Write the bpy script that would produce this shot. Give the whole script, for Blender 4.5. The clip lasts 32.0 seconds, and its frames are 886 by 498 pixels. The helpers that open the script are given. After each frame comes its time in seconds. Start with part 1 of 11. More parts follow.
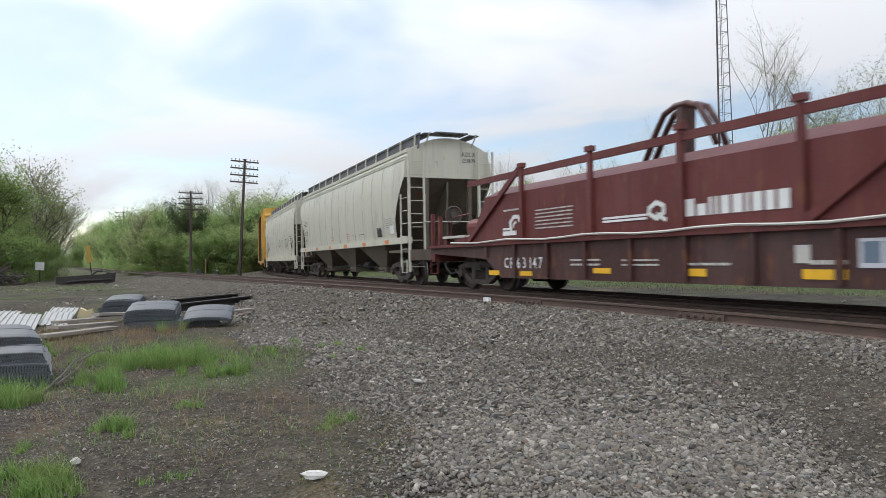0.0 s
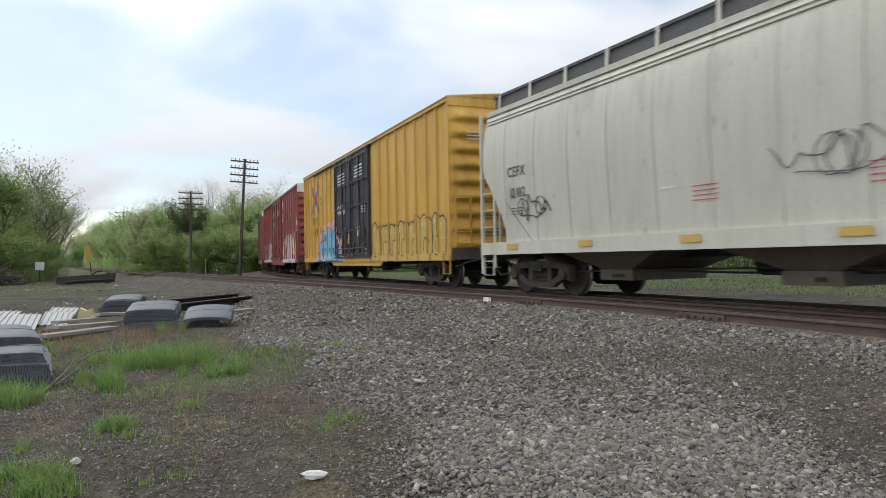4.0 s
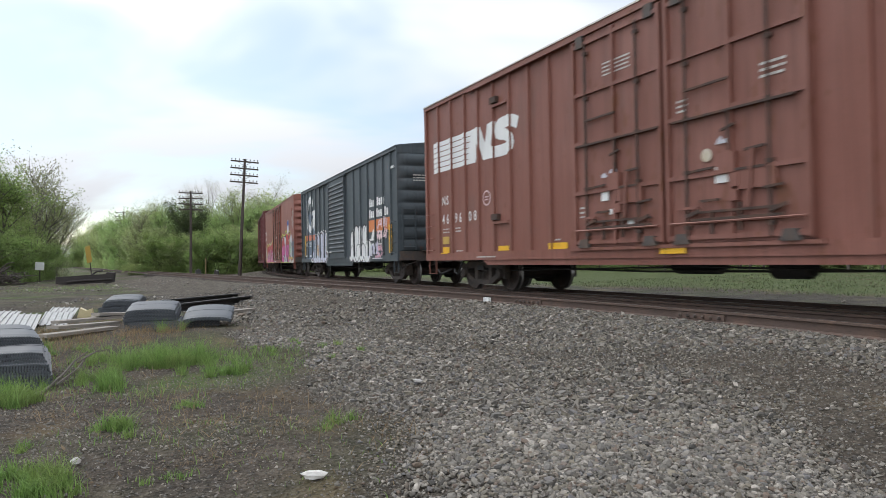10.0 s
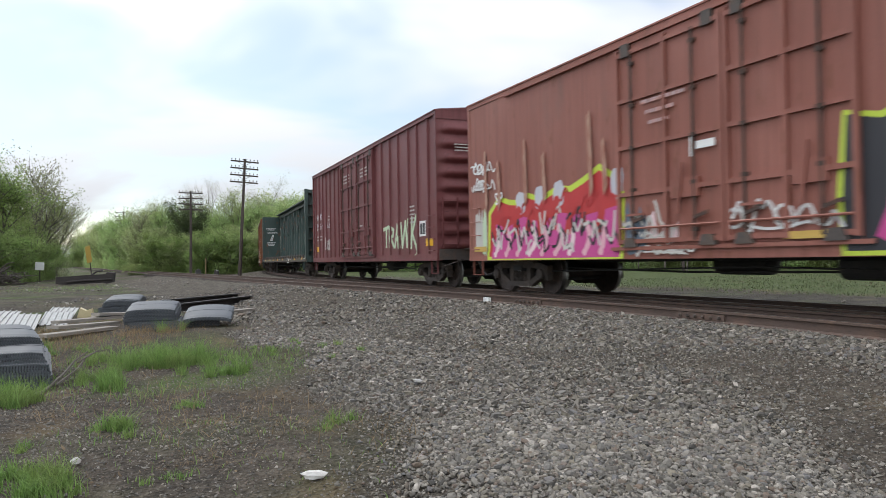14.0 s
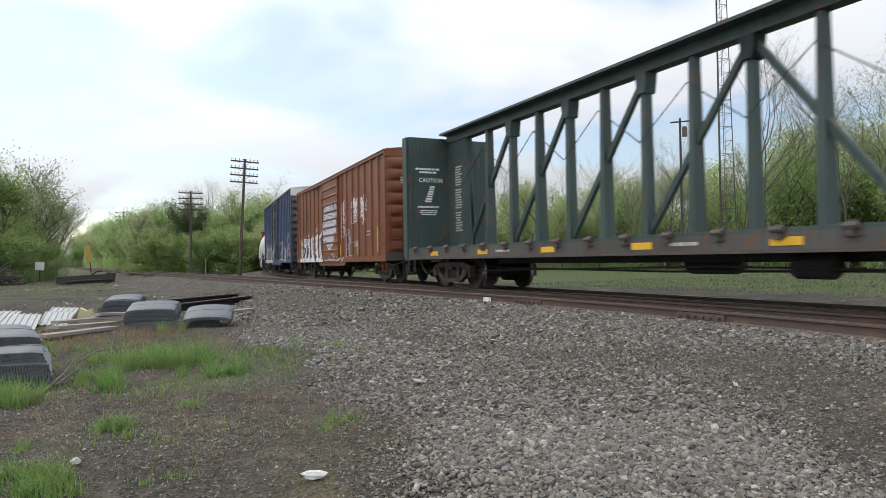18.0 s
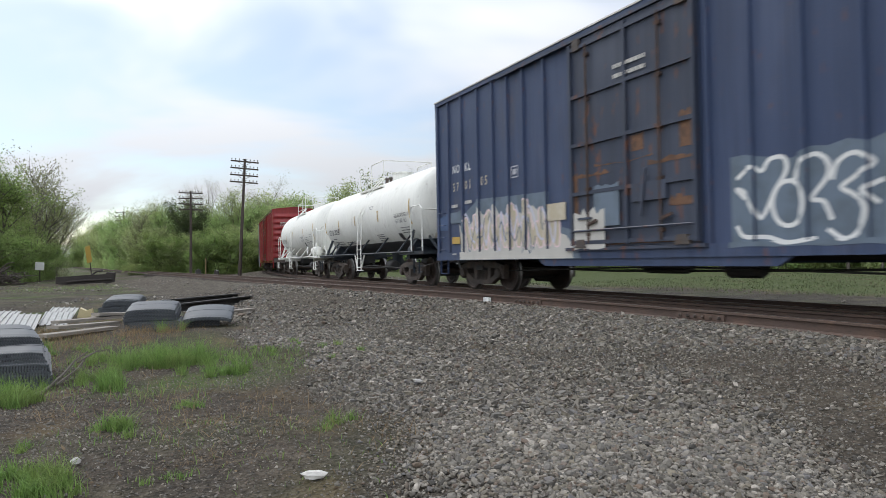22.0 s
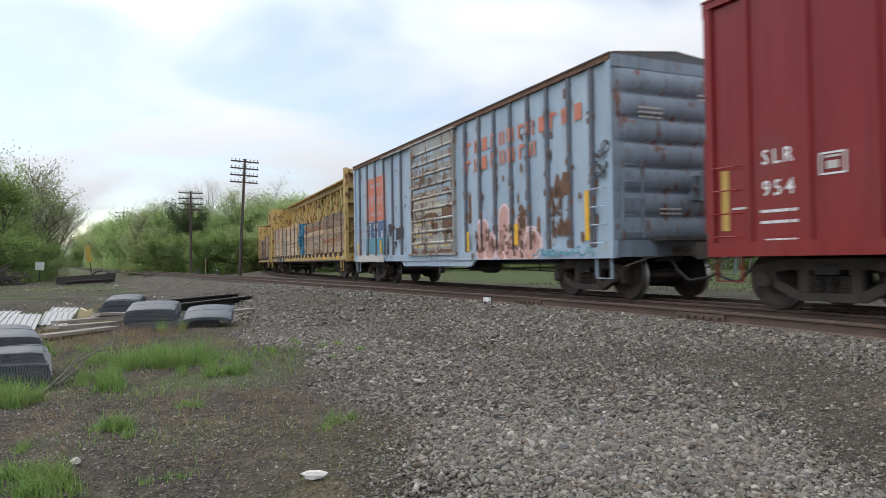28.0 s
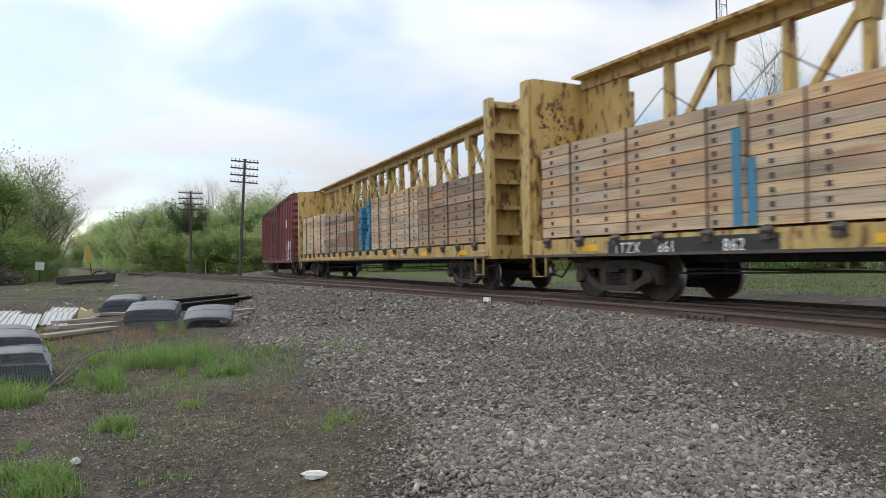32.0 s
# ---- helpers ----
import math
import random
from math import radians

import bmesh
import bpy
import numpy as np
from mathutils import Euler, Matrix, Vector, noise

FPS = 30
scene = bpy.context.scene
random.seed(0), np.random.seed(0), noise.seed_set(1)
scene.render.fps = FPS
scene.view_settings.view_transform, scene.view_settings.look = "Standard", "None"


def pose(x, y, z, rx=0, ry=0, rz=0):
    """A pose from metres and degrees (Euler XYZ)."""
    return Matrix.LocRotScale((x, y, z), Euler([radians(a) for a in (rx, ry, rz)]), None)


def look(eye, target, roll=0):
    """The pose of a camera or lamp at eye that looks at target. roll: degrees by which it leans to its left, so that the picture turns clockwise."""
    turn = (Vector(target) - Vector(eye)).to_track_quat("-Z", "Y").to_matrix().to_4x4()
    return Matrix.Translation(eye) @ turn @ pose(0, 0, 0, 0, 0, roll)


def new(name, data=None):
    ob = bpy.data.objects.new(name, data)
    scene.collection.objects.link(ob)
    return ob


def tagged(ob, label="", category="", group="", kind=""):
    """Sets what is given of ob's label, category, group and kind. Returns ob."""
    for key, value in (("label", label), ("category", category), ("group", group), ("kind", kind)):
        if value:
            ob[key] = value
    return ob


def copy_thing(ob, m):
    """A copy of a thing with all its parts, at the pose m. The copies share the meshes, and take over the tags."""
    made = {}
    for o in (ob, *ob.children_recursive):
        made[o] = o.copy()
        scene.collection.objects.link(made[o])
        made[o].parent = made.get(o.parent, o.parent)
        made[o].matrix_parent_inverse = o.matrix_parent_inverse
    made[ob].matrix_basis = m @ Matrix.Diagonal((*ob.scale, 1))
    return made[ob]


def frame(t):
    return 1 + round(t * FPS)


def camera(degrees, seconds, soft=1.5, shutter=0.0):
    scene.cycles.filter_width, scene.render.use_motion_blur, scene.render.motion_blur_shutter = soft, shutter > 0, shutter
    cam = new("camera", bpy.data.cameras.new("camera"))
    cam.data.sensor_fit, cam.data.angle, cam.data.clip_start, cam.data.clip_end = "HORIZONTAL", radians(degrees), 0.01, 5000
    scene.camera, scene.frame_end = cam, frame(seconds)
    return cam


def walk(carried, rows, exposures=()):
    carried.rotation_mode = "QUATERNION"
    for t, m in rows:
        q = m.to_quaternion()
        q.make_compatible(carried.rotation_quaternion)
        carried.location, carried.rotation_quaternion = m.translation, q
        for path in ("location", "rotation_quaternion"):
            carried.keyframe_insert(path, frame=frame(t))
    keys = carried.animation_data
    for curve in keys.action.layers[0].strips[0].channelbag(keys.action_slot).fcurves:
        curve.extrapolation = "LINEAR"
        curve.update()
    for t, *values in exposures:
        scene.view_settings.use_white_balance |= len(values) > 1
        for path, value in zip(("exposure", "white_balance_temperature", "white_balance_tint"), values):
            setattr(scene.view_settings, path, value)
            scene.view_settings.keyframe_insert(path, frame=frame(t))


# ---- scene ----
# ---------------------------------------------------------------- camera
cam = camera(66.53, 32.0, soft=0.6, shutter=0.28)
EYE = (0.0, 0.0, 0.813)
VIEW = look(EYE, (0.0, 10.0, 0.813 + 10.0 * math.tan(0.015276)), -1.0)
walk(cam, [(0.0, VIEW), (32.0, VIEW)], [(0.0, 0.27), (1.0, 0.20), (3.0, 0.20), (6.0, 0.25), (9.0, 0.32), (14.0, 0.35), (18.0, 0.37), (20.0, 0.32), (22.0, 0.22), (23.0, 0.09), (25.5, 0.05), (27.5, 0.28), (32.0, 0.26)])

# ---------------------------------------------------------------- light
world = bpy.data.worlds.new("sky")
scene.world = world
world.use_nodes = True
SUN_AZ, SUN_EL = radians(-42.0), radians(42.0)   # azimuth from +y towards +x


def build_sky():
    nt = world.node_tree
    nt.nodes.clear()
    N, K = nt.nodes.new, nt.links.new
    out, bg = N("ShaderNodeOutputWorld"), N("ShaderNodeBackground")
    sky = N("ShaderNodeTexSky")
    sky.sky_type, sky.sun_disc = "NISHITA", False
    sky.sun_elevation, sky.sun_rotation = SUN_EL, SUN_AZ
    sky.air_density, sky.dust_density, sky.ozone_density = 1.1, 0.5, 2.5
    co = N("ShaderNodeTexCoord")
    sep = N("ShaderNodeSeparateXYZ")
    K(co.outputs["Generated"], sep.inputs[0])
    # cloud deck: the direction is projected on a high level sheet
    addz = N("ShaderNodeMath"); addz.operation = "ADD"; addz.inputs[1].default_value = 0.22
    mx = N("ShaderNodeMath"); mx.operation = "MAXIMUM"; mx.inputs[1].default_value = 0.0
    K(sep.outputs[2], mx.inputs[0]); K(mx.outputs[0], addz.inputs[0])
    dx = N("ShaderNodeMath"); dx.operation = "DIVIDE"; K(sep.outputs[0], dx.inputs[0]); K(addz.outputs[0], dx.inputs[1])
    dy = N("ShaderNodeMath"); dy.operation = "DIVIDE"; K(sep.outputs[1], dy.inputs[0]); K(addz.outputs[0], dy.inputs[1])
    cmb = N("ShaderNodeCombineXYZ"); K(dx.outputs[0], cmb.inputs[0]); K(dy.outputs[0], cmb.inputs[1])
    n1 = N("ShaderNodeTexNoise"); n1.inputs["Scale"].default_value = 1.15; n1.inputs["Detail"].default_value = 4.0
    n1.inputs["Roughness"].default_value = 0.50; n1.inputs["Distortion"].default_value = 0.35
    mp = N("ShaderNodeMapping"); mp.inputs["Location"].default_value = (3.1, 7.3, 0.0)
    mp.inputs["Rotation"].default_value = (0, 0, radians(14)); mp.inputs["Scale"].default_value = (0.85, 1.15, 1.0)
    K(cmb.outputs[0], mp.inputs[0]); K(mp.outputs[0], n1.inputs["Vector"])
    cover = N("ShaderNodeMapRange"); cover.interpolation_type = "SMOOTHSTEP"
    cover.inputs[1].default_value, cover.inputs[2].default_value = 0.38, 0.60
    cover.inputs[3].default_value, cover.inputs[4].default_value = 0.28, 1.0
    K(n1.outputs["Fac"], cover.inputs[0])
    # glow of the veiled sun on the cloud
    dot = N("ShaderNodeVectorMath"); dot.operation = "DOT_PRODUCT"
    dot.inputs[1].default_value = (math.sin(SUN_AZ) * math.cos(SUN_EL), math.cos(SUN_AZ) * math.cos(SUN_EL), math.sin(SUN_EL))
    K(co.outputs["Generated"], dot.inputs[0])
    glow = N("ShaderNodeMapRange"); glow.interpolation_type = "SMOOTHSTEP"
    glow.inputs[1].default_value, glow.inputs[2].default_value = 0.45, 1.0
    glow.inputs[3].default_value, glow.inputs[4].default_value = 6.8, 9.6
    K(dot.outputs["Value"], glow.inputs[0])
    cloud = N("ShaderNodeMix"); cloud.data_type = "RGBA"; cloud.blend_type = "MULTIPLY"; cloud.inputs[0].default_value = 1.0
    cloud.inputs[6].default_value = (0.935, 0.968, 1.03, 1)
    K(glow.outputs[0], cloud.inputs[7])
    # an overcast dome is dimmer towards the horizon than overhead
    dome = N("ShaderNodeMath"); dome.operation = "MULTIPLY_ADD"; dome.inputs[1].default_value = 1.55; dome.inputs[2].default_value = 0.57
    K(mx.outputs[0], dome.inputs[0])
    cl2 = N("ShaderNodeMix"); cl2.data_type = "RGBA"; cl2.blend_type = "MULTIPLY"; cl2.inputs[0].default_value = 1.0
    K(cloud.outputs[2], cl2.inputs[6]); K(dome.outputs[0], cl2.inputs[7])
    # unseen sky behind the camera is raised, added light on the car sides
    back = N("ShaderNodeMapRange"); back.interpolation_type = "SMOOTHSTEP"
    back.inputs[1].default_value, back.inputs[2].default_value = 0.35, -0.75
    back.inputs[3].default_value, back.inputs[4].default_value = 1.0, 1.75
    K(sep.outputs[1], back.inputs[0])
    cl3 = N("ShaderNodeMix"); cl3.data_type = "RGBA"; cl3.blend_type = "MULTIPLY"; cl3.inputs[0].default_value = 1.0
    K(cl2.outputs[2], cl3.inputs[6]); K(back.outputs[0], cl3.inputs[7])
    mix = N("ShaderNodeMix"); mix.data_type = "RGBA"
    K(cover.outputs[0], mix.inputs[0]); K(sky.outputs[0], mix.inputs[6]); K(cl3.outputs[2], mix.inputs[7])
    K(mix.outputs[2], bg.inputs["Color"])
    bg.inputs["Strength"].default_value = 0.11
    K(bg.outputs[0], out.inputs["Surface"])


build_sky()
sun = new("sun", bpy.data.lights.new("sun", "SUN"))
sun.data.energy, sun.data.angle, sun.data.color = 0.7, radians(14), (1.0, 0.95, 0.88)
_sd = Vector((math.sin(SUN_AZ) * math.cos(SUN_EL), math.cos(SUN_AZ) * math.cos(SUN_EL), math.sin(SUN_EL)))
sun.matrix_world = look(_sd * 60, (0, 0, 0))

# ---------------------------------------------------------------- materials


def surface(name, base, layers=(), rough=0.6, metal=0.0, bump=0.0, bump_scale=60.0, island=0.0, thing=0.0, hues=(), hue_island=False, gloss=0.5):
    """A weathered surface: a base colour with layers (colour, scale, stretch, low, high, strength) of noise over it."""
    m = bpy.data.materials.new(name)
    m.use_nodes = True
    nt = m.node_tree
    N, K = nt.nodes.new, nt.links.new
    b = nt.nodes["Principled BSDF"]
    b.inputs["Roughness"].default_value, b.inputs["Metallic"].default_value, b.inputs["Specular IOR Level"].default_value = rough, metal, gloss
    co = N("ShaderNodeTexCoord")
    rgb = N("ShaderNodeRGB"); rgb.outputs[0].default_value = (*base, 1)
    col = rgb.outputs[0]
    if hues:
        info, ramp = N("ShaderNodeNewGeometry" if hue_island else "ShaderNodeObjectInfo"), N("ShaderNodeValToRGB")
        K(info.outputs["Random Per Island" if hue_island else "Random"], ramp.inputs[0])
        while len(ramp.color_ramp.elements) < len(hues):
            ramp.color_ramp.elements.new(0.5)
        for i, (e, c) in enumerate(zip(ramp.color_ramp.elements, hues)):
            e.position, e.color = i / (len(hues) - 1), (*c, 1)
        col = ramp.outputs[0]
    for i, (c, scale, stretch, lo, hi, strength) in enumerate(layers):
        mp = N("ShaderNodeMapping"); mp.inputs["Scale"].default_value = stretch
        mp.inputs["Location"].default_value = (1.7 * i, 4.1 * i, 2.3 * i)
        K(co.outputs["Object"], mp.inputs[0])
        nz = N("ShaderNodeTexNoise"); nz.inputs["Scale"].default_value = scale; nz.inputs["Detail"].default_value = 5.0
        K(mp.outputs[0], nz.inputs["Vector"])
        r = N("ShaderNodeMapRange"); r.interpolation_type = "SMOOTHSTEP"
        r.inputs[1].default_value, r.inputs[2].default_value, r.inputs[4].default_value = lo, hi, strength
        K(nz.outputs["Fac"], r.inputs[0])
        mix = N("ShaderNodeMix"); mix.data_type = "RGBA"; mix.inputs[7].default_value = (*c, 1)
        K(r.outputs[0], mix.inputs[0]); K(col, mix.inputs[6])
        col = mix.outputs[2]
    for amount, source in ((island, "g"), (thing, "o")):
        if amount:
            g = N("ShaderNodeNewGeometry") if source == "g" else N("ShaderNodeObjectInfo")
            o = g.outputs["Random Per Island"] if source == "g" else g.outputs["Random"]
            r = N("ShaderNodeMapRange"); r.inputs[3].default_value, r.inputs[4].default_value = 1 - amount, 1 + amount
            K(o, r.inputs[0])
            mul = N("ShaderNodeMix"); mul.data_type = "RGBA"; mul.blend_type = "MULTIPLY"; mul.inputs[0].default_value = 1.0
            K(col, mul.inputs[6]); K(r.outputs[0], mul.inputs[7])
            col = mul.outputs[2]
    K(col, b.inputs["Base Color"])
    if bump:
        nz = N("ShaderNodeTexNoise"); nz.inputs["Scale"].default_value = bump_scale; nz.inputs["Detail"].default_value = 6.0
        K(co.outputs["Object"], nz.inputs["Vector"])
        bp = N("ShaderNodeBump"); bp.inputs["Strength"].default_value = bump; bp.inputs["Distance"].default_value = 0.02
        K(nz.outputs["Fac"], bp.inputs["Height"]); K(bp.outputs[0], b.inputs["Normal"])
    return m


def paint(name, c, fade=None, rust=0.25, streak=0.35, rough=0.5, dirt=(0.10, 0.08, 0.065)):
    """Railway enamel: faded in patches, streaked downwards, with rust spots and road dirt."""
    fade = fade or tuple(min(1, v * 1.25 + 0.03) for v in c)
    dark = tuple(v * 0.62 for v in c)
    return surface(name, c, [
        (fade, 0.7, (1, 1, 0.6), 0.40, 0.75, 0.6),
        (dark, 3.0, (2.2, 1, 0.12), 0.45, 0.8, streak),
        (dirt, 1.6, (1, 1, 0.35), 0.52, 0.85, 0.45),
        ((0.16, 0.062, 0.03), 5.0, (1.6, 1, 0.5), 0.66 - 0.14 * rust, 0.74 - 0.10 * rust, min(1.0, 0.9 * rust + 0.3)),
        (dark, 9.0, (3.0, 1, 0.05), 0.50, 0.72, 0.30 + 0.5 * streak),
        (fade, 12.0, (3.0, 1, 0.04), 0.56, 0.76, 0.25),
        (dirt, 40.0, (1, 1, 0.7), 0.5, 0.8, 0.3)], rough=rough, bump=0.12, bump_scale=30, gloss=0.3)


def plain_paint(name, c, rough=0.55):
    return surface(name, c, [(tuple(v * 0.72 for v in c), 2.5, (1, 1, 0.4), 0.45, 0.8, 0.5),
                             (tuple(v * 0.6 for v in c), 30.0, (1, 1, 1), 0.55, 0.8, 0.35)], rough=rough)


MAT = {}
MAT["steel"] = surface("weathered_steel", (0.075, 0.062, 0.055), [((0.12, 0.075, 0.05), 4, (1, 1, 1), 0.45, 0.7, 0.7), ((0.03, 0.028, 0.026), 22, (1, 1, 1), 0.5, 0.75, 0.6)], rough=0.75, bump=0.3, bump_scale=50)
MAT["black"] = surface("sooty_black_steel", (0.028, 0.027, 0.027), [((0.07, 0.055, 0.045), 6, (1, 1, 1), 0.5, 0.75, 0.5)], rough=0.7, bump=0.2)
MAT["wheel"] = surface("rusty_wheel_steel", (0.055, 0.040, 0.034), [((0.105, 0.066, 0.048), 5, (1, 1, 1), 0.45, 0.75, 0.6), ((0.03, 0.026, 0.024), 12, (1, 1, 1), 0.45, 0.75, 0.6)], rough=0.65, metal=0.3, bump=0.2)
MAT["tread"] = surface("polished_tread", (0.35, 0.34, 0.33), [((0.14, 0.11, 0.09), 14, (1, 1, 1), 0.5, 0.8, 0.6)], rough=0.32, metal=0.9)
MAT["rail"] = surface("rusty_rail", (0.092, 0.062, 0.049), [((0.14, 0.085, 0.06), 3, (1, 1, 1), 0.45, 0.7, 0.6), ((0.06, 0.042, 0.035), 12, (1, 1, 3), 0.5, 0.75, 0.7)], rough=0.85, bump=0.3, bump_scale=60)
MAT["railhead"] = surface("worn_railhead", (0.13, 0.108, 0.095), [((0.075, 0.055, 0.045), 8, (1, 1, 1), 0.45, 0.75, 0.6)], rough=0.45, metal=0.6)
MAT["tie"] = surface("creosoted_tie", (0.06, 0.047, 0.04), [((0.12, 0.10, 0.085), 5, (1, 8, 8), 0.45, 0.7, 0.6)], rough=0.9, bump=0.5, bump_scale=40)
MAT["white"] = plain_paint("white_stencil", (0.72, 0.72, 0.70))
MAT["offwhite"] = plain_paint("grimy_white", (0.50, 0.48, 0.44))
MAT["ink"] = plain_paint("black_stencil", (0.03, 0.03, 0.035))
MAT["yellow"] = surface("reflector_yellow", (0.75, 0.42, 0.02), [((0.45, 0.25, 0.03), 8, (1, 1, 1), 0.5, 0.8, 0.5)], rough=0.4)
MAT["orange"] = plain_paint("faded_orange", (0.62, 0.20, 0.06))
MAT["blue"] = plain_paint("spray_blue", (0.13, 0.42, 0.62))
MAT["pink"] = plain_paint("spray_pink", (0.66, 0.36, 0.42))
MAT["palepink"] = plain_paint("spray_pale_pink", (0.72, 0.55, 0.56))
MAT["magenta"] = plain_paint("spray_magenta", (0.50, 0.06, 0.24))
MAT["red"] = plain_paint("spray_red", (0.45, 0.03, 0.03))
MAT["lime"] = plain_paint("spray_lime", (0.50, 0.62, 0.06))
MAT["mint"] = plain_paint("spray_mint", (0.50, 0.62, 0.42))
MAT["silver"] = plain_paint("spray_silver", (0.50, 0.50, 0.54))
MAT["lilac"] = plain_paint("spray_lilac", (0.52, 0.52, 0.62))
MAT["teal"] = plain_paint("faded_teal", (0.10, 0.26, 0.32))
MAT["navy"] = plain_paint("emblem_blue", (0.03, 0.09, 0.35))
MAT["gold"] = plain_paint("tan_stripe", (0.52, 0.34, 0.08))
MAT["gear"] = surface("rusty_door_gear", (0.060, 0.038, 0.030), [((0.13, 0.06, 0.035), 5, (1, 1, 1), 0.45, 0.7, 0.6)], rough=0.85, bump=0.3, bump_scale=50)

# ---------------------------------------------------------------- mesh building


class Shape:
    """Collects vertices and faces of one part."""

    def __init__(self):
        self.v, self.f = [], []

    def add(self, vs, fs):
        n = len(self.v)
        self.v += [tuple(p) for p in vs]
        self.f += [tuple(i + n for i in q) for q in fs]
        return self

    def box(self, x0, x1, y0, y1, z0, z1):
        return self.add([(x0, y0, z0), (x1, y0, z0), (x1, y1, z0), (x0, y1, z0), (x0, y0, z1), (x1, y0, z1), (x1, y1, z1), (x0, y1, z1)],
                        [(0, 3, 2, 1), (4, 5, 6, 7), (0, 1, 5, 4), (1, 2, 6, 5), (2, 3, 7, 6), (3, 0, 4, 7)])

    def bar(self, p, q, w, h, up=(0, 0, 1)):
        """A square bar from p to q, w wide and h deep."""
        p, q = Vector(p), Vector(q)
        d = (q - p).normalized()
        s = d.cross(Vector(up))
        s = s.normalized() if s.length > 1e-4 else Vector((1, 0, 0))
        u = s.cross(d)
        vs = [o + s * a * w / 2 + u * b * h / 2 for o in (p, q) for a, b in ((-1, -1), (1, -1), (1, 1), (-1, 1))]
        return self.add(vs, [(0, 3, 2, 1), (4, 5, 6, 7), (0, 1, 5, 4), (1, 2, 6, 5), (2, 3, 7, 6), (3, 0, 4, 7)])

    def rod(self, pts, r, n=6, r2=None):
        """A round tube along points."""
        pts = [Vector(p) for p in pts]
        r2 = r if r2 is None else r2
        vs, fs = [], []
        for i, p in enumerate(pts):
            d = (pts[min(i + 1, len(pts) - 1)] - pts[max(i - 1, 0)]).normalized()
            a = d.cross(Vector((0.31, 0.17, 1.0)))
            a.normalize()
            b = d.cross(a)
            k = r + (r2 - r) * i / max(1, len(pts) - 1)
            vs += [p + (a * math.cos(t) + b * math.sin(t)) * k for t in [2 * math.pi * j / n for j in range(n)]]
        for i in range(len(pts) - 1):
            fs += [(i * n + j, i * n + (j + 1) % n, (i + 1) * n + (j + 1) % n, (i + 1) * n + j) for j in range(n)]
        fs += [tuple(range(n))[::-1], tuple(range((len(pts) - 1) * n, len(pts) * n))]
        return self.add(vs, fs)

    def prism(self, poly, axis, c0, c1):
        """A polygon drawn in the plane across an axis, drawn out from c0 to c1."""
        put = {"x": lambda a, b, c: (c, a, b), "y": lambda a, b, c: (a, c, b), "z": lambda a, b, c: (a, b, c)}[axis]
        n = len(poly)
        vs = [put(a, b, c) for c in (c0, c1) for a, b in poly]
        return self.add(vs, [tuple(range(n))[::-1], tuple(range(n, 2 * n))] + [(i, (i + 1) % n, n + (i + 1) % n, n + i) for i in range(n)])

    def lathe(self, prof, axis, n=24, at=(0, 0, 0)):
        """Radius and height pairs turned round an axis through at."""
        vs, fs = [], []
        for r, h in prof:
            for j in range(n):
                a = 2 * math.pi * j / n
                c, s = r * math.cos(a), r * math.sin(a)
                q = {"x": (h, c, s), "y": (c, h, s), "z": (c, s, h)}[axis]
                vs.append((q[0] + at[0], q[1] + at[1], q[2] + at[2]))
        for i in range(len(prof) - 1):
            fs += [(i * n + j, i * n + (j + 1) % n, (i + 1) * n + (j + 1) % n, (i + 1) * n + j) for j in range(n)]
        fs += [tuple(range(n))[::-1], tuple(range((len(prof) - 1) * n, len(prof) * n))]
        return self.add(vs, fs)

    def sheet(self, rows):
        n, m = len(rows), len(rows[0])
        return self.add([p for r in rows for p in r], [(i * m + j, i * m + j + 1, (i + 1) * m + j + 1, (i + 1) * m + j) for i in range(n - 1) for j in range(m - 1)])

    def mesh(self, name, mat, smooth=False):
        me = bpy.data.meshes.new(name)
        me.from_pydata(self.v, [], self.f)
        me.materials.append(mat)
        if smooth:
            me.shade_smooth()
        me.update()
        return me


def part(name, shape, mat, parent=None, label="", at=None, smooth=False):
    """Links a shape, or a mesh that is shared, as one mesh object under a thing or a part."""
    me = shape if isinstance(shape, bpy.types.Mesh) else shape.mesh(name, mat, smooth)
    ob = new(name, me)
    ob.parent = parent
    if at is not None:
        ob.matrix_basis = at if isinstance(at, Matrix) else Matrix.Translation(at)
    if label:
        tagged(ob, label)
    return ob


def thing(name, label, category, group="", m=None, kind=""):
    ob = new(name)
    ob.empty_display_size = 0.2
    if m is not None:
        ob.matrix_basis = m
    return tagged(ob, label, category, group, kind)


def lone(name, shape, mat, label, category, group="", m=None, kind="", smooth=False):
    """A thing that is one mesh."""
    ob = part(name, shape, mat, None, "", m, smooth)
    return tagged(ob, label, category, group, kind)


# ---------------------------------------------------------------- the lines of the two tracks
KS, KC = (-160, -50, -35, -20, 0, 20), (-0.00379, -0.00378, -0.00327, -0.00183, -0.00323, -0.00323)
SG = np.arange(-400.0, 340.01, 0.5)
_k = np.interp(SG, KS, KC)
_h = np.concatenate([[0], np.cumsum((_k[1:] + _k[:-1]) * 0.25)])
_i0 = int(round(400 / 0.5))
HEAD = 0.43671 - (_h - _h[_i0])
_cx = np.concatenate([[0], np.cumsum((np.sin(HEAD[1:]) + np.sin(HEAD[:-1])) * 0.25)])
_cy = np.concatenate([[0], np.cumsum((-np.cos(HEAD[1:]) - np.cos(HEAD[:-1])) * 0.25)])
CX, CY = _cx - _cx[_i0] + 2.6573, _cy - _cy[_i0] + 16.3318


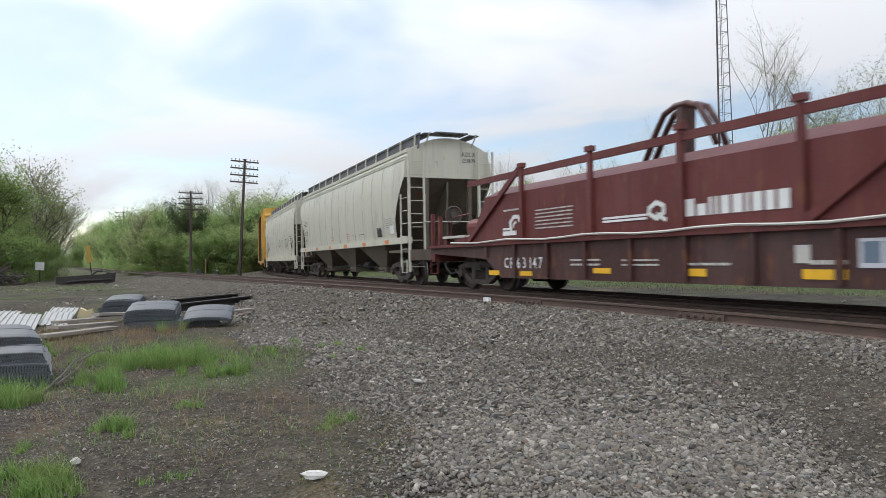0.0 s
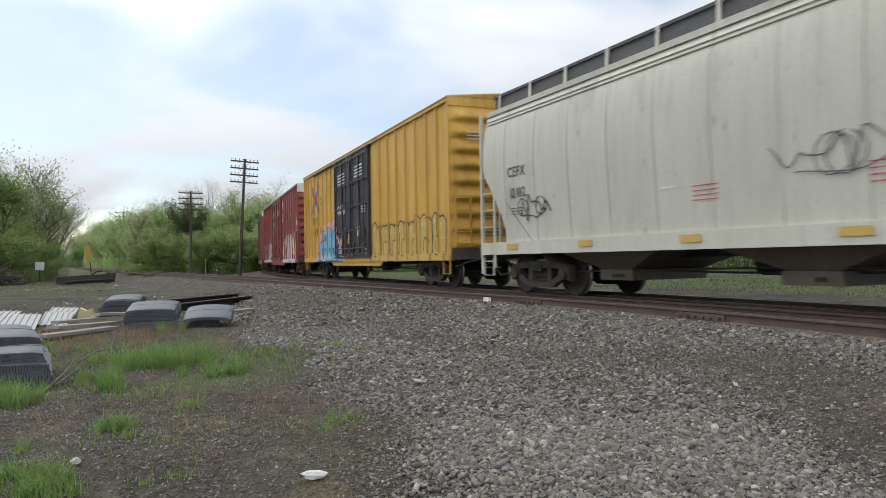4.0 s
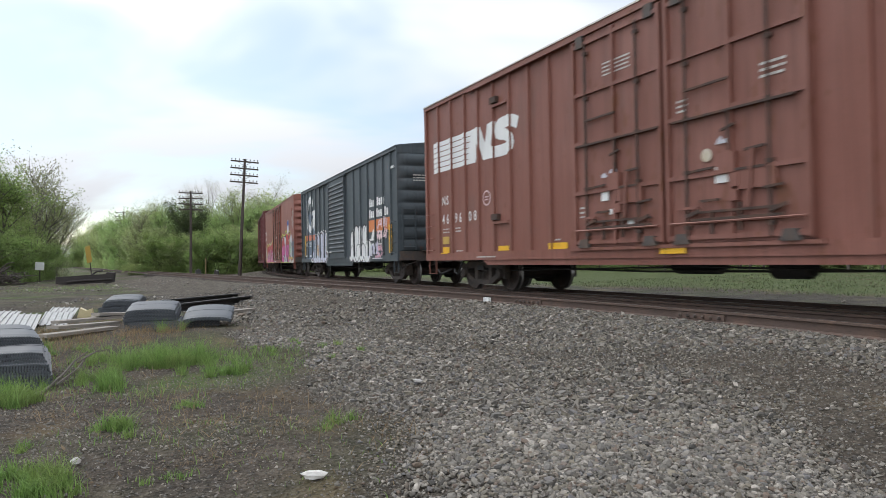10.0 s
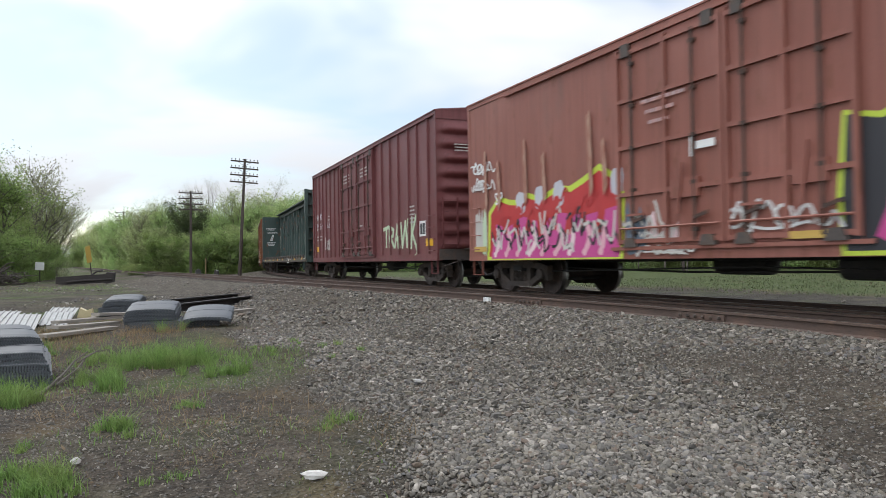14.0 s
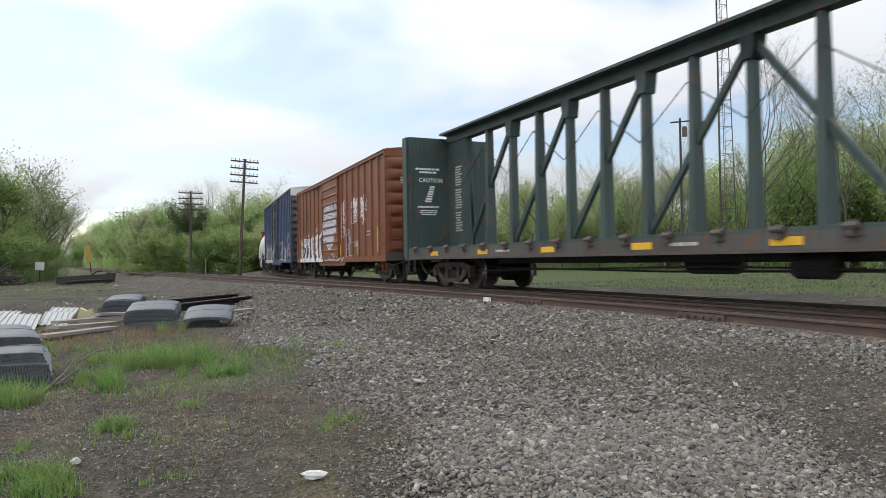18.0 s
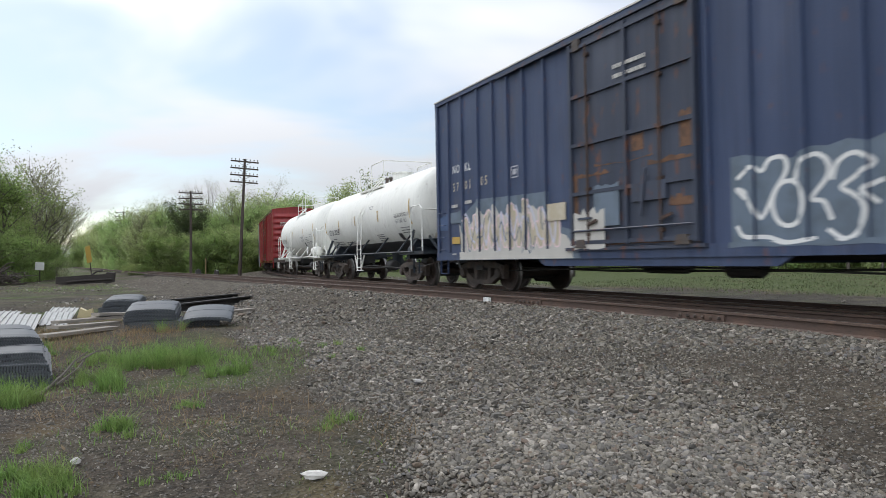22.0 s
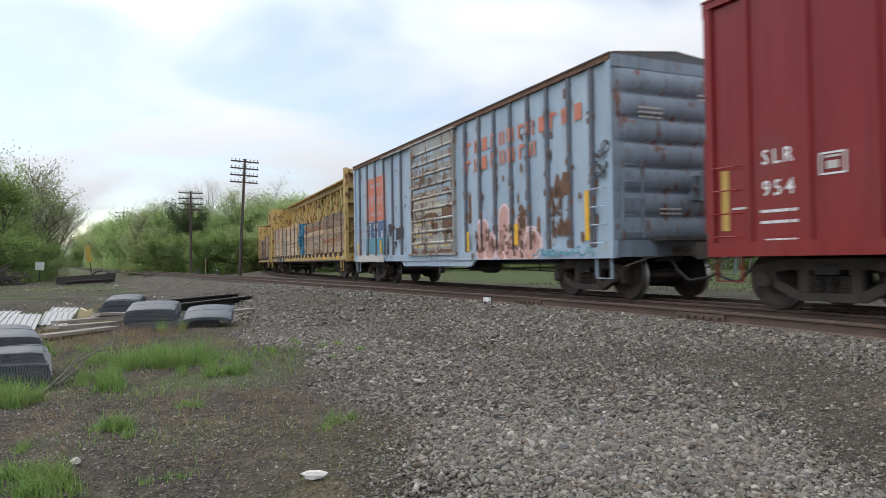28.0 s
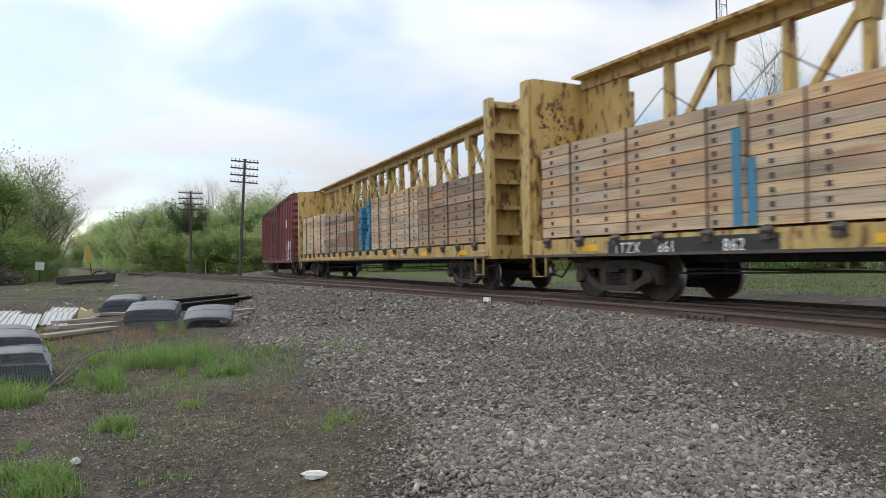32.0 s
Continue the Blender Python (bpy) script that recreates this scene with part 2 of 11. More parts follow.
def on_curve(s, off=0.0):
    """Plan point of the train's track at the way s; off is to the side away from the camera."""
    a = np.interp(s, SG, HEAD)
    return np.interp(s, SG, CX) + off * np.cos(a), np.interp(s, SG, CY) + off * np.sin(a)


def near_rail(y):
    x = 0.21 - 0.575 * (y - 16.77) - 0.012 * np.maximum(0.0, 15.0 - np.maximum(y, 7.0)) ** 2
    return x + np.where(y < 7.0, (7.0 - y) * -0.10, 0.0)


MY = np.concatenate([np.arange(-60, 60, 0.5), np.arange(60, 700, 8.0)])
MX = near_rail(MY)
_ty, _tx = np.gradient(MY), np.gradient(MX)
_tl = np.hypot(_tx, _ty)
MNX, MNY = _ty / _tl, -_tx / _tl          # points away from the camera


def on_main(off):
    """Plan points along the straight track; off runs from its near rail to the far side."""
    return np.stack([MX + off * MNX, MY + off * MNY], 1)


def way(t):
    """How far the train has come at t seconds."""
    return 9.573 * (t - 16.0) - 0.01219 * (t - 16.0) ** 2

# ---------------------------------------------------------------- ground
BED = np.concatenate([np.stack(on_curve(np.arange(-300, 200, 1.5)), 1), on_main(0.75)[::2]])


def bed_distance(x, y):
    """Distance to the nearer track's middle line."""
    x, y = np.asarray(x, float).ravel(), np.asarray(y, float).ravel()
    d = np.full(x.shape, 1e9)
    for i in range(0, len(BED), 64):
        b = BED[i:i + 64]
        d = np.minimum(d, np.min((x[:, None] - b[None, :, 0]) ** 2 + (y[:, None] - b[None, :, 1]) ** 2, 1))
    return np.sqrt(d)


def wave(x, y, f, seed):
    """Cheap smooth noise in the plane, about -1 to 1."""
    r = np.random.RandomState(seed)
    z = np.zeros_like(x)
    for k in range(7):
        a, ph, g = r.uniform(0, 2 * np.pi), r.uniform(0, 6.28), f * r.uniform(0.6, 1.7)
        z += np.sin((x * np.cos(a) + y * np.sin(a)) * g + ph + 0.8 * np.sin((x * np.sin(a) - y * np.cos(a)) * g * 0.7 + ph * 2))
    return z / 3.2


def ground_height(x, y, d=None):
    x, y = np.asarray(x, float), np.asarray(y, float)
    d = bed_distance(x, y).reshape(x.shape) if d is None else d
    k = np.clip((d - 1.30) / 3.2, 0, 1)
    z = -0.192 - 0.42 * k * k * (3 - 2 * k)
    far = np.clip((np.hypot(x, y) - 40) / 60, 0, 1)
    z = z + (0.03 * wave(x, y, 1.3, 3) + 0.012 * wave(x, y, 4.0, 4)) * np.clip((d - 1.2) / 1.5, 0.0, 1) * (1 - far)
    return z


def zone_gravel(x, y, d):
    """1 where ballast and crushed stone lie, 0 on dirt and grass."""
    e = np.interp(y, (-50, 3.5, 4.0, 5.7, 7.4, 9.6, 12.6, 17.8, 49), (0.6, 0.45, 0.23, -0.42, -1.04, -1.95, -3.4, -5.5, -14.5))
    g = np.clip((x - e) / 0.9 + 0.5 + 0.45 * wave(x, y, 1.9, 11), 0, 1)
    side = np.clip((6.0 + 0.8 * wave(x, y, 0.7, 5) - d) / 1.0, 0, 1)      # stone beside the tracks
    front = np.where(y < 22, g, 0)
    return np.maximum(np.where(y < 15, front, 0), np.minimum(side, np.where(y < 15, g, 1.0)))


PATH_X, PATH_Y = (3.3, 3.3, 3.18, 3.33, 3.04, 2.40, 1.55, 0.54, -1.2), (0.0, 3.0, 4.96, 6.05, 7.12, 7.93, 8.77, 10.22, 12.8)


def trodden(x, y):
    """1 on the worn footway that runs beside the track, 0 off it."""
    px, py = np.interp(np.linspace(0, 8, 60), range(9), PATH_X), np.interp(np.linspace(0, 8, 60), range(9), PATH_Y)
    x, y = np.asarray(x, float).ravel(), np.asarray(y, float).ravel()
    q = np.full(x.shape, 1e9)
    for a, b in zip(px, py):
        q = np.minimum(q, (x - a) ** 2 + (y - b) ** 2)
    w = np.interp(y, (4, 6, 8, 11), (0.90, 0.62, 0.34, 0.26)) * (1 + 0.25 * wave(x, y, 1.7, 61))
    return np.exp(-q / w ** 2)


def stone_cover(x, y, d):
    """How thick the loose stone lies: heaped beside the rails and in the near bank, thin on the worn footway and in patches."""
    x, y, d = (np.asarray(v, float).ravel() for v in (x, y, d))
    bank = np.clip(1.3 - np.hypot((x - 1.1) / 1.9, (y - 5.6) / 2.3), 0, 1)
    shoulder = np.clip((2.3 + 0.2 * wave(x, y, 0.9, 62) - d) / 0.5, 0, 1)
    c = 0.66 + 0.18 * wave(x, y, 0.9, 31) + 0.15 * wave(x, y, 2.6, 32) + 0.6 * bank + 0.34 * np.clip((y - 7.5) / 2.5, 0, 1) * np.clip((19 - y) / 3, 0, 1)
    c = np.maximum(c - 0.66 * trodden(x, y) * (1 - 0.4 * bank), 1.1 * shoulder)
    return np.clip(c, 0.06, 1)


def spaced(lo, hi, fine0, fine1, step, grow):
    v = list(np.arange(fine0, fine1 + 1e-6, step))
    a, s = fine0, step
    left = []
    while a > lo:
        s *= grow
        a -= s
        left.append(max(a, lo))
    b, s, right = v[-1], step, []
    while b < hi:
        s *= grow
        b += s
        right.append(min(b, hi))
    return np.array(left[::-1] + v + right)


def build_ground():
    xs, ys = spaced(-1800, 1800, -11, 10, 0.12, 1.12), spaced(-900, 2600, 1.5, 27, 0.12, 1.12)
    X, Y = np.meshgrid(xs, ys)
    D = bed_distance(X, Y).reshape(X.shape)
    Z = ground_height(X, Y, D)
    n, m = X.shape
    me = bpy.data.meshes.new("ground")
    me.vertices.add(n * m)
    me.vertices.foreach_set("co", np.stack([X, Y, Z], -1).ravel())
    i = np.arange((n - 1) * (m - 1))
    a = (i // (m - 1)) * m + i % (m - 1)
    q = np.stack([a, a + 1, a + m + 1, a + m], 1)
    me.loops.add(q.size)
    me.loops.foreach_set("vertex_index", q.ravel().astype(np.int32))
    me.polygons.add(len(q))
    me.polygons.foreach_set("loop_start", (np.arange(len(q)) * 4).astype(np.int32))
    me.update(calc_edges=True)
    me.shade_smooth()
    G = zone_gravel(X, Y, D)
    side = (X * 0.867 + Y * 0.498)
    # grass: left foreground in patches, the verge behind the train, the far land
    patch = np.clip(0.15 + 0.75 * wave(X, Y, 1.1, 21) + 0.35 * wave(X, Y, 3.1, 22), 0, 1)
    band = np.clip(1 - np.abs(Y - 9.2 - 0.3 * X) / 3.6, 0, 1) * np.clip((-1.4 - X) / 1.4, 0, 1)
    drift_ = np.exp(-((X + 19.5) / 7.5) ** 2 - ((Y - 42) / 3.4) ** 2) * np.clip(0.8 + 0.9 * wave(X, Y, 0.9, 26), 0, 1)
    behind = np.clip((side - 22 - 1.5 * wave(X, Y, 0.4, 6)) / 3.0, 0, 1) * (X > -15)
    far = np.clip((np.hypot(X, Y) - 75) / 30, 0, 1)
    drift = np.clip(1.3 * wave(X, Y, 0.5, 24) + 0.7 * wave(X, Y, 1.6, 25) - 0.35, 0, 1) * np.clip((Y - 15) / 4, 0, 1) * (X < -2)
    grass = np.clip(np.maximum.reduce([np.maximum(band * 1.3, 0.35) * patch, behind * 0.85, far * 0.8, 0.75 * drift, 1.1 * drift_]), 0, 1) * (1 - G)
    road = np.clip(1 - np.abs(Y - 0.1 * X - 33) / 14, 0, 1) * (X < -9) + np.clip((side - 13.5) / 2, 0, 1) * np.clip((23 - side) / 2, 0, 1) * (X > -12)
    col = np.stack([G * np.clip(0.25 + 0.75 * stone_cover(X.ravel(), Y.ravel(), D.ravel()).reshape(X.shape), 0, 1), grass, np.clip(road, 0, 1), np.ones_like(G)], -1)
    at = me.color_attributes.new("zone", "FLOAT_COLOR", "POINT")
    at.data.foreach_set("color", col.ravel().astype(np.float32))
    m_ = bpy.data.materials.new("ground_earth")
    m_.use_nodes = True
    nt = m_.node_tree
    N, K = nt.nodes.new, nt.links.new
    b = nt.nodes["Principled BSDF"]
    b.inputs["Roughness"].default_value = 0.95
    b.inputs["Specular IOR Level"].default_value = 0.2
    co, za = N("ShaderNodeTexCoord"), N("ShaderNodeAttribute")
    za.attribute_name = "zone"
    sep = N("ShaderNodeSeparateColor")
    K(za.outputs["Color"], sep.inputs[0])

    def noise_ramp(scale, stops, detail=6.0):
        nz, cr = N("ShaderNodeTexNoise"), N("ShaderNodeValToRGB")
        nz.inputs["Scale"].default_value, nz.inputs["Detail"].default_value = scale, detail
        K(co.outputs["Object"], nz.inputs["Vector"]); K(nz.outputs["Fac"], cr.inputs[0])
        el = cr.color_ramp.elements
        while len(el) < len(stops):
            el.new(0.5)
        for e, (p, c) in zip(el, stops):
            e.position, e.color = p, (*c, 1)
        return cr.outputs[0], nz.outputs["Fac"]

    def mix(fac, a, b_):
        x = N("ShaderNodeMix"); x.data_type = "RGBA"
        if isinstance(fac, float):
            x.inputs[0].default_value = fac
        else:
            K(fac, x.inputs[0])
        K(a, x.inputs[6]); K(b_, x.inputs[7])
        return x.outputs[2]

    dirt, _ = noise_ramp(1.3, [(0.3, (0.043, 0.034, 0.026)), (0.5, (0.080, 0.063, 0.046)), (0.7, (0.145, 0.115, 0.080))])
    straw, sf = noise_ramp(0.9, [(0.3, (0.115, 0.085, 0.048)), (0.7, (0.165, 0.122, 0.07))])
    fine, ff = noise_ramp(34.0, [(0.3, (0.022, 0.019, 0.016)), (0.55, (0.088, 0.077, 0.062)), (0.72, (0.25, 0.225, 0.19))])
    dirt = mix(0.5, dirt, fine)
    clod, cf = noise_ramp(9.0, [(0.36, (0.019, 0.016, 0.013)), (0.5, (0.065, 0.053, 0.041)), (0.66, (0.145, 0.122, 0.092))], 8.0)
    dirt = mix(0.45, dirt, clod)
    sm = N("ShaderNodeMapRange"); sm.interpolation_type = "SMOOTHSTEP"
    sm.inputs[1].default_value, sm.inputs[2].default_value, sm.inputs[4].default_value = 0.54, 0.70, 0.75
    K(sf, sm.inputs[0])
    dirt = mix(sm.outputs[0], dirt, straw)
    vor = N("ShaderNodeTexVoronoi"); vor.inputs["Scale"].default_value = 26.0
    K(co.outputs["Object"], vor.inputs["Vector"])
    stone, _ = noise_ramp(3.0, [(0.3, (0.080, 0.069, 0.055)), (0.7, (0.16, 0.14, 0.112))])
    vr = N("ShaderNodeMix"); vr.data_type = "RGBA"; vr.blend_type = "MULTIPLY"; vr.inputs[0].default_value = 0.75
    bw = N("ShaderNodeRGBToBW"); K(vor.outputs["Color"], bw.inputs[0])
    br = N("ShaderNodeMapRange"); br.inputs[3].default_value, br.inputs[4].default_value = 0.15, 1.75
    K(bw.outputs[0], br.inputs[0]); K(stone, vr.inputs[6]); K(br.outputs[0], vr.inputs[7])
    green, _ = noise_ramp(5.0, [(0.3, (0.055, 0.08, 0.026)), (0.55, (0.09, 0.12, 0.04)), (0.75, (0.15, 0.135, 0.07))])
    grey, _ = noise_ramp(0.7, [(0.36, (0.036, 0.032, 0.027)), (0.5, (0.068, 0.060, 0.048)), (0.62, (0.14, 0.122, 0.078))])
    c = mix(sep.outputs[2], dirt, mix(0.3, grey, fine))
    c = mix(sep.outputs[1], c, green)
    c = mix(sep.outputs[0], c, vr.outputs[2])
    K(c, b.inputs["Base Color"])
    bp = N("ShaderNodeBump"); bp.inputs["Strength"].default_value, bp.inputs["Distance"].default_value = 1.0, 0.05
    su = N("ShaderNodeMath"); su.operation = "ADD"
    s2 = N("ShaderNodeMath"); s2.operation = "ADD"
    K(cf, s2.inputs[0]); K(ff, s2.inputs[1])
    K(vor.outputs["Distance"], su.inputs[0]); K(s2.outputs[0], su.inputs[1]); K(su.outputs[0], bp.inputs["Height"]); K(bp.outputs[0], b.inputs["Normal"])
    me.materials.append(m_)
    tagged(new("ground", me), "grey ballast gravel, dirt and patchy spring grass", "ground", kind="structure")


build_ground()

# ---------------------------------------------------------------- tracks
RAIL = [(-0.07, -0.17), (0.07, -0.17), (0.07, -0.158), (0.012, -0.14), (0.010, -0.045), (0.036, -0.035), (0.036, -0.006), (0.028, 0.0), (-0.028, 0.0), (-0.036, -0.006), (-0.036, -0.035), (-0.010, -0.045), (-0.012, -0.14), (-0.07, -0.158)]


def rail_part(name, pts, parent):
    """A rail of the true section along plan points, and its worn running top."""
    t = np.gradient(pts, axis=0)
    t /= np.hypot(t[:, 0], t[:, 1])[:, None]
    nx, ny = t[:, 1], -t[:, 0]
    rows = [[(p[0] + u * a, p[1] + u * b, z) for p, a, b in zip(pts, nx, ny)] for u, z in RAIL + RAIL[:1]]
    part(name, Shape().sheet(rows), MAT["rail"], parent)
    top = [[(p[0] + u * a, p[1] + u * b, 0.0015) for p, a, b in zip(pts, nx, ny)] for u in (-0.026, 0.026)]
    part("running_surface", Shape().sheet(top), MAT["railhead"], parent, "worn bright rail top")


def build_tracks():
    tr = thing("track_branch", "rusty curved railway track with steel rails on dark wooden ties", "railway track", kind="structure")
    s = np.arange(-330, 300, 2.0)
    for off in (-0.7535, 0.7535):
        rail_part("rail", np.stack(on_curve(s, off), 1), tr)
    mn = thing("track_main", "rusty straight railway track with jointed steel rails", "railway track", kind="structure")
    for off in (0.0, 1.507):
        rail_part("rail", on_main(off), mn)
    tie = Shape().box(-0.115, 0.115, -1.28, 1.28, -0.36, -0.178).mesh("tie", MAT["tie"])
    rs = random.Random(4)
    for a in np.arange(-62, 40, 0.53):
        x, y = on_curve(a)
        part("tie", tie, None, tr, at=pose(x, y, rs.uniform(-.012, .006), 0, 0, math.degrees(np.interp(a, SG, HEAD)) - 90 + rs.uniform(-1.5, 1.5)))
    P = on_main(0.7535)
    seg = np.concatenate([[0], np.cumsum(np.hypot(*np.diff(P, axis=0).T))])
    far = Shape()
    a0 = np.interp(2.0, MY, seg)
    for a in np.arange(a0, seg[-1] - 200, 0.53):
        x, y = np.interp(a, seg, P[:, 0]), np.interp(a, seg, P[:, 1])
        x2, y2 = np.interp(a + .3, seg, P[:, 0]), np.interp(a + .3, seg, P[:, 1])
        yaw = math.degrees(math.atan2(y2 - y, x2 - x))
        if y < 70:
            part("tie", tie, None, mn, at=pose(x, y, -0.004 + rs.uniform(-.012, .0), 0, 0, yaw + rs.uniform(-1.5, 1.5)))
        else:
            m = pose(x, y, -0.004, 0, 0, yaw)
            far.add([m @ Vector(q) for q in ((-0.115, -1.28, -0.178), (0.115, -1.28, -0.178), (0.115, 1.28, -0.178), (-0.115, 1.28, -0.178))], [(0, 1, 2, 3)])
    tagged(part("far_ties", far, MAT["tie"], mn), kind="stuff")
    # joint bars with bolts on the near rail, and the white bond clamp
    for y, ln in ((10.0, 0.92), (14.05, 0.92), (24.5, 0.92)):
        x = float(near_rail(np.array(y)))
        x2 = float(near_rail(np.array(y + 0.2)))
        yaw = math.degrees(math.atan2(0.2, x2 - x))
        bar = part("joint_bar", Shape().prism([(-ln / 2, -0.14), (ln / 2, -0.14), (ln / 2, -0.05), (-ln / 2, -0.05)], "y", 0.012, 0.042), MAT["rail"], mn, "bolted steel joint bar", pose(x, y, 0, 0, 0, yaw))
        for k in range(6):
            part("bolt", Shape().lathe([(0.026, 0.042), (0.026, 0.068), (0.014, 0.069), (0.014, 0.085)], "y", 6, ((k - 2.5) * 0.15, 0, -0.095)), MAT["steel"], bar)
    x = float(near_rail(np.array(15.3)))
    cl = Shape().box(-0.11, 0.11, 0.072, 0.10, -0.15, -0.09)
    for k in (-0.10, 0.0, 0.10):
        cl.box(k - 0.025, k + 0.025, 0.066, 0.115, -0.165, -0.065)
    part("rail_clamp", cl, MAT["white"], mn, "white painted rail bond clamp", pose(x, 15.3, 0, 0, 0, 120))


build_tracks()

from mathutils.geometry import delaunay_2d_cdt, tessellate_polygon

# ---------------------------------------------------------------- lettering and painted shapes
GLYPHS = {}


def load_glyphs(chars):
    """Triangles of each character of the built-in font, with its advance."""
    obs = []
    for c in chars:
        cu = bpy.data.curves.new("glyph", "FONT")
        cu.body, cu.resolution_u = c, 2
        cu.offset = 0.012
        obs.append((c, new("glyph", cu)))
    dg = bpy.context.evaluated_depsgraph_get()
    for c, ob in obs:
        me = bpy.data.meshes.new_from_object(ob.evaluated_get(dg))
        me.calc_loop_triangles()
        v = [(p.co.x, p.co.y) for p in me.vertices]
        GLYPHS[c] = ([tuple(v[i] for i in t.vertices) for t in me.loop_triangles], max((p[0] for p in v), default=0.4))
        bpy.data.meshes.remove(me)
    for c, ob in obs:
        cu = ob.data
        bpy.data.objects.remove(ob)
        bpy.data.curves.remove(cu)


load_glyphs("ABCDEFGHIJKLMNOPQRSTUVWXYZabcdefghijklmnopqrstuvwxyz0123456789/")


def word(s, x, z, h, squeeze=0.85, gap=0.09, lean=0.0, places=None):
    """Triangles of a word whose first letter starts at x, on the line z, with capitals h high."""
    k, out = h / 0.70, []
    for i, c in enumerate(s):
        if places:
            x = places[i]
        if c == " ":
            x += 0.4 * h
            continue
        tris, adv = GLYPHS[c]
        out += [tuple((x + (p[0] + lean * p[1]) * k * squeeze, z + p[1] * k) for p in t) for t in tris]
        x += (adv + gap) * k * squeeze
    return out


def quad(x0, x1, z0, z1, lean=0.0):
    a, b = (x0, z0), (x1, z0)
    c, d = (x1 + lean * (z1 - z0), z1), (x0 + lean * (z1 - z0), z1)
    return [(a, b, c), (a, c, d)]


def bars(x, z, w, h, rows, seed=0, fill=0.40):
    """Lines of small print that cannot be read: one row of short bars a line."""
    r, out = random.Random(seed), []
    step = h / rows
    for i in range(rows):
        u = x
        while u < x + w - 0.02:
            n = min(r.uniform(0.04, 0.16), x + w - u)
            zz = z + h - (i + 1) * step
            out += quad(u, u + n, zz + step * (1 - fill) / 2, zz + step * (1 + fill) / 2)
            u += n + r.uniform(0.012, 0.028)
    return out


def fan(poly):
    cx, cz = sum(p[0] for p in poly) / len(poly), sum(p[1] for p in poly) / len(poly)
    return [((cx, cz), poly[i], poly[(i + 1) % len(poly)]) for i in range(len(poly))]


def poly(pts):
    """Triangles of an outline of any shape."""
    return [tuple(pts[i] for i in t) for t in tessellate_polygon([[Vector((a, b, 0)) for a, b in pts]])]


def offset(pts, d):
    """An outline moved out by d, or in where d is below zero."""
    n, out = len(pts), []
    area = sum(pts[i][0] * pts[(i + 1) % n][1] - pts[(i + 1) % n][0] * pts[i][1] for i in range(n))
    sg = 1 if area > 0 else -1
    for i in range(n):
        (ax, az), (bx, bz), (cx, cz) = pts[i - 1], pts[i], pts[(i + 1) % n]
        nx, nz = (bz - az) / (math.hypot(bx - ax, bz - az) or 1) + (cz - bz) / (math.hypot(cx - bx, cz - bz) or 1), -(bx - ax) / (math.hypot(bx - ax, bz - az) or 1) - (cx - bx) / (math.hypot(cx - bx, cz - bz) or 1)
        l = max(0.7, math.hypot(nx, nz))
        out.append((bx + sg * d * nx / l, bz + sg * d * nz / l))
    return out


def eased(k, n=5):
    """A free-hand curve through points."""
    k = [k[0]] + list(k) + [k[-1]]
    f = lambda a, b, c, d, t: 0.5 * (2 * b + (c - a) * t + (2 * a - 5 * b + 4 * c - d) * t * t + (3 * b - a - 3 * c + d) * t ** 3)
    out = [tuple(f(k[i - 1][j], k[i][j], k[i + 1][j], k[i + 2][j], t / n) for j in (0, 1)) for i in range(1, len(k) - 2) for t in range(n)]
    return out + [k[-1]]


def stroke(pts, w):
    """A painted line along points."""
    out = []
    for i in range(len(pts) - 1):
        (a, b), (c, d) = pts[i], pts[i + 1]
        l = math.hypot(c - a, d - b) or 1e-6
        nx, nz = -(d - b) / l * w / 2, (c - a) / l * w / 2
        ex, ez = (c - a) / l * w * 0.3, (d - b) / l * w * 0.3
        p = [(a + nx - ex, b + nz - ez), (a - nx - ex, b - nz - ez), (c - nx + ex, d - nz + ez), (c + nx + ex, d + nz + ez)]
        out += [(p[0], p[1], p[2]), (p[0], p[2], p[3])]
    return out


def blob(pts, w):
    """A fat painted line with round ends."""
    out = stroke(pts, w)
    for a, b in pts:
        out += fan([(a + w / 2 * math.cos(k), b + w / 2 * math.sin(k)) for k in np.linspace(0, 6.2832, 13)[:-1]])
    return out


def curl(r, x, z, w, h, n):
    """A quick free-hand line within a box."""
    k = [(x + w * (i + r.uniform(-.4, .4)) / n, z + h * r.random()) for i in range(n + 1)]
    out = []
    for i in range(1, len(k) - 2):
        for j in range(4):
            t = j / 4
            f = lambda a, b, c, d: 0.5 * (2 * b + (c - a) * t + (2 * a - 5 * b + 4 * c - d) * t * t + (3 * b - a - 3 * c + d) * t ** 3)
            out.append((f(*(q[0] for q in k[i - 1:i + 3])), f(*(q[1] for q in k[i - 1:i + 3]))))
    return out


def letter_poly(r, x, z, w, h, round_):
    """An outline of one sprayed letter: soft and bulging, or angular."""
    out = []
    n = 18 if round_ else 10
    for i in range(n):
        a = 2 * math.pi * i / n
        c, s = math.cos(a), math.sin(a)
        k = (abs(c) ** 3 + abs(s) ** 3) ** (-1 / 3)
        j = r.uniform(0.90, 1.08) if round_ else r.uniform(0.74, 1.16)
        out.append((x + w / 2 + c * k * j * w / 2, z + h / 2 + s * k * j * h / 2))
    return out


def grow(poly, d):
    cx, cz = sum(p[0] for p in poly) / len(poly), sum(p[1] for p in poly) / len(poly)
    out = []
    for a, b in poly:
        l = math.hypot(a - cx, b - cz) or 1e-6
        out.append((a + (a - cx) / l * d, b + (b - cz) / l * d))
    return out


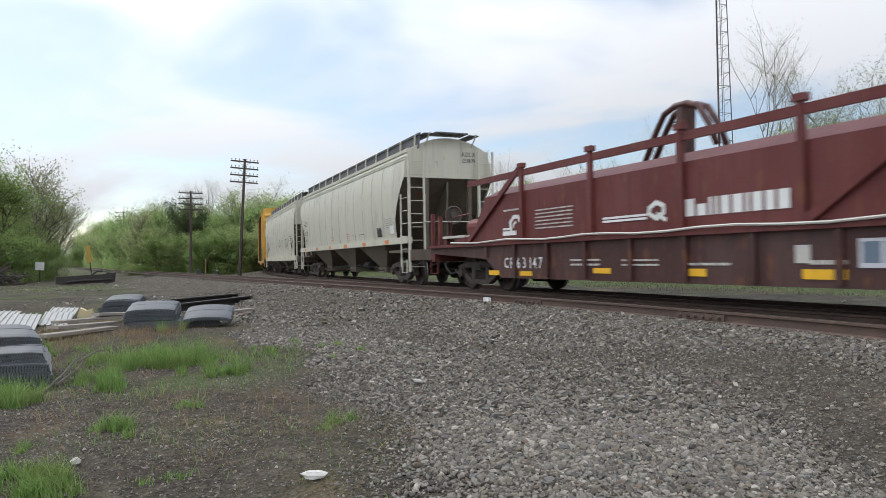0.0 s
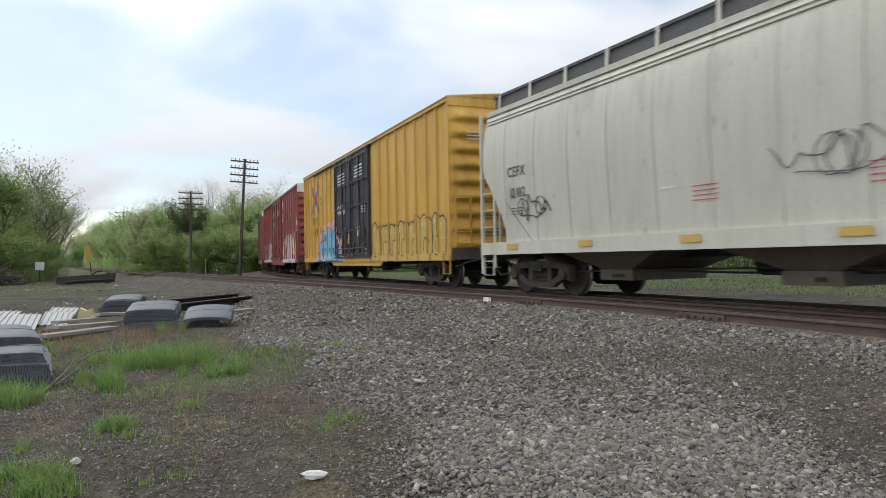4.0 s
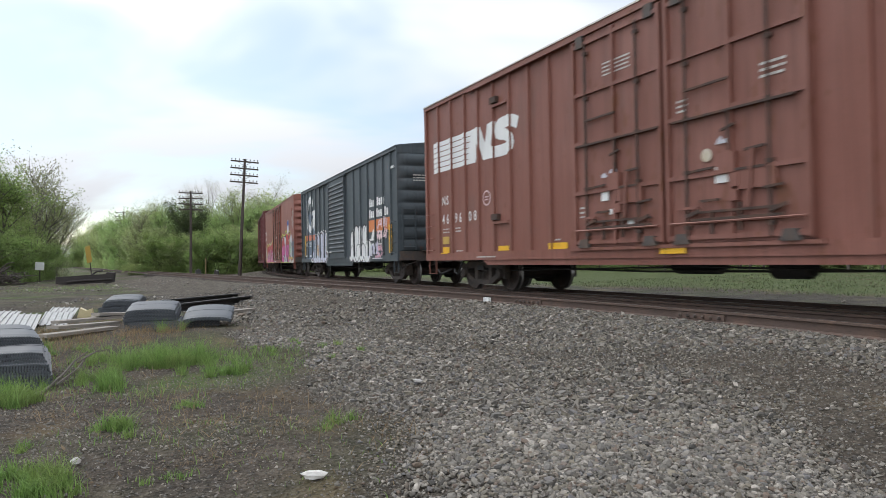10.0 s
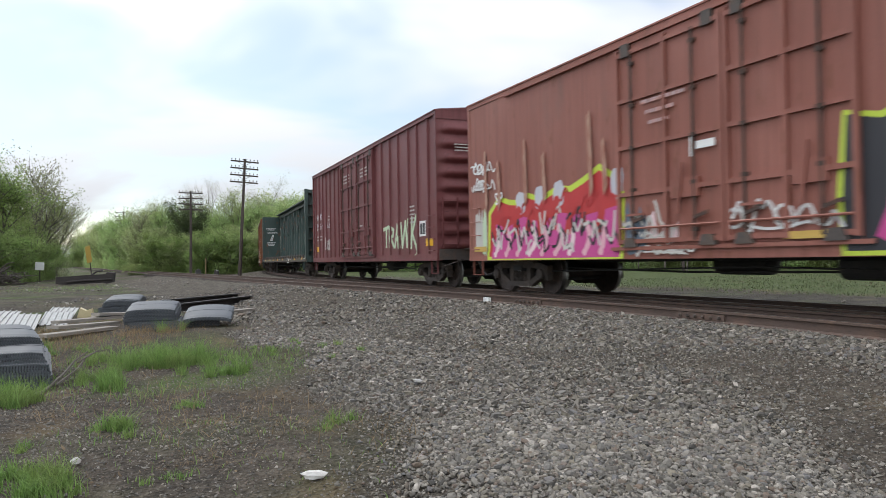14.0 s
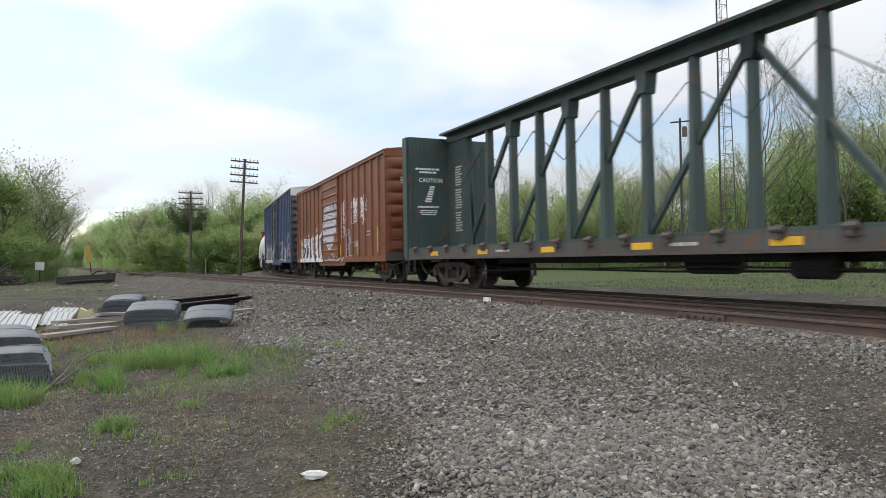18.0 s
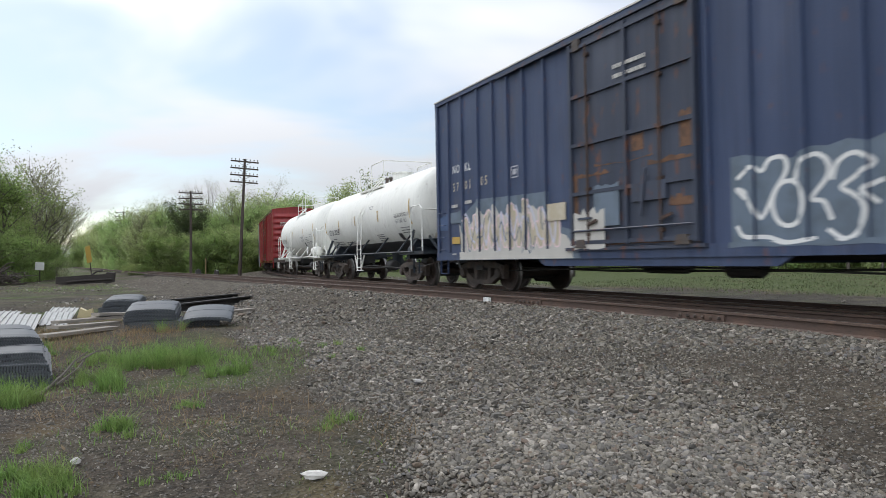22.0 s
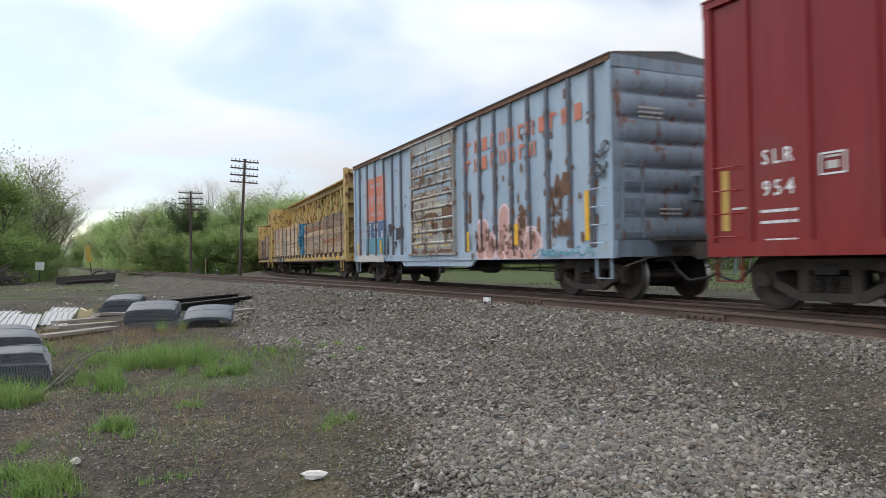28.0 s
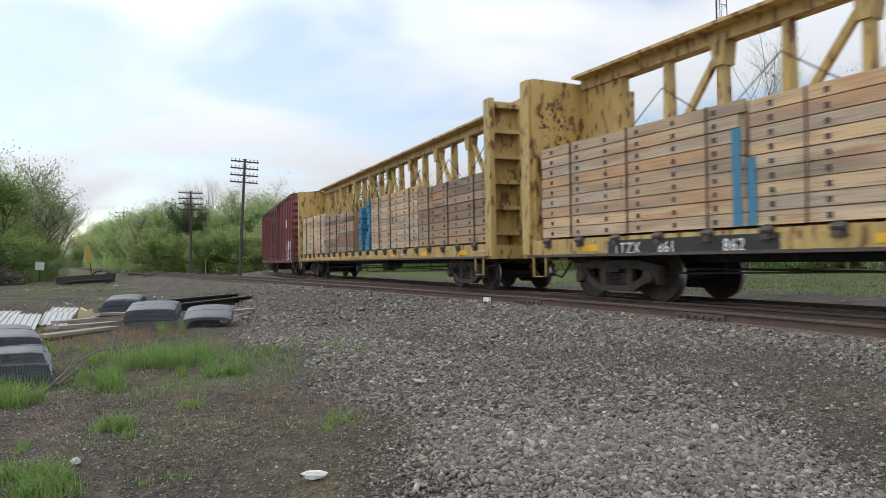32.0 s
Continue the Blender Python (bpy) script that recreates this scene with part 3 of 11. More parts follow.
def united(tris):
    """One sheet of triangles that do not overlap, covering the same shape."""
    v, f = [], []
    for t in tris:
        a, b, c = t
        if abs((b[0] - a[0]) * (c[1] - a[1]) - (b[1] - a[1]) * (c[0] - a[0])) < 1e-7:
            continue
        t = t if (b[0] - a[0]) * (c[1] - a[1]) > (b[1] - a[1]) * (c[0] - a[0]) else (a, c, b)
        f.append((len(v), len(v) + 1, len(v) + 2))
        v += [Vector(p) for p in t]
    if len(f) < 2:
        return tris
    q, _, faces, _, _, source = delaunay_2d_cdt(v, [], f, 0, 1e-4, True)
    out = [tuple((q[i].x, q[i].y) for i in t) for t, o in zip(faces, source) if o]
    size = lambda ts: sum(abs((b[0] - a[0]) * (c[1] - a[1]) - (b[1] - a[1]) * (c[0] - a[0])) for a, b, c in ts)
    return out if size(out) <= size(tris) * 1.02 else tris


def ragged(seed, x0, x1, z0, z1, n=9, jag=0.09):
    """A patch of brushed or sprayed paint with uneven edges."""
    r = random.Random(seed)
    up = [(x0 + (x1 - x0) * i / n, z1 + r.uniform(-1.4, 0.6) * jag) for i in range(n + 1)]
    dn = [(x0 + (x1 - x0) * i / n, z0 + r.uniform(-0.1, 0.3) * jag) for i in range(n + 1)]
    return [t for i in range(n) for t in ((dn[i], dn[i + 1], up[i + 1]), (dn[i], up[i + 1], up[i]))]


class Flank:
    """The outer face of a car's side facing the camera, with its ribs, on which paint lies."""

    def __init__(self, root, steps, y_of, heights=()):
        self.root, self.steps, self.y_of, self.level, self.heights = root, sorted(steps), y_of, 0, sorted(heights)
        self.ahead = 0.0      # how far the paint's own zero lies ahead of the car's middle

    def lay(self, name, tris, mat, label="", level=None):
        """One painted part: triangles in x and z, cut at the edges of ribs and laid on the faces."""
        if name in ("reflector", "buffed_patch") and len(tris) > 2 and len(tris) < 12:
            for i in range(0, len(tris), 2):
                self.lay(name, tris[i:i + 2], mat, label, level)
            return None
        tris = [tuple((p[0] + self.ahead, p[1]) for p in t) for t in tris]
        self.level += 1
        if self.steps and 1 < len(tris) < 4000 and name.split("_")[0] not in ("lettering", "small", "reflector", "placard", "bare", "old"):
            tris = united(tris)
        lift = 0.003 + 0.0006 * (self.level if level is None else level)
        v, f = [], []

        def clip(poly, axis, edge, keep):
            res = []
            for i, p in enumerate(poly):
                q = poly[(i + 1) % len(poly)]
                ip, iq = keep * (p[axis] - edge) >= -1e-9, keep * (q[axis] - edge) >= -1e-9
                if ip:
                    res.append(p)
                if ip != iq:
                    k = (edge - p[axis]) / (q[axis] - p[axis])
                    res.append((p[0] + k * (q[0] - p[0]), p[1] + k * (q[1] - p[1])))
            return res

        def pieces(poly, axis, steps):
            lo, hi = min(p[axis] for p in poly), max(p[axis] for p in poly)
            cuts = [c for c in steps if lo + 1e-6 < c < hi - 1e-6]
            for a, b in zip([lo] + cuts, cuts + [hi]):
                q = poly if not cuts else clip(clip(poly, axis, a, 1), axis, b, -1)
                if len(q) >= 3:
                    yield q

        for t in tris:
            for strip in pieces(list(t), 0, self.steps):
                for poly in pieces(strip, 1, self.heights):
                    n = len(v)
                    cx, cz = sum(p[0] for p in poly) / len(poly), sum(p[1] for p in poly) / len(poly)
                    if self.steps:
                        v += [(p[0], self.y_of(cx, cz) - lift, p[1]) for p in poly]
                    else:
                        v += [(p[0], self.y_of(p[0], p[1]) - lift, p[1]) for p in poly]
                    f.append(tuple(range(n, n + len(poly))))
        sh = Shape()
        sh.v, sh.f = v, f
        ob = part(name, sh, mat, self.root, label)
        return tagged(ob, kind="stuff") if name in ("small_lettering", "graffiti_line", "graffiti_highlight") else ob

    def fields(self, rows, label):
        """Sprayed flat fields, from the back one to the front one: (outline, paint)."""
        for i, (pts, mat) in enumerate(rows):
            self.lay("graffiti_field", poly(pts), MAT[mat] if isinstance(mat, str) else mat, label if i == 0 else "", level=1 + 0.5 * i)

    def lines(self, strokes, w, mat, level=9):
        self.lay("graffiti_line", [q for st in strokes for q in stroke(eased(st) if len(st) > 2 else st, w)], MAT[mat], level=level)

    def swollen(self, cols, rounds, w, z0, fill, edge, rim, label):
        """Fat finger letters: upright lobes over a row of round ones, each with a dark contour, inside one light rim."""
        base = [[(x, z0 + w * 0.5), (x + lean, z - w / 2)] for x, z, lean in cols]
        ring = lambda x, z, q: fan([(x + q * math.cos(a), max(z0, z + q * math.sin(a))) for a in np.linspace(0, 5.98, 20)])
        low = lambda tris: [tuple((p[0], max(p[1], z0)) for p in t) for t in tris]
        every = lambda k: low([q for st in base for q in blob(st, w + k)] + [q for x, z, r in rounds for q in ring(x, z, r + k / 2)])
        if rim:
            self.lay("graffiti_halo", every(0.24), MAT[rim], level=1)
        self.lay("graffiti_outline", every(0.12), MAT[edge], level=1.6)
        self.lay("graffiti_letter", every(0.02), MAT[fill], label, level=2.2)
        arcs = []
        for x, z, lean in cols:
            arcs.append([(x + lean + w * 0.52 * math.cos(a), z - w / 2 + w * 0.52 * math.sin(a)) for a in np.linspace(0.1, 3.0, 9)])
            arcs.append([(x + lean + w * 0.5, z - w / 2), (x + w * 0.46, z0 + 0.55)])
        self.lay("graffiti_line", low([q for st in arcs for q in stroke(st, 0.04)]), MAT[edge], level=2.8)
        for i, (x, z, r) in enumerate(rounds):
            self.lay("graffiti_letter", ring(x, z, r), MAT[edge], level=3.2 + 0.8 * i)
            self.lay("graffiti_letter", ring(x, z, r - 0.045), MAT[fill], level=3.6 + 0.8 * i)

    def bubble(self, r, x, z, w, h, letters, fill, low, edge, halo, shine, label):
        """Swollen letters like fat fingers run together: light rim, dark line, flat fill, and short inner lines."""
        step = w / letters
        floor = lambda q: [tuple((p[0], max(p[1], z - 0.02)) for p in t) for t in q]
        fingers, lines = [], []
        for i in range(letters):
            for k in (0.27, 0.73):
                cx, hh = x + (i + k) * step, h * r.uniform(0.84, 1.0)
                fingers.append([(cx + r.uniform(-.04, .04), z + 0.02), (cx + r.uniform(-.05, .05), z + hh - step * 0.27)])
            lines.append([(x + (i + 0.5) * step, z + h * r.uniform(0.86, 0.95)), (x + (i + 0.5) * step + r.uniform(-.05, .05), z + h * r.uniform(0.4, 0.62))])
            a0, cz = r.uniform(0, 3), z + h * 0.30
            lines.append([(x + (i + 0.5) * step + step * 0.26 * math.cos(a), cz + h * 0.2 * math.sin(a)) for a in np.linspace(a0, a0 + 3.4, 8)])
            if i:
                lines.append([(x + i * step, z + h * 0.92), (x + i * step + r.uniform(-.06, .06), z + h * 0.45), (x + i * step + r.uniform(-.1, .1), z)])
        draw = lambda k: floor([q for st in fingers for q in blob(st, step * 0.54 + k)])
        if halo:
            self.lay("graffiti_halo", draw(0.22), MAT[halo], level=1)
        self.lay("graffiti_outline", draw(0.10), MAT[edge], level=2)
        self.lay("graffiti_letter", draw(0.0), MAT[fill], label, level=3)
        self.lay("graffiti_line", floor([q for st in lines for q in stroke(st, 0.045)]), MAT[edge], level=4)
        if shine:
            self.lay("graffiti_highlight", [q for st in fingers for q in stroke([(st[1][0] - step * 0.15, st[1][1] - 0.05), (st[1][0] - step * 0.10, st[1][1] + step * 0.10)], 0.035)], MAT[shine], level=5)

    def flakes(self, seed, x0, x1, z0, z1, n, size, mat, label, name="bare_patch", near=()):
        """Many small ragged patches where the paint has come off."""
        r, tri = random.Random(seed), []
        for _ in range(n):
            w_, h_ = size * r.uniform(0.15, 0.7) ** 1.3, size * r.uniform(0.15, 1.5)
            px = r.uniform(x0, x1 - w_)
            if near and r.random() < 0.75:
                px = r.choice(near) + r.choice((-w_ - 0.05, 0.05)) + r.uniform(-0.03, 0.03)
            tri += fan(letter_poly(r, px, r.uniform(z0, z1 - h_), w_, h_, False))
        return tagged(self.lay(name, tri, mat, label), kind="stuff")

    def cloud(self, seed, x, z, w, h, fill, edge, rim, label):
        """One rounded mass of lobes with a dark contour, a light rim and a net of inner arcs."""
        r = random.Random(seed)
        cx, cz, lobes, arcs = x + w / 2, z + h / 2, [], []
        for k in range(13):
            a, q = k / 13 * 6.283 + r.uniform(-.12, .12), r.uniform(0.74, 0.88)
            lobes.append((cx + w * 0.5 * q * math.cos(a), cz + h * 0.5 * q * math.sin(a), r.uniform(0.22, 0.34)))
        lobes.append((x - 0.02, cz - h * 0.16, 0.30))
        ring = lambda u, v, q: fan([(u + q * math.cos(a), v + q * math.sin(a)) for a in np.linspace(0, 5.9, 16)])
        core = lambda k: fan([(cx + (w * 0.42 + k) * math.cos(a), cz + (h * 0.42 + k) * math.sin(a)) for a in np.linspace(0, 6.0, 24)])
        draw = lambda k: core(k) + [t for u, v, q in lobes for t in ring(u, v, q + k)]
        for i in range(5):
            for j in range(5):
                u, v = x + w * (0.12 + 0.19 * i) + r.uniform(-.05, .05), z + h * (0.14 + 0.18 * j) + r.uniform(-.05, .05)
                if ((u - cx) / w * 2) ** 2 + ((v - cz) / h * 2) ** 2 < 1.0:
                    a0 = r.uniform(0, 0.9)
                    arcs.append([(u + w * 0.095 * math.cos(a), v + h * 0.10 * math.sin(a)) for a in np.linspace(a0, a0 + r.uniform(2.2, 3.6), 8)])
        self.lay("graffiti_halo", draw(0.12), MAT[rim], level=1)
        self.lay("graffiti_outline", draw(0.05), MAT[edge], level=2)
        self.lay("graffiti_letter", draw(0.0), MAT[fill], label, level=3)
        self.lay("graffiti_line", [q for st in arcs for q in stroke(st, 0.035)], MAT[edge], level=4)

    def scrawl(self, seed, x, z, w, h, mat="white", thick=0.05, loop=True, tail=False):
        """A dense upright tag: hooks and zigzags heaped on one another over a spiral loop."""
        r, tri = random.Random(seed), []
        base = z + (h * 0.38 if loop else h * 0.22)
        for k in range(6):
            zz = base + (z + h - base) * (k / 6)
            n, a = r.randint(3, 5), r.uniform(-0.3, 0.3)
            pts = [(x + w * (0.08 + 0.84 * i / n) + r.uniform(-.11, .11), zz + a * (i - n / 2) * 0.3 + (0.16 if i % 2 else -0.02) * r.uniform(0.6, 1.2)) for i in range(n + 1)]
            tri += stroke(pts, thick * r.uniform(0.7, 1.1))
            if k % 2:
                u = x + w * r.uniform(0.25, 0.75)
                tri += stroke([(u + 0.13 * math.cos(q), zz + 0.06 + 0.11 * math.sin(q)) for q in np.linspace(r.uniform(0, 2), 7.4, 12)], thick * 0.8)
        if loop:
            u, v = x + w * 0.42, z + h * 0.2
            tri += stroke([(u + w * (0.08 + 0.036 * q) * math.cos(q), v + h * (0.03 + 0.0165 * q) * math.sin(q)) for q in np.linspace(0.4, 10.6, 30)], thick)
        else:
            tri += stroke([(x + w * 0.5, base), (x + w * 0.42, z), (x + w * 0.58, base - 0.02), (x + w * 0.74, z + 0.04)], thick * 1.2)
        if tail:
            tri += stroke([(x + w * 0.55, z + h), (x + w * 0.66, z + h + 0.22), (x + w * 0.72, z + h + 0.42)], thick)
        self.lay("graffiti_tag", tri, MAT[mat], "sprayed white scrawled tag", level=5)

    def tag(self, seed, x, z, w, h, mat="white", n=7, lines=2, thick=0.04):
        """A quick tag: rows of looped and hooked hand strokes."""
        r = random.Random(seed)
        for i in range(lines):
            zz, hh = z + h * (lines - 1 - i) / lines, h / lines * 0.9
            cells = max(3, min(n, int(w / (hh * 0.55)) + 1))
            tri = stroke(curl(r, x - w * 0.08, zz, w * 1.16, hh, cells * 3), thick)
            for k in range(max(1, cells // 2)):
                u = x + w * r.random() * 0.8
                tri += stroke([(u + hh * 0.22 * math.cos(a) * (1 + 0.08 * a), zz + hh * (0.5 + 0.3 * math.sin(a))) for a in np.linspace(r.uniform(0, 2), 7.5, 12)], thick * 0.9)
            tri += stroke(curl(r, x, zz + hh * 0.1, w, hh * 0.35, 6), thick * 0.8)
            self.lay("graffiti_tag", tri, MAT[mat], "quick spray-painted tag")


# ---------------------------------------------------------------- running gear
WB, WR = 1.84, 0.45


def make_truck_meshes():
    side = Shape()
    # cast side frame: arched top member, sagging bottom member, columns, journal boxes
    for a, b, w, h in (((-1.12, 0.56), (-0.62, 0.66), 0.15, 0.16), ((-0.62, 0.66), (0.62, 0.66), 0.17, 0.15), ((0.62, 0.66), (1.12, 0.56), 0.15, 0.16),
                       ((-0.98, 0.50), (-0.42, 0.22), 0.15, 0.13), ((-0.42, 0.22), (0.42, 0.22), 0.17, 0.11), ((0.42, 0.22), (0.98, 0.50), 0.15, 0.13),
                       ((-0.36, 0.22), (-0.36, 0.66), 0.16, 0.10), ((0.36, 0.22), (0.36, 0.66), 0.16, 0.10)):
        side.bar((a[0], 0, a[1]), (b[0], 0, b[1]), w, h)
    for k in (-WB / 2, WB / 2):
        side.box(k - 0.16, k + 0.16, -0.10, 0.10, WR - 0.02, WR + 0.17)
        side.box(k - 0.20, k - 0.13, -0.08, 0.08, WR - 0.14, WR + 0.05).box(k + 0.13, k + 0.20, -0.08, 0.08, WR - 0.14, WR + 0.05)
        side.lathe([(0.09, -0.17), (0.12, -0.15), (0.12, 0.08), (0.09, 0.10)], "y", 14, (k, 0, WR))
    springs = Shape()
    for k in (-0.19, 0.0, 0.19):
        prof = []
        for i in range(9):
            z = 0.27 + i * 0.028
            prof += [(0.085, z), (0.065, z + 0.013)]
        springs.lathe(prof, "z", 10, (k, 0, 0))
    bol = Shape().box(-0.17, 0.17, -1.12, 1.12, 0.52, 0.64).box(-0.22, 0.22, -0.35, 0.35, 0.56, 0.74)
    bol.bar((-0.75, -0.75, 0.36), (-0.75, 0.75, 0.36), 0.10, 0.14).bar((0.75, -0.75, 0.36), (0.75, 0.75, 0.36), 0.10, 0.14)
    ws = Shape().lathe([(0.07, -1.05), (0.07, -0.82), (0.10, -0.80), (0.085, 0.0), (0.10, 0.80), (0.07, 0.82), (0.07, 1.05)], "y", 14)
    prof = [(0.10, 0.66), (0.15, 0.66), (0.36, 0.705), (WR - 0.05, 0.69), (WR + 0.026, 0.688), (WR + 0.026, 0.705), (WR, 0.72), (WR - 0.004, 0.815), (WR - 0.05, 0.818), (WR - 0.06, 0.80), (0.24, 0.755), (0.13, 0.80), (0.10, 0.80)]
    ws.lathe(prof, "y", 32)
    ws.lathe([(a, -b) for a, b in prof[::-1]], "y", 32)
    for s in (1, -1):
        for k in range(4):
            a = k * math.pi / 2
            ws.box(math.cos(a) * 0.27 - 0.02, math.cos(a) * 0.27 + 0.02, s * 0.75 - 0.02, s * 0.75 + 0.02, math.sin(a) * 0.27 - 0.02, math.sin(a) * 0.27 + 0.02)
    wm = ws.mesh("wheelset", MAT["wheel"])
    wm.materials.append(MAT["tread"])
    for p in wm.polygons:
        c = p.center
        if abs(math.hypot(c.x, c.z) - WR) < 0.012 and 0.70 < abs(c.y) < 0.84:
            p.material_index = 1
    return side.mesh("side_frame", MAT["truck"]), springs.mesh("spring_nest", MAT["truck"]), bol.mesh("truck", MAT["black"]), wm


MAT["truck"] = surface("dusty_cast_steel", (0.060, 0.048, 0.041), [((0.11, 0.080, 0.060), 3, (1, 1, 1), 0.42, 0.7, 0.6), ((0.03, 0.028, 0.027), 10, (1, 1, 1), 0.5, 0.75, 0.7)], rough=0.85, bump=0.3, bump_scale=40)
TRUCK = make_truck_meshes()
COUPLER = Shape()
COUPLER.box(0, 0.55, -0.10, 0.10, 0.80, 0.98).prism([(0.55, -0.13), (0.80, -0.16), (0.86, -0.06), (0.74, 0.0), (0.74, 0.09), (0.88, 0.14), (0.80, 0.20), (0.55, 0.13)], "z", 0.74, 1.04)
COUPLER = COUPLER.mesh("coupler", MAT["steel"])
WHEELS = []          # (wheelset, its car)
CARS = []            # (car, way of its middle at 16 s, half distance of its trucks)
GRAB = Shape().rod([(-0.21, 0.0, 0), (-0.21, -0.065, 0), (0.21, -0.065, 0), (0.21, 0.0, 0)], 0.011, 5)


def running_gear(car, L, tc, colour, colour_name):
    """Trucks, couplers, brake gear and steps under a car."""
    for sx in (-1, 1):
        t = part("truck", TRUCK[2], None, car, "rusty cast steel truck", (sx * tc, 0, 0))
        for sy in (-1, 1):
            part("side_frame", TRUCK[0], None, t, at=(0, sy * 0.99, 0))
            part("spring_nest", TRUCK[1], None, t, at=(0, sy * 0.99, 0))
        for k in (-1, 1):
            w = part("wheelset", TRUCK[3], None, t, at=(k * WB / 2, 0, WR))
            WHEELS.append((w, car))
        c = part("coupler", COUPLER, None, car, at=pose(sx * (L / 2 - 0.05), 0, 0, 0, 0, 0 if sx > 0 else 180))
        hose = Shape().rod([(sx * (L / 2 + 0.05), -0.32, 0.78), (sx * (L / 2 + 0.25), -0.33, 0.55), (sx * (L / 2 + 0.5), -0.30, 0.36), (sx * (L / 2 + 0.85), -0.22, 0.42), (sx * (L / 2 + 1.0), -0.15, 0.5)], 0.028, 6)
        part("air_hose", hose, MAT["black"], car)
        for sy in (-1, 1):
            st = Shape()
            for dx in (0.12, 0.55):
                st.bar((sx * (L / 2 - dx), sy * 1.50, 0.82), (sx * (L / 2 - dx), sy * 1.50, 0.42), 0.012, 0.05)
            st.bar((sx * (L / 2 - 0.12), sy * 1.50, 0.42), (sx * (L / 2 - 0.55), sy * 1.50, 0.42), 0.05, 0.014)
            part("stirrup_step", st, colour, car)
        lv = Shape().rod([(sx * (L / 2 + 0.12), -1.45, 0.62), (sx * (L / 2 + 0.16), -0.9, 0.78), (sx * (L / 2 + 0.2), -0.3, 0.82), (sx * (L / 2 + 0.35), 0, 0.95)], 0.014, 5)
        part("uncoupling_lever", lv, MAT["steel"], car)
    for y in (-0.55,):
        part("brake_pipe", Shape().rod([(-tc + 1.2, y, 0.58), (-1.5, y - 0.1, 0.52), (2.0, y, 0.55), (tc - 1.2, y, 0.60)], 0.02, 5), MAT["black"], car)
    rig = Shape()
    for a in (-0.36, -0.30, 0.28, 0.34):
        rig.bar((a * L, -0.9, 0.90), (a * L, -0.9, 0.50), 0.02, 0.03)
    rig.rod([(-0.36 * L, -0.9, 0.5), (0.0, -0.9, 0.62), (0.34 * L, -0.9, 0.5)], 0.016, 5)
    part("brake_rod", rig, MAT["black"], car)
    cy = Shape().lathe([(0.02, -0.35), (0.16, -0.34), (0.19, -0.30), (0.19, 0.25), (0.16, 0.30), (0.03, 0.31)], "x", 14, (1.5, -0.62, 0.62))
    part("brake_cylinder", cy, MAT["black"], car)
    part("air_reservoir", Shape().lathe([(0.02, -0.62), (0.2, -0.56), (0.22, -0.5), (0.22, 0.5), (0.2, 0.56), (0.02, 0.62)], "x", 14, (-1.4, 0.55, 0.66)), MAT["black"], car)


def end_panel(car, sx, x, W, z0, z1, ribs, mat, style, label=""):
    """A pressed steel end with horizontal corrugations."""
    rows, n = [], ribs * 10
    for i in range(n + 1):
        z = z0 + (z1 - z0) * i / n
        ph = (i / 10.0) % 1.0
        if style == "sharp":
            d = 0.10 * max(0.0, math.sin(math.pi * ph)) ** 0.6 if 0 < ph else 0.0
        else:
            d = 0.13 * (0.5 - 0.5 * math.cos(2 * math.pi * ph ** 0.6))
        rows.append((z, d))
    sh = Shape()
    g = []
    for z, d in rows:
        r = []
        for y, k in ((-W, 0.0), (-W + 0.14, 0.15), (-W + 0.30, 1.0), (0.0, 1.0), (W - 0.30, 1.0), (W - 0.14, 0.15), (W, 0.0)):
            r.append((x + sx * d * k, y, z))
        g.append(r)
    sh.sheet(g)
    return part("end_panel", sh, mat, car, label, smooth=True)


def rungs(car, x, y, zs, mat, rz=0.0):
    me = GRAB.mesh("grab_iron", mat)
    for z in zs:
        part("grab_iron", me, None, car, at=pose(x, y, z, 0, 0, rz))


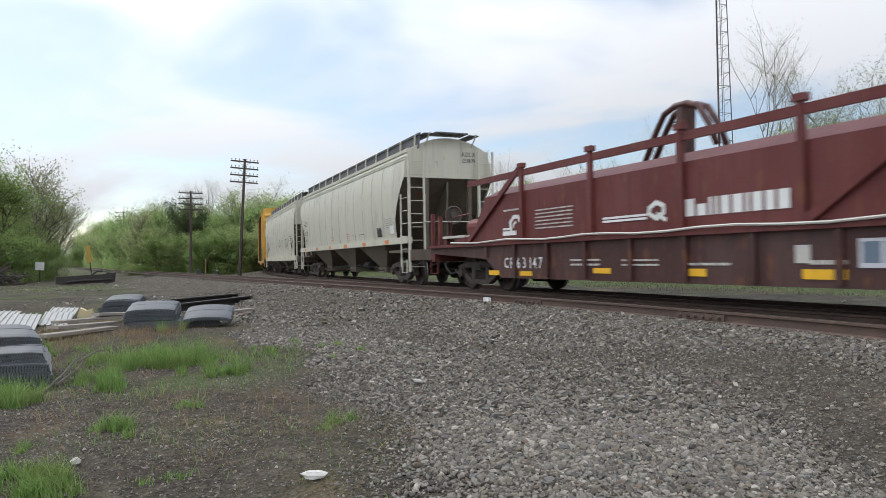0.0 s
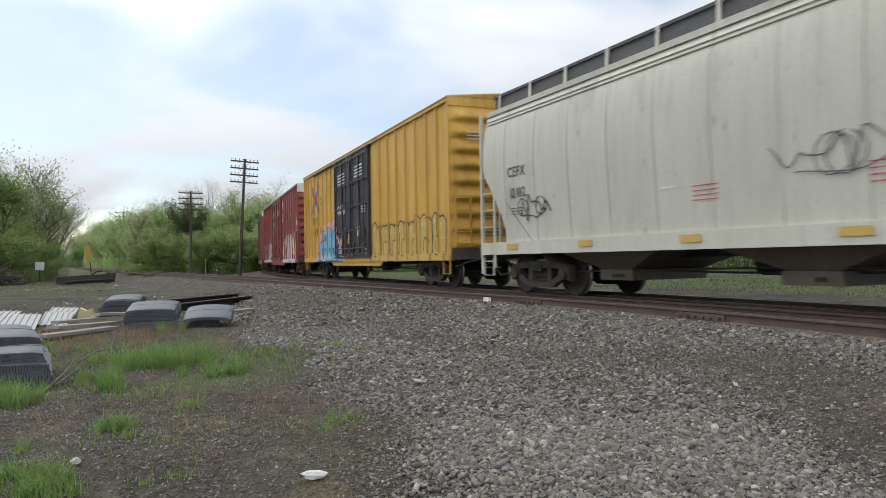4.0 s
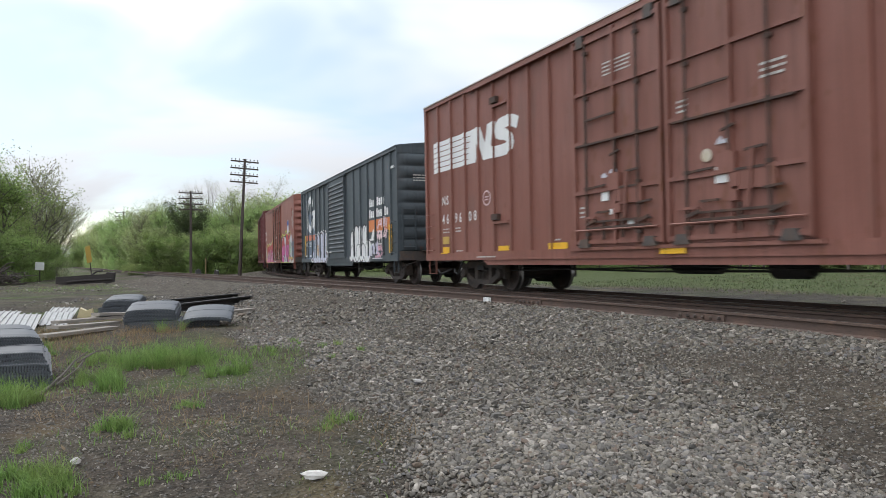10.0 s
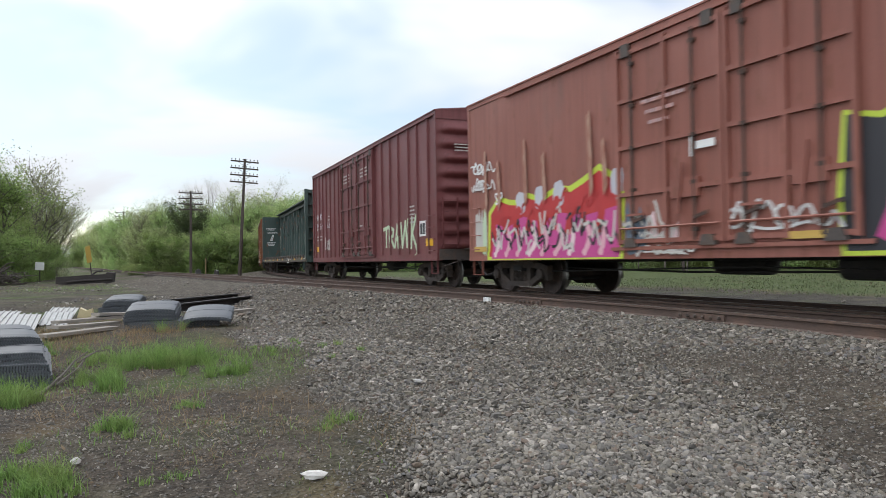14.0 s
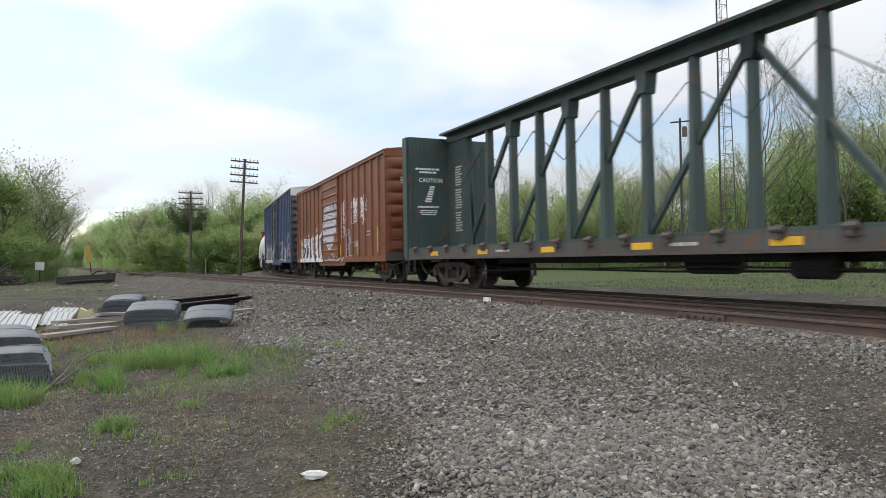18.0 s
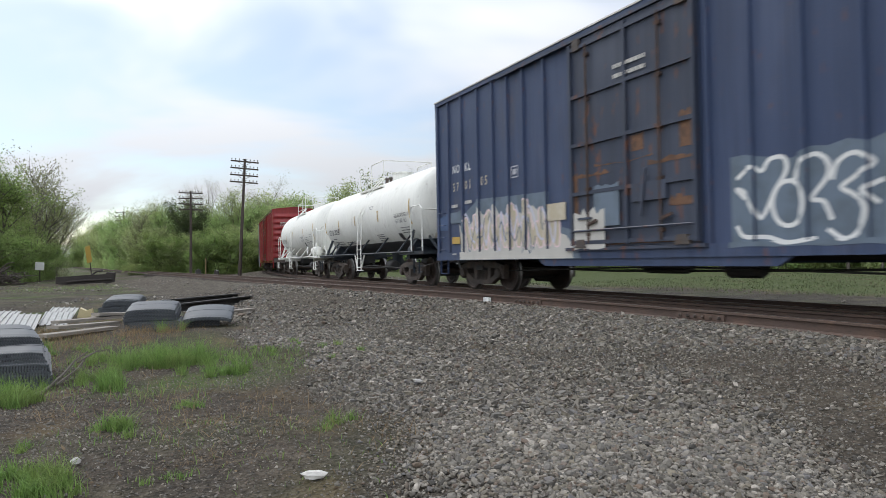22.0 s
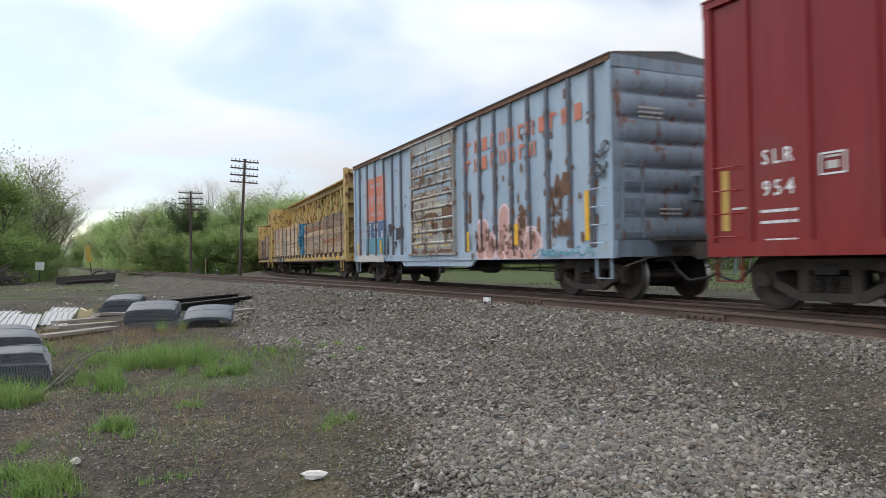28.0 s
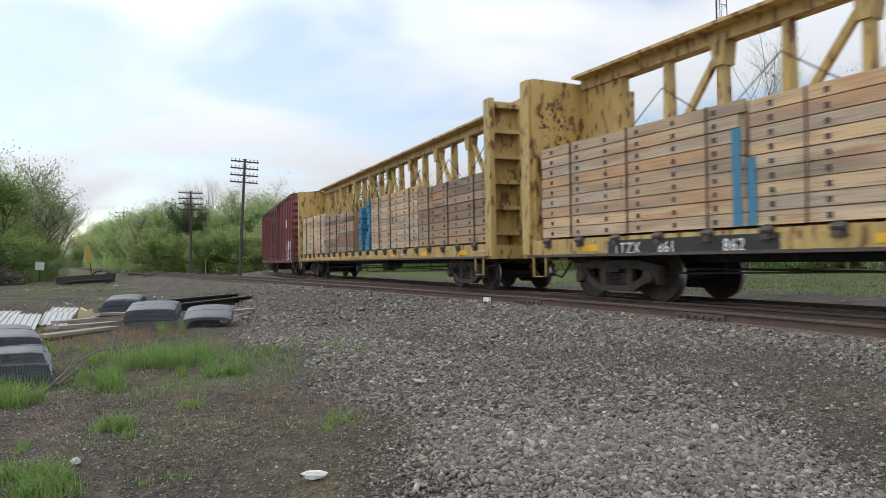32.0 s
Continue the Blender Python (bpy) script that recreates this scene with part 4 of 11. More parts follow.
def boxcar(name, label, centre, L, top, paint_mat, posts, door=None, tc=6.3, sill=0.78, post_w=0.10, end_mat=None, roof_mat=None, ribs=8, style="round",
           belly=None, post_mat=None, door_mat=None, door_style="plug", end_band=None, flush=False, chord_mat=None, category="boxcar"):
    """A steel boxcar: ribbed sides, corrugated ends, sliding doors, low peaked roof, running gear. x runs ahead, the side at -y faces the camera."""
    car = thing(name, label, category, "cars of the freight train")
    W, P = 1.55, 1.497
    end_mat, roof_mat, post_mat, door_mat = end_mat or paint_mat, roof_mat or paint_mat, post_mat or paint_mat, door_mat or paint_mat
    chord_mat = chord_mat or paint_mat
    h = L / 2
    if flush:
        P = 1.545
    for sy in (-1, 1):
        y0, y1 = sorted((sy * (P - 0.04), sy * P))
        part("side_panel", Shape().box(-h + 0.02, h - 0.02, y0, y1, sill + 0.16, top - 0.05), paint_mat, car)
        y0, y1 = sorted((sy * (P - 0.05), sy * (W + 0.012)))
        part("top_chord", Shape().box(-h, h, y0, y1, top - 0.10, top), chord_mat, car)
        part("side_sill", Shape().box(-h, h, y0, y1, sill, sill + 0.20), paint_mat, car)
        if belly:
            for a, b, z in belly:
                part("sill_plate", Shape().prism([(a, sill + 0.01), (b, sill + 0.01), (b - 0.25, z), (a + 0.25, z)], "y", y0 + 0.03, y1 - 0.03), paint_mat, car)
        me = Shape()
        o = W - P
        if not flush:
            me.prism([(-post_w / 2, 0), (-post_w * 0.36, -o), (post_w * 0.36, -o), (post_w / 2, 0)], "z", sill + 0.18, top - 0.10)
            me = me.mesh("side_post", post_mat)
            for x in posts:
                part("side_post", me, None, car, at=pose(x, sy * P, 0, 0, 0, 0 if sy < 0 else 180))
        for sx in (-1, 1):
            y0, y1 = sorted((sy * (W - 0.14), sy * (W + 0.004)))
            x0, x1 = sorted((sx * h, sx * (h - 0.12)))
            part("corner_post", Shape().box(x0, x1, y0, y1, sill, top), paint_mat, car)
    for sx in (-1, 1):
        part("end_sheet", Shape().box(*sorted((sx * (h - 0.05), sx * (h - 0.01))), -W + 0.1, W - 0.1, sill + 0.2, top), end_mat, car)
        zt = top - 0.22 if not end_band else top - 0.42
        end_panel(car, sx, sx * h, W - 0.02, sill + 0.30, zt, ribs, end_mat, style)
        part("end_cap", Shape().prism([(-W, zt), (W, zt), (W, top), (0, top + 0.16), (-W, top)], "x", *sorted((sx * (h - 0.06), sx * (h + 0.02)))), end_band or end_mat, car, "")
        part("end_sill", Shape().box(*sorted((sx * (h - 0.1), sx * (h + 0.06))), -W + 0.05, W - 0.05, sill + 0.02, sill + 0.32), MAT["steel"] if end_mat is paint_mat else end_mat, car)
    for yy, zz, ww, rows_ in ((-1.05, top - 1.15, 0.55, 3), (-0.6, sill + 0.75, 0.5, 2), (0.35, top - 0.75, 0.8, 2)):
        et = Shape()
        for t in bars(yy, zz, ww, rows_ * 0.085, rows_, int(abs(centre)) + rows_):
            et.add([(h + 0.142, p[0], p[1]) for p in t], [(0, 1, 2)])
        tagged(part("end_lettering", et, MAT["offwhite"], car, "small white stencil print"), kind="stuff")
    roof = Shape()
    n = max(6, int(L / 1.0))
    roof.prism([(-W - 0.03, top), (-W - 0.03, top + 0.03), (0, top + 0.19), (W + 0.03, top + 0.03), (W + 0.03, top)], "x", -h - 0.02, h + 0.02)
    for i in range(n + 1):
        x = -h + 0.05 + (L - 0.1) * i / n
        for s in (-1, 1):
            roof.bar((x, s * (W - 0.10), top + 0.045), (x, 0, top + 0.20), 0.07, 0.03)
    part("roof", roof, roof_mat, car)
    fl = Shape().box(-h + 0.1, h - 0.1, -W + 0.12, W - 0.12, 1.0, 1.08).box(-h + 0.3, h - 0.3, -0.33, 0.33, 0.70, 1.0)
    for i in range(9):
        x = -h + 1 + (L - 2) * i / 8
        fl.box(x - 0.06, x + 0.06, -W + 0.15, W - 0.15, 0.86, 1.0)
    part("underframe", fl, MAT["black"], car)
    steps, raised = [], []
    if door:
        for (a, b) in door:
            raised.append((a, b))
            for sy in (-1, 1):
                y0, y1 = sorted((sy * (P - 0.01), sy * (W + 0.02)))
                d = part("door", Shape().box(a, b, y0, y1, sill + 0.22, top - 0.16), door_mat, car)
                f = sy * (W + 0.02)
                if door_style == "plug":
                    for x in (a + 0.03, (a + b) / 2, b - 0.03):
                        y0, y1 = sorted((f, f + sy * 0.055))
                        part("door_rib", Shape().box(x - 0.035, x + 0.035, y0, y1, sill + 0.25, top - 0.2), door_mat, d)
                    for k in range(5):
                        z = sill + 0.3 + (top - sill - 0.6) * k / 4
                        y0, y1 = sorted((f, f + sy * 0.045))
                        part("door_rail", Shape().box(a + 0.01, b - 0.01, y0, y1, z - 0.035, z + 0.035), door_mat, d)
                    for x in (a + 0.17 * (b - a), a + 0.76 * (b - a)):
                        part("locking_rod", Shape().rod([(x, f + sy * 0.05, sill + 0.28), (x, f + sy * 0.05, top - 0.3)], 0.021, 6), MAT["gear"], d)
                        if sy < 0:
                            for k in range(5):
                                zz = sill + 0.45 + (top - sill - 0.95) * k / 4
                                part("rod_bracket", Shape().box(x - 0.05, x + 0.05, f - 0.062, f, zz - 0.03, zz + 0.03), MAT["gear"], d)
                            part("cam_lever", Shape().bar((x, f - 0.07, sill + 0.62), (x + 0.28, f - 0.075, sill + 0.70), 0.03, 0.05), MAT["gear"], d)
                    if sy < 0:
                        part("door_hanger", Shape().box(a + 0.15, a + 0.35, f - 0.06, f, top - 0.36, top - 0.14), MAT["steel"], d)
                        part("door_hanger", Shape().box(b - 0.35, b - 0.15, f - 0.06, f, top - 0.36, top - 0.14), MAT["steel"], d)
                        for x in (a + 0.3, b - 0.3):
                            part("roller_housing", Shape().prism([(x - 0.16, sill + 0.20), (x + 0.16, sill + 0.20), (x + 0.10, sill + 0.36), (x - 0.10, sill + 0.36)], "y", f - 0.07, f), MAT["steel"], d)
                    part("latch_box", Shape().box(a + 0.55 * (b - a), a + 0.80 * (b - a), *sorted((f, f + sy * 0.06)), sill + 0.95, sill + 1.25), door_mat, d)
                    part("latch_lever", Shape().bar((a + 0.62 * (b - a), f + sy * 0.075, sill + 0.7), (a + 0.66 * (b - a), f + sy * 0.075, sill + 1.5), 0.03, 0.06), door_mat, d)
                    part("operating_bar", Shape().rod([(a + 0.08, f + sy * 0.06, sill + 0.52), (b - 0.08, f + sy * 0.06, sill + 0.52)], 0.02, 6), door_mat, d)
                    part("door_handle", Shape().bar((a + 0.25, f + sy * 0.06, sill + 0.75), (a + 0.65, f + sy * 0.06, sill + 0.75), 0.03, 0.04), door_mat, d)
                else:
                    m = 17 if door_style == "louvre" else 9
                    for k in range(m):
                        z = sill + 0.34 + (top - sill - 0.66) * (k + 0.5) / m
                        q = (top - sill - 0.7) / m * (0.33 if door_style == "louvre" else 0.18)
                        part("door_rib", Shape().prism([(f - sy * 0.01, z - q), (f + sy * 0.035, z - q * 0.25), (f + sy * 0.035, z + q * 0.25), (f - sy * 0.01, z + q)], "x", a + 0.10, b - 0.10), door_mat, d)
                    for x in (a + 0.04, b - 0.04):
                        y0, y1 = sorted((f, f + sy * 0.03))
                        part("door_stile", Shape().box(x - 0.04, x + 0.04, y0, y1, sill + 0.22, top - 0.17), door_mat, d)
                    part("door_handle", Shape().bar((b - 0.5, f + sy * 0.06, sill + 0.85), (b - 0.15, f + sy * 0.06, sill + 0.85), 0.03, 0.04), door_mat, d)
        lo, hi = min(a for a, b in door), max(b for a, b in door)
        for sy in (-1, 1):
            part("door_track", Shape().box(lo - 1.6 * (hi - lo) * 0.55, hi + 0.15, *sorted((sy * W, sy * (W + 0.06))), top - 0.15, top - 0.10), door_mat, car)
            part("door_sill_track", Shape().box(lo - 0.2, hi + 0.15, *sorted((sy * W, sy * (W + 0.06))), sill + 0.15, sill + 0.21), door_mat, car)
    for x in posts if not flush else ():
        steps += [x - post_w * 0.47, x + post_w * 0.47]
        raised.append((x - post_w * 0.47, x + post_w * 0.47))
    for a, b in door or ():
        steps += [a, b]
    doors = list(door or ())

    def y_of(x, z):
        if any(a <= x <= b for a, b in doors) and z < top - 0.16:
            return -(W + 0.02)
        if z < sill + 0.205:
            return -(W + 0.012)
        return -W if any(a <= x <= b for a, b in raised) else -P

    # ladders and brake wheel
    for sx in (-1, 1):
        for sy in (-1, 1):
            rungs(car, sx * (h - 0.36), sy * (W - (0.0 if sy < 0 else 0.0)), [sill + 0.28 + 0.33 * k for k in range(4 if top > 4.8 else 4)], paint_mat, 0 if sy < 0 else 180)
        for yy in (-1.2,):
            for a in (-0.22, 0.22):
                part("ladder_stile", Shape().bar((sx * (h + 0.12), yy + a, sill + 0.35), (sx * (h + 0.12), yy + a, sill + 1.75), 0.03, 0.05), end_mat, car)
            rungs(car, sx * (h + 0.085), yy, [sill + 0.45 + 0.3 * k for k in range(5)], end_mat, 90 if sx > 0 else -90)
    part("brake_wheel", Shape().rod([(h + 0.22, 0.35 + 0.27 * math.cos(k), sill + 1.3 + 0.27 * math.sin(k)) for k in np.linspace(0, 2 * math.pi, 17)], 0.018, 5).bar((h + 0.22, 0.35, sill + 1.04), (h + 0.22, 0.35, sill + 1.56), 0.03, 0.02).bar((h + 0.22, 0.09, sill + 1.3), (h + 0.22, 0.61, sill + 1.3), 0.02, 0.03), end_mat, car)
    part("brake_housing", Shape().box(h + 0.02, h + 0.17, 0.22, 0.48, sill + 1.05, sill + 1.5), end_mat, car)
    part("crossover_platform", Shape().box(h + 0.05, h + 0.42, -0.75, 0.75, sill + 0.30, sill + 0.34), MAT["steel"], car)
    running_gear(car, L, tc, paint_mat, "")
    CARS.append((car, centre, tc))
    return car, Flank(car, steps or [99.0], y_of, (sill + 0.205, top - 0.16))


def evenly(a, b, n):
    return [a + (b - a) * i / (n - 1) for i in range(n)] if n > 1 else [a]

# ---------------------------------------------------------------- the train's cars, from the leading one back
MAT["bare"] = surface("bare_rusted_steel", (0.16, 0.085, 0.05), [((0.07, 0.045, 0.035), 5, (1, 1, 1), 0.4, 0.7, 0.8), ((0.25, 0.13, 0.07), 12, (1, 1, 1), 0.5, 0.75, 0.6)], rough=0.9)
MAT["coral"] = surface("faded_coral_paint", (0.52, 0.17, 0.10), [((0.42, 0.22, 0.18), 4, (1, 1, 0.5), 0.45, 0.7, 0.6)], rough=0.7)
MAT["buff"] = surface("buffed_blue_grey", (0.13, 0.17, 0.22), [((0.09, 0.115, 0.14), 3, (1, 1, 1), 0.4, 0.7, 0.7)], rough=0.7)
MAT["palebar"] = surface("faded_pale_bar", (0.42, 0.30, 0.30), [((0.52, 0.18, 0.11), 6, (1, 1, 1), 0.45, 0.7, 0.7)], rough=0.8)
MAT["buffblue"] = surface("dull_blue_field", (0.06, 0.10, 0.20), [((0.12, 0.17, 0.26), 3, (1, 1, 0.5), 0.45, 0.7, 0.7)], rough=0.7)
MAT["coralpink"] = surface("flaking_pink_paint", (0.52, 0.30, 0.26), [((0.24, 0.13, 0.09), 3, (1, 1, 1), 0.5, 0.7, 0.9)], rough=0.8)
MAT["plum"] = surface("plum_outline_paint", (0.10, 0.05, 0.07), rough=0.6)
MAT["haze"] = surface("bubble_silver_paint", (0.50, 0.52, 0.60), [((0.60, 0.62, 0.68), 2.5, (1, 1, 1), 0.4, 0.7, 0.7), ((0.38, 0.38, 0.46), 1.2, (1, 1, 1), 0.55, 0.75, 0.5)], rough=0.6)
MAT["sand"] = surface("sand_paint", (0.46, 0.40, 0.29), [((0.58, 0.54, 0.46), 3, (1, 1, 1), 0.45, 0.7, 0.7)], rough=0.7)
C_RED = paint("oxide_red_paint", (0.118, 0.024, 0.022), rust=0.5, streak=0.5)
C_REDSILL = paint("grimy_red_sill_paint", (0.064, 0.027, 0.024), rust=0.6, streak=0.5)
C_AOK = paint("maroon_paint", (0.235, 0.046, 0.038), rust=0.15)
C_NS = paint("brown_oxide_paint", (0.215, 0.085, 0.062), rust=0.35)
C_YEL = paint("golden_yellow_paint", (0.56, 0.32, 0.055), rust=0.12)
C_BLK = paint("matt_black_paint", (0.030, 0.031, 0.034), rust=0.1)
C_MEC = paint("slate_green_paint", (0.062, 0.076, 0.084), rust=0.2)
C_UP = paint("brick_red_paint", (0.26, 0.096, 0.070), rust=0.25, streak=0.5)
C_NOK = paint("wine_brown_paint", (0.15, 0.046, 0.046), rust=0.15)
C_GRN = paint("dark_green_paint", (0.042, 0.066, 0.058), rust=0.5, streak=0.6)
C_ORG = paint("rusty_orange_paint", (0.185, 0.060, 0.026), fade=(0.27, 0.105, 0.042), rust=0.85)
C_BLU = paint("navy_paint", (0.040, 0.060, 0.120), rust=0.3, streak=0.5)
C_SLR = paint("signal_red_paint", (0.225, 0.024, 0.025), fade=(0.26, 0.038, 0.038), rust=0.03, rough=0.14)
C_ATW = paint("pale_blue_peeling_paint", (0.33, 0.42, 0.51), fade=(0.46, 0.54, 0.61), rust=0.22, streak=0.35)
C_ROOF = paint("galvanised_roof", (0.58, 0.56, 0.51), rust=0.2)
C_HOP = paint("pale_grey_paint", (0.525, 0.51, 0.42), fade=(0.585, 0.57, 0.48), rust=0.12, streak=0.22)
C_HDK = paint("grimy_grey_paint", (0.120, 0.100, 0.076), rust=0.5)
C_WHT = paint("tank_white_paint", (0.78, 0.78, 0.73), fade=(0.80, 0.80, 0.77), rust=0.04, streak=0.06, rough=0.75, dirt=(0.42, 0.40, 0.34))
C_TBK = paint("tank_black_paint", (0.022, 0.029, 0.038), rust=0.15)
C_CBY = paint("centerbeam_yellow_paint", (0.47, 0.33, 0.115), fade=(0.55, 0.42, 0.19), rust=0.95, streak=0.5)
C_LAST = paint("dark_red_paint", (0.15, 0.035, 0.035), rust=0.2)


def car_yellow_box():
    car, f = boxcar("boxcar", "golden yellow boxcar with black doors and blue graffiti", 104.85, 18.8, 5.13, C_YEL,
                    [-8.95, -8.4, -7.75, -7.04, -6.22, -5.33, -4.52, -3.74, 3.32, 4.19, 5.07, 5.95, 6.83, 7.7, 8.5], door=[(-2.69, -0.30), (-0.26, 2.23)],
                    tc=7.05, door_mat=C_BLK, roof_mat=C_YEL, ribs=9, belly=[(-3.6, 3.6, 0.62)])
    for (a, b, c, d, m) in ((-7.5, 4.4, -6.15, 3.2, "navy"), (-7.5, 3.2, -6.15, 4.4, "navy")):
        f.lay("emblem_stroke", stroke([(a, b), (c, d)], 0.30), MAT[m], "crossed blue and red emblem")
    for (a, b, c, d) in ((-7.5, 4.12, -6.95, 3.8), (-7.5, 3.45, -6.95, 3.8), (-6.15, 4.12, -6.7, 3.8), (-6.15, 3.45, -6.7, 3.8)):
        f.lay("emblem_stroke", stroke([(a, b), (c, d)], 0.17), MAT["red"])
    f.lay("lettering", word("next", -8.6, 3.72, 0.17) + word("load", -8.58, 3.46, 0.17), MAT["ink"])
    f.lay("lettering", word("any", -5.85, 3.72, 0.17) + word("road", -5.85, 3.46, 0.17), MAT["ink"])
    f.lay("lettering", word("TBOX", -7.62, 2.62, 0.34, places=(-7.53, -7.13, -6.68, -6.36)), MAT["ink"])
    f.lay("lettering", word("666864", -8.2, 2.08, 0.34, places=(-8.0, -7.4, -7.05, -6.66, -6.36, -5.88)), MAT["ink"])
    body = [(-6.35, 0.80), (-6.30, 1.15), (-6.05, 1.30), (-6.10, 1.65), (-5.75, 1.78), (-5.50, 2.20), (-5.05, 2.25), (-4.90, 1.95), (-4.60, 2.05), (-4.50, 2.35), (-4.20, 2.35), (-4.05, 2.02), (-3.80, 2.30), (-3.50, 2.12), (-3.25, 2.45), (-2.85, 2.45), (-2.75, 1.90), (-2.30, 1.50), (-1.60, 0.79), (-3.4, 0.785), (-5.0, 0.785), (-5.95, 0.79)]
    f.fields([([(-6.75, 0.79), (-6.55, 1.12), (-6.35, 1.30), (-6.55, 1.60), (-6.45, 1.80), (-6.15, 1.72), (-5.95, 2.05), (-5.55, 2.45), (-5.10, 2.50), (-4.80, 2.30), (-4.35, 2.62), (-3.95, 2.45), (-3.3, 2.66), (-2.75, 2.62), (-2.45, 1.95), (-2.0, 1.55), (-1.15, 0.79)], "pink"), (body, "ink"), (offset(body, -0.065), "blue")], "light blue angular graffiti letters with pink halo")
    for k, w_ in enumerate(([(-5.60, 1.38), (-5.12, 1.40), (-5.24, 0.94)], [(-4.98, 1.42), (-4.62, 1.42), (-4.80, 1.02)], [(-4.28, 1.40), (-3.78, 1.42), (-3.93, 1.01)], [(-3.66, 1.40), (-3.28, 1.40), (-3.23, 0.86)], [(-5.05, 2.05), (-4.78, 1.95), (-4.82, 1.55)], [(-4.1, 2.05), (-3.85, 2.1), (-4.0, 1.65)], [(-3.55, 2.1), (-3.35, 2.2), (-3.5, 1.65)])):
        f.lay("graffiti_gap", poly(w_), MAT["ink"], level=4)
        f.lay("graffiti_gap", poly(offset(w_, -0.06)), MAT["plum"], level=4.5)
    f.lines([[(-5.75, 1.72), (-5.2, 1.76), (-4.95, 1.95)], [(-6.1, 1.30), (-5.9, 0.95), (-5.3, 0.80)], [(-2.8, 2.05), (-3.1, 1.25), (-2.4, 0.85)], [(-2.6, 1.7), (-2.15, 0.95)], [(-4.55, 1.95), (-4.62, 1.45)], [(-3.0, 2.35), (-2.95, 1.9)]], 0.06, "ink", 5)
    f.lines([[(-5.45, 2.1), (-5.12, 2.14)], [(-4.42, 2.24), (-4.28, 2.24)], [(-3.15, 2.36), (-2.95, 2.36)], [(-6.22, 1.1), (-6.2, 0.92)], [(-5.5, 0.86), (-4.9, 0.84)], [(-2.25, 1.36), (-1.95, 1.05)]], 0.03, "white", 6)
    f.lay("graffiti_shade", poly([(-5.9, 1.0), (-5.5, 1.25), (-4.9, 0.98), (-4.3, 1.2), (-3.8, 0.95), (-3.2, 1.12), (-2.6, 1.0), (-2.2, 1.1), (-2.2, 1.02), (-3.0, 0.98), (-5.9, 0.95)]), MAT["silver"], level=3.5)
    f.bubble(random.Random(15), 2.4, 0.80, 6.6, 1.35, 7, "gold", "pink", "ink", None, "white", "yellow and pink graffiti letters")
    f.tag(7, -2.2, 2.7, 1.3, 0.55, n=9, lines=1)
    for x, z in ((-2.2, 3.95), (0.4, 4.0)):
        f.lay("small_lettering", bars(x, z, 1.2, 0.5, 4, 3), MAT["white"])
    for x, z, w, h in ((-1.2, 1.9, 0.22, 0.26), (0.9, 1.9, 0.22, 0.26), (1.4, 1.2, 0.6, 0.1), (-2.0, 1.2, 0.5, 0.1), (1.3, 2.6, 0.5, 0.3)):
        f.lay("small_lettering", bars(x, z, w, h, 3, int(x * 10)), MAT["white"])
    f.lay("door_placard", quad(0.7, 1.0, 1.75, 2.1) , MAT["offwhite"])
    f.lay("hazard_plate", quad(-0.65, -0.4, 1.5, 1.9), MAT["gold"])
    f.lay("hazard_plate", quad(-1.9, -1.5, 1.45, 1.75), MAT["gold"])


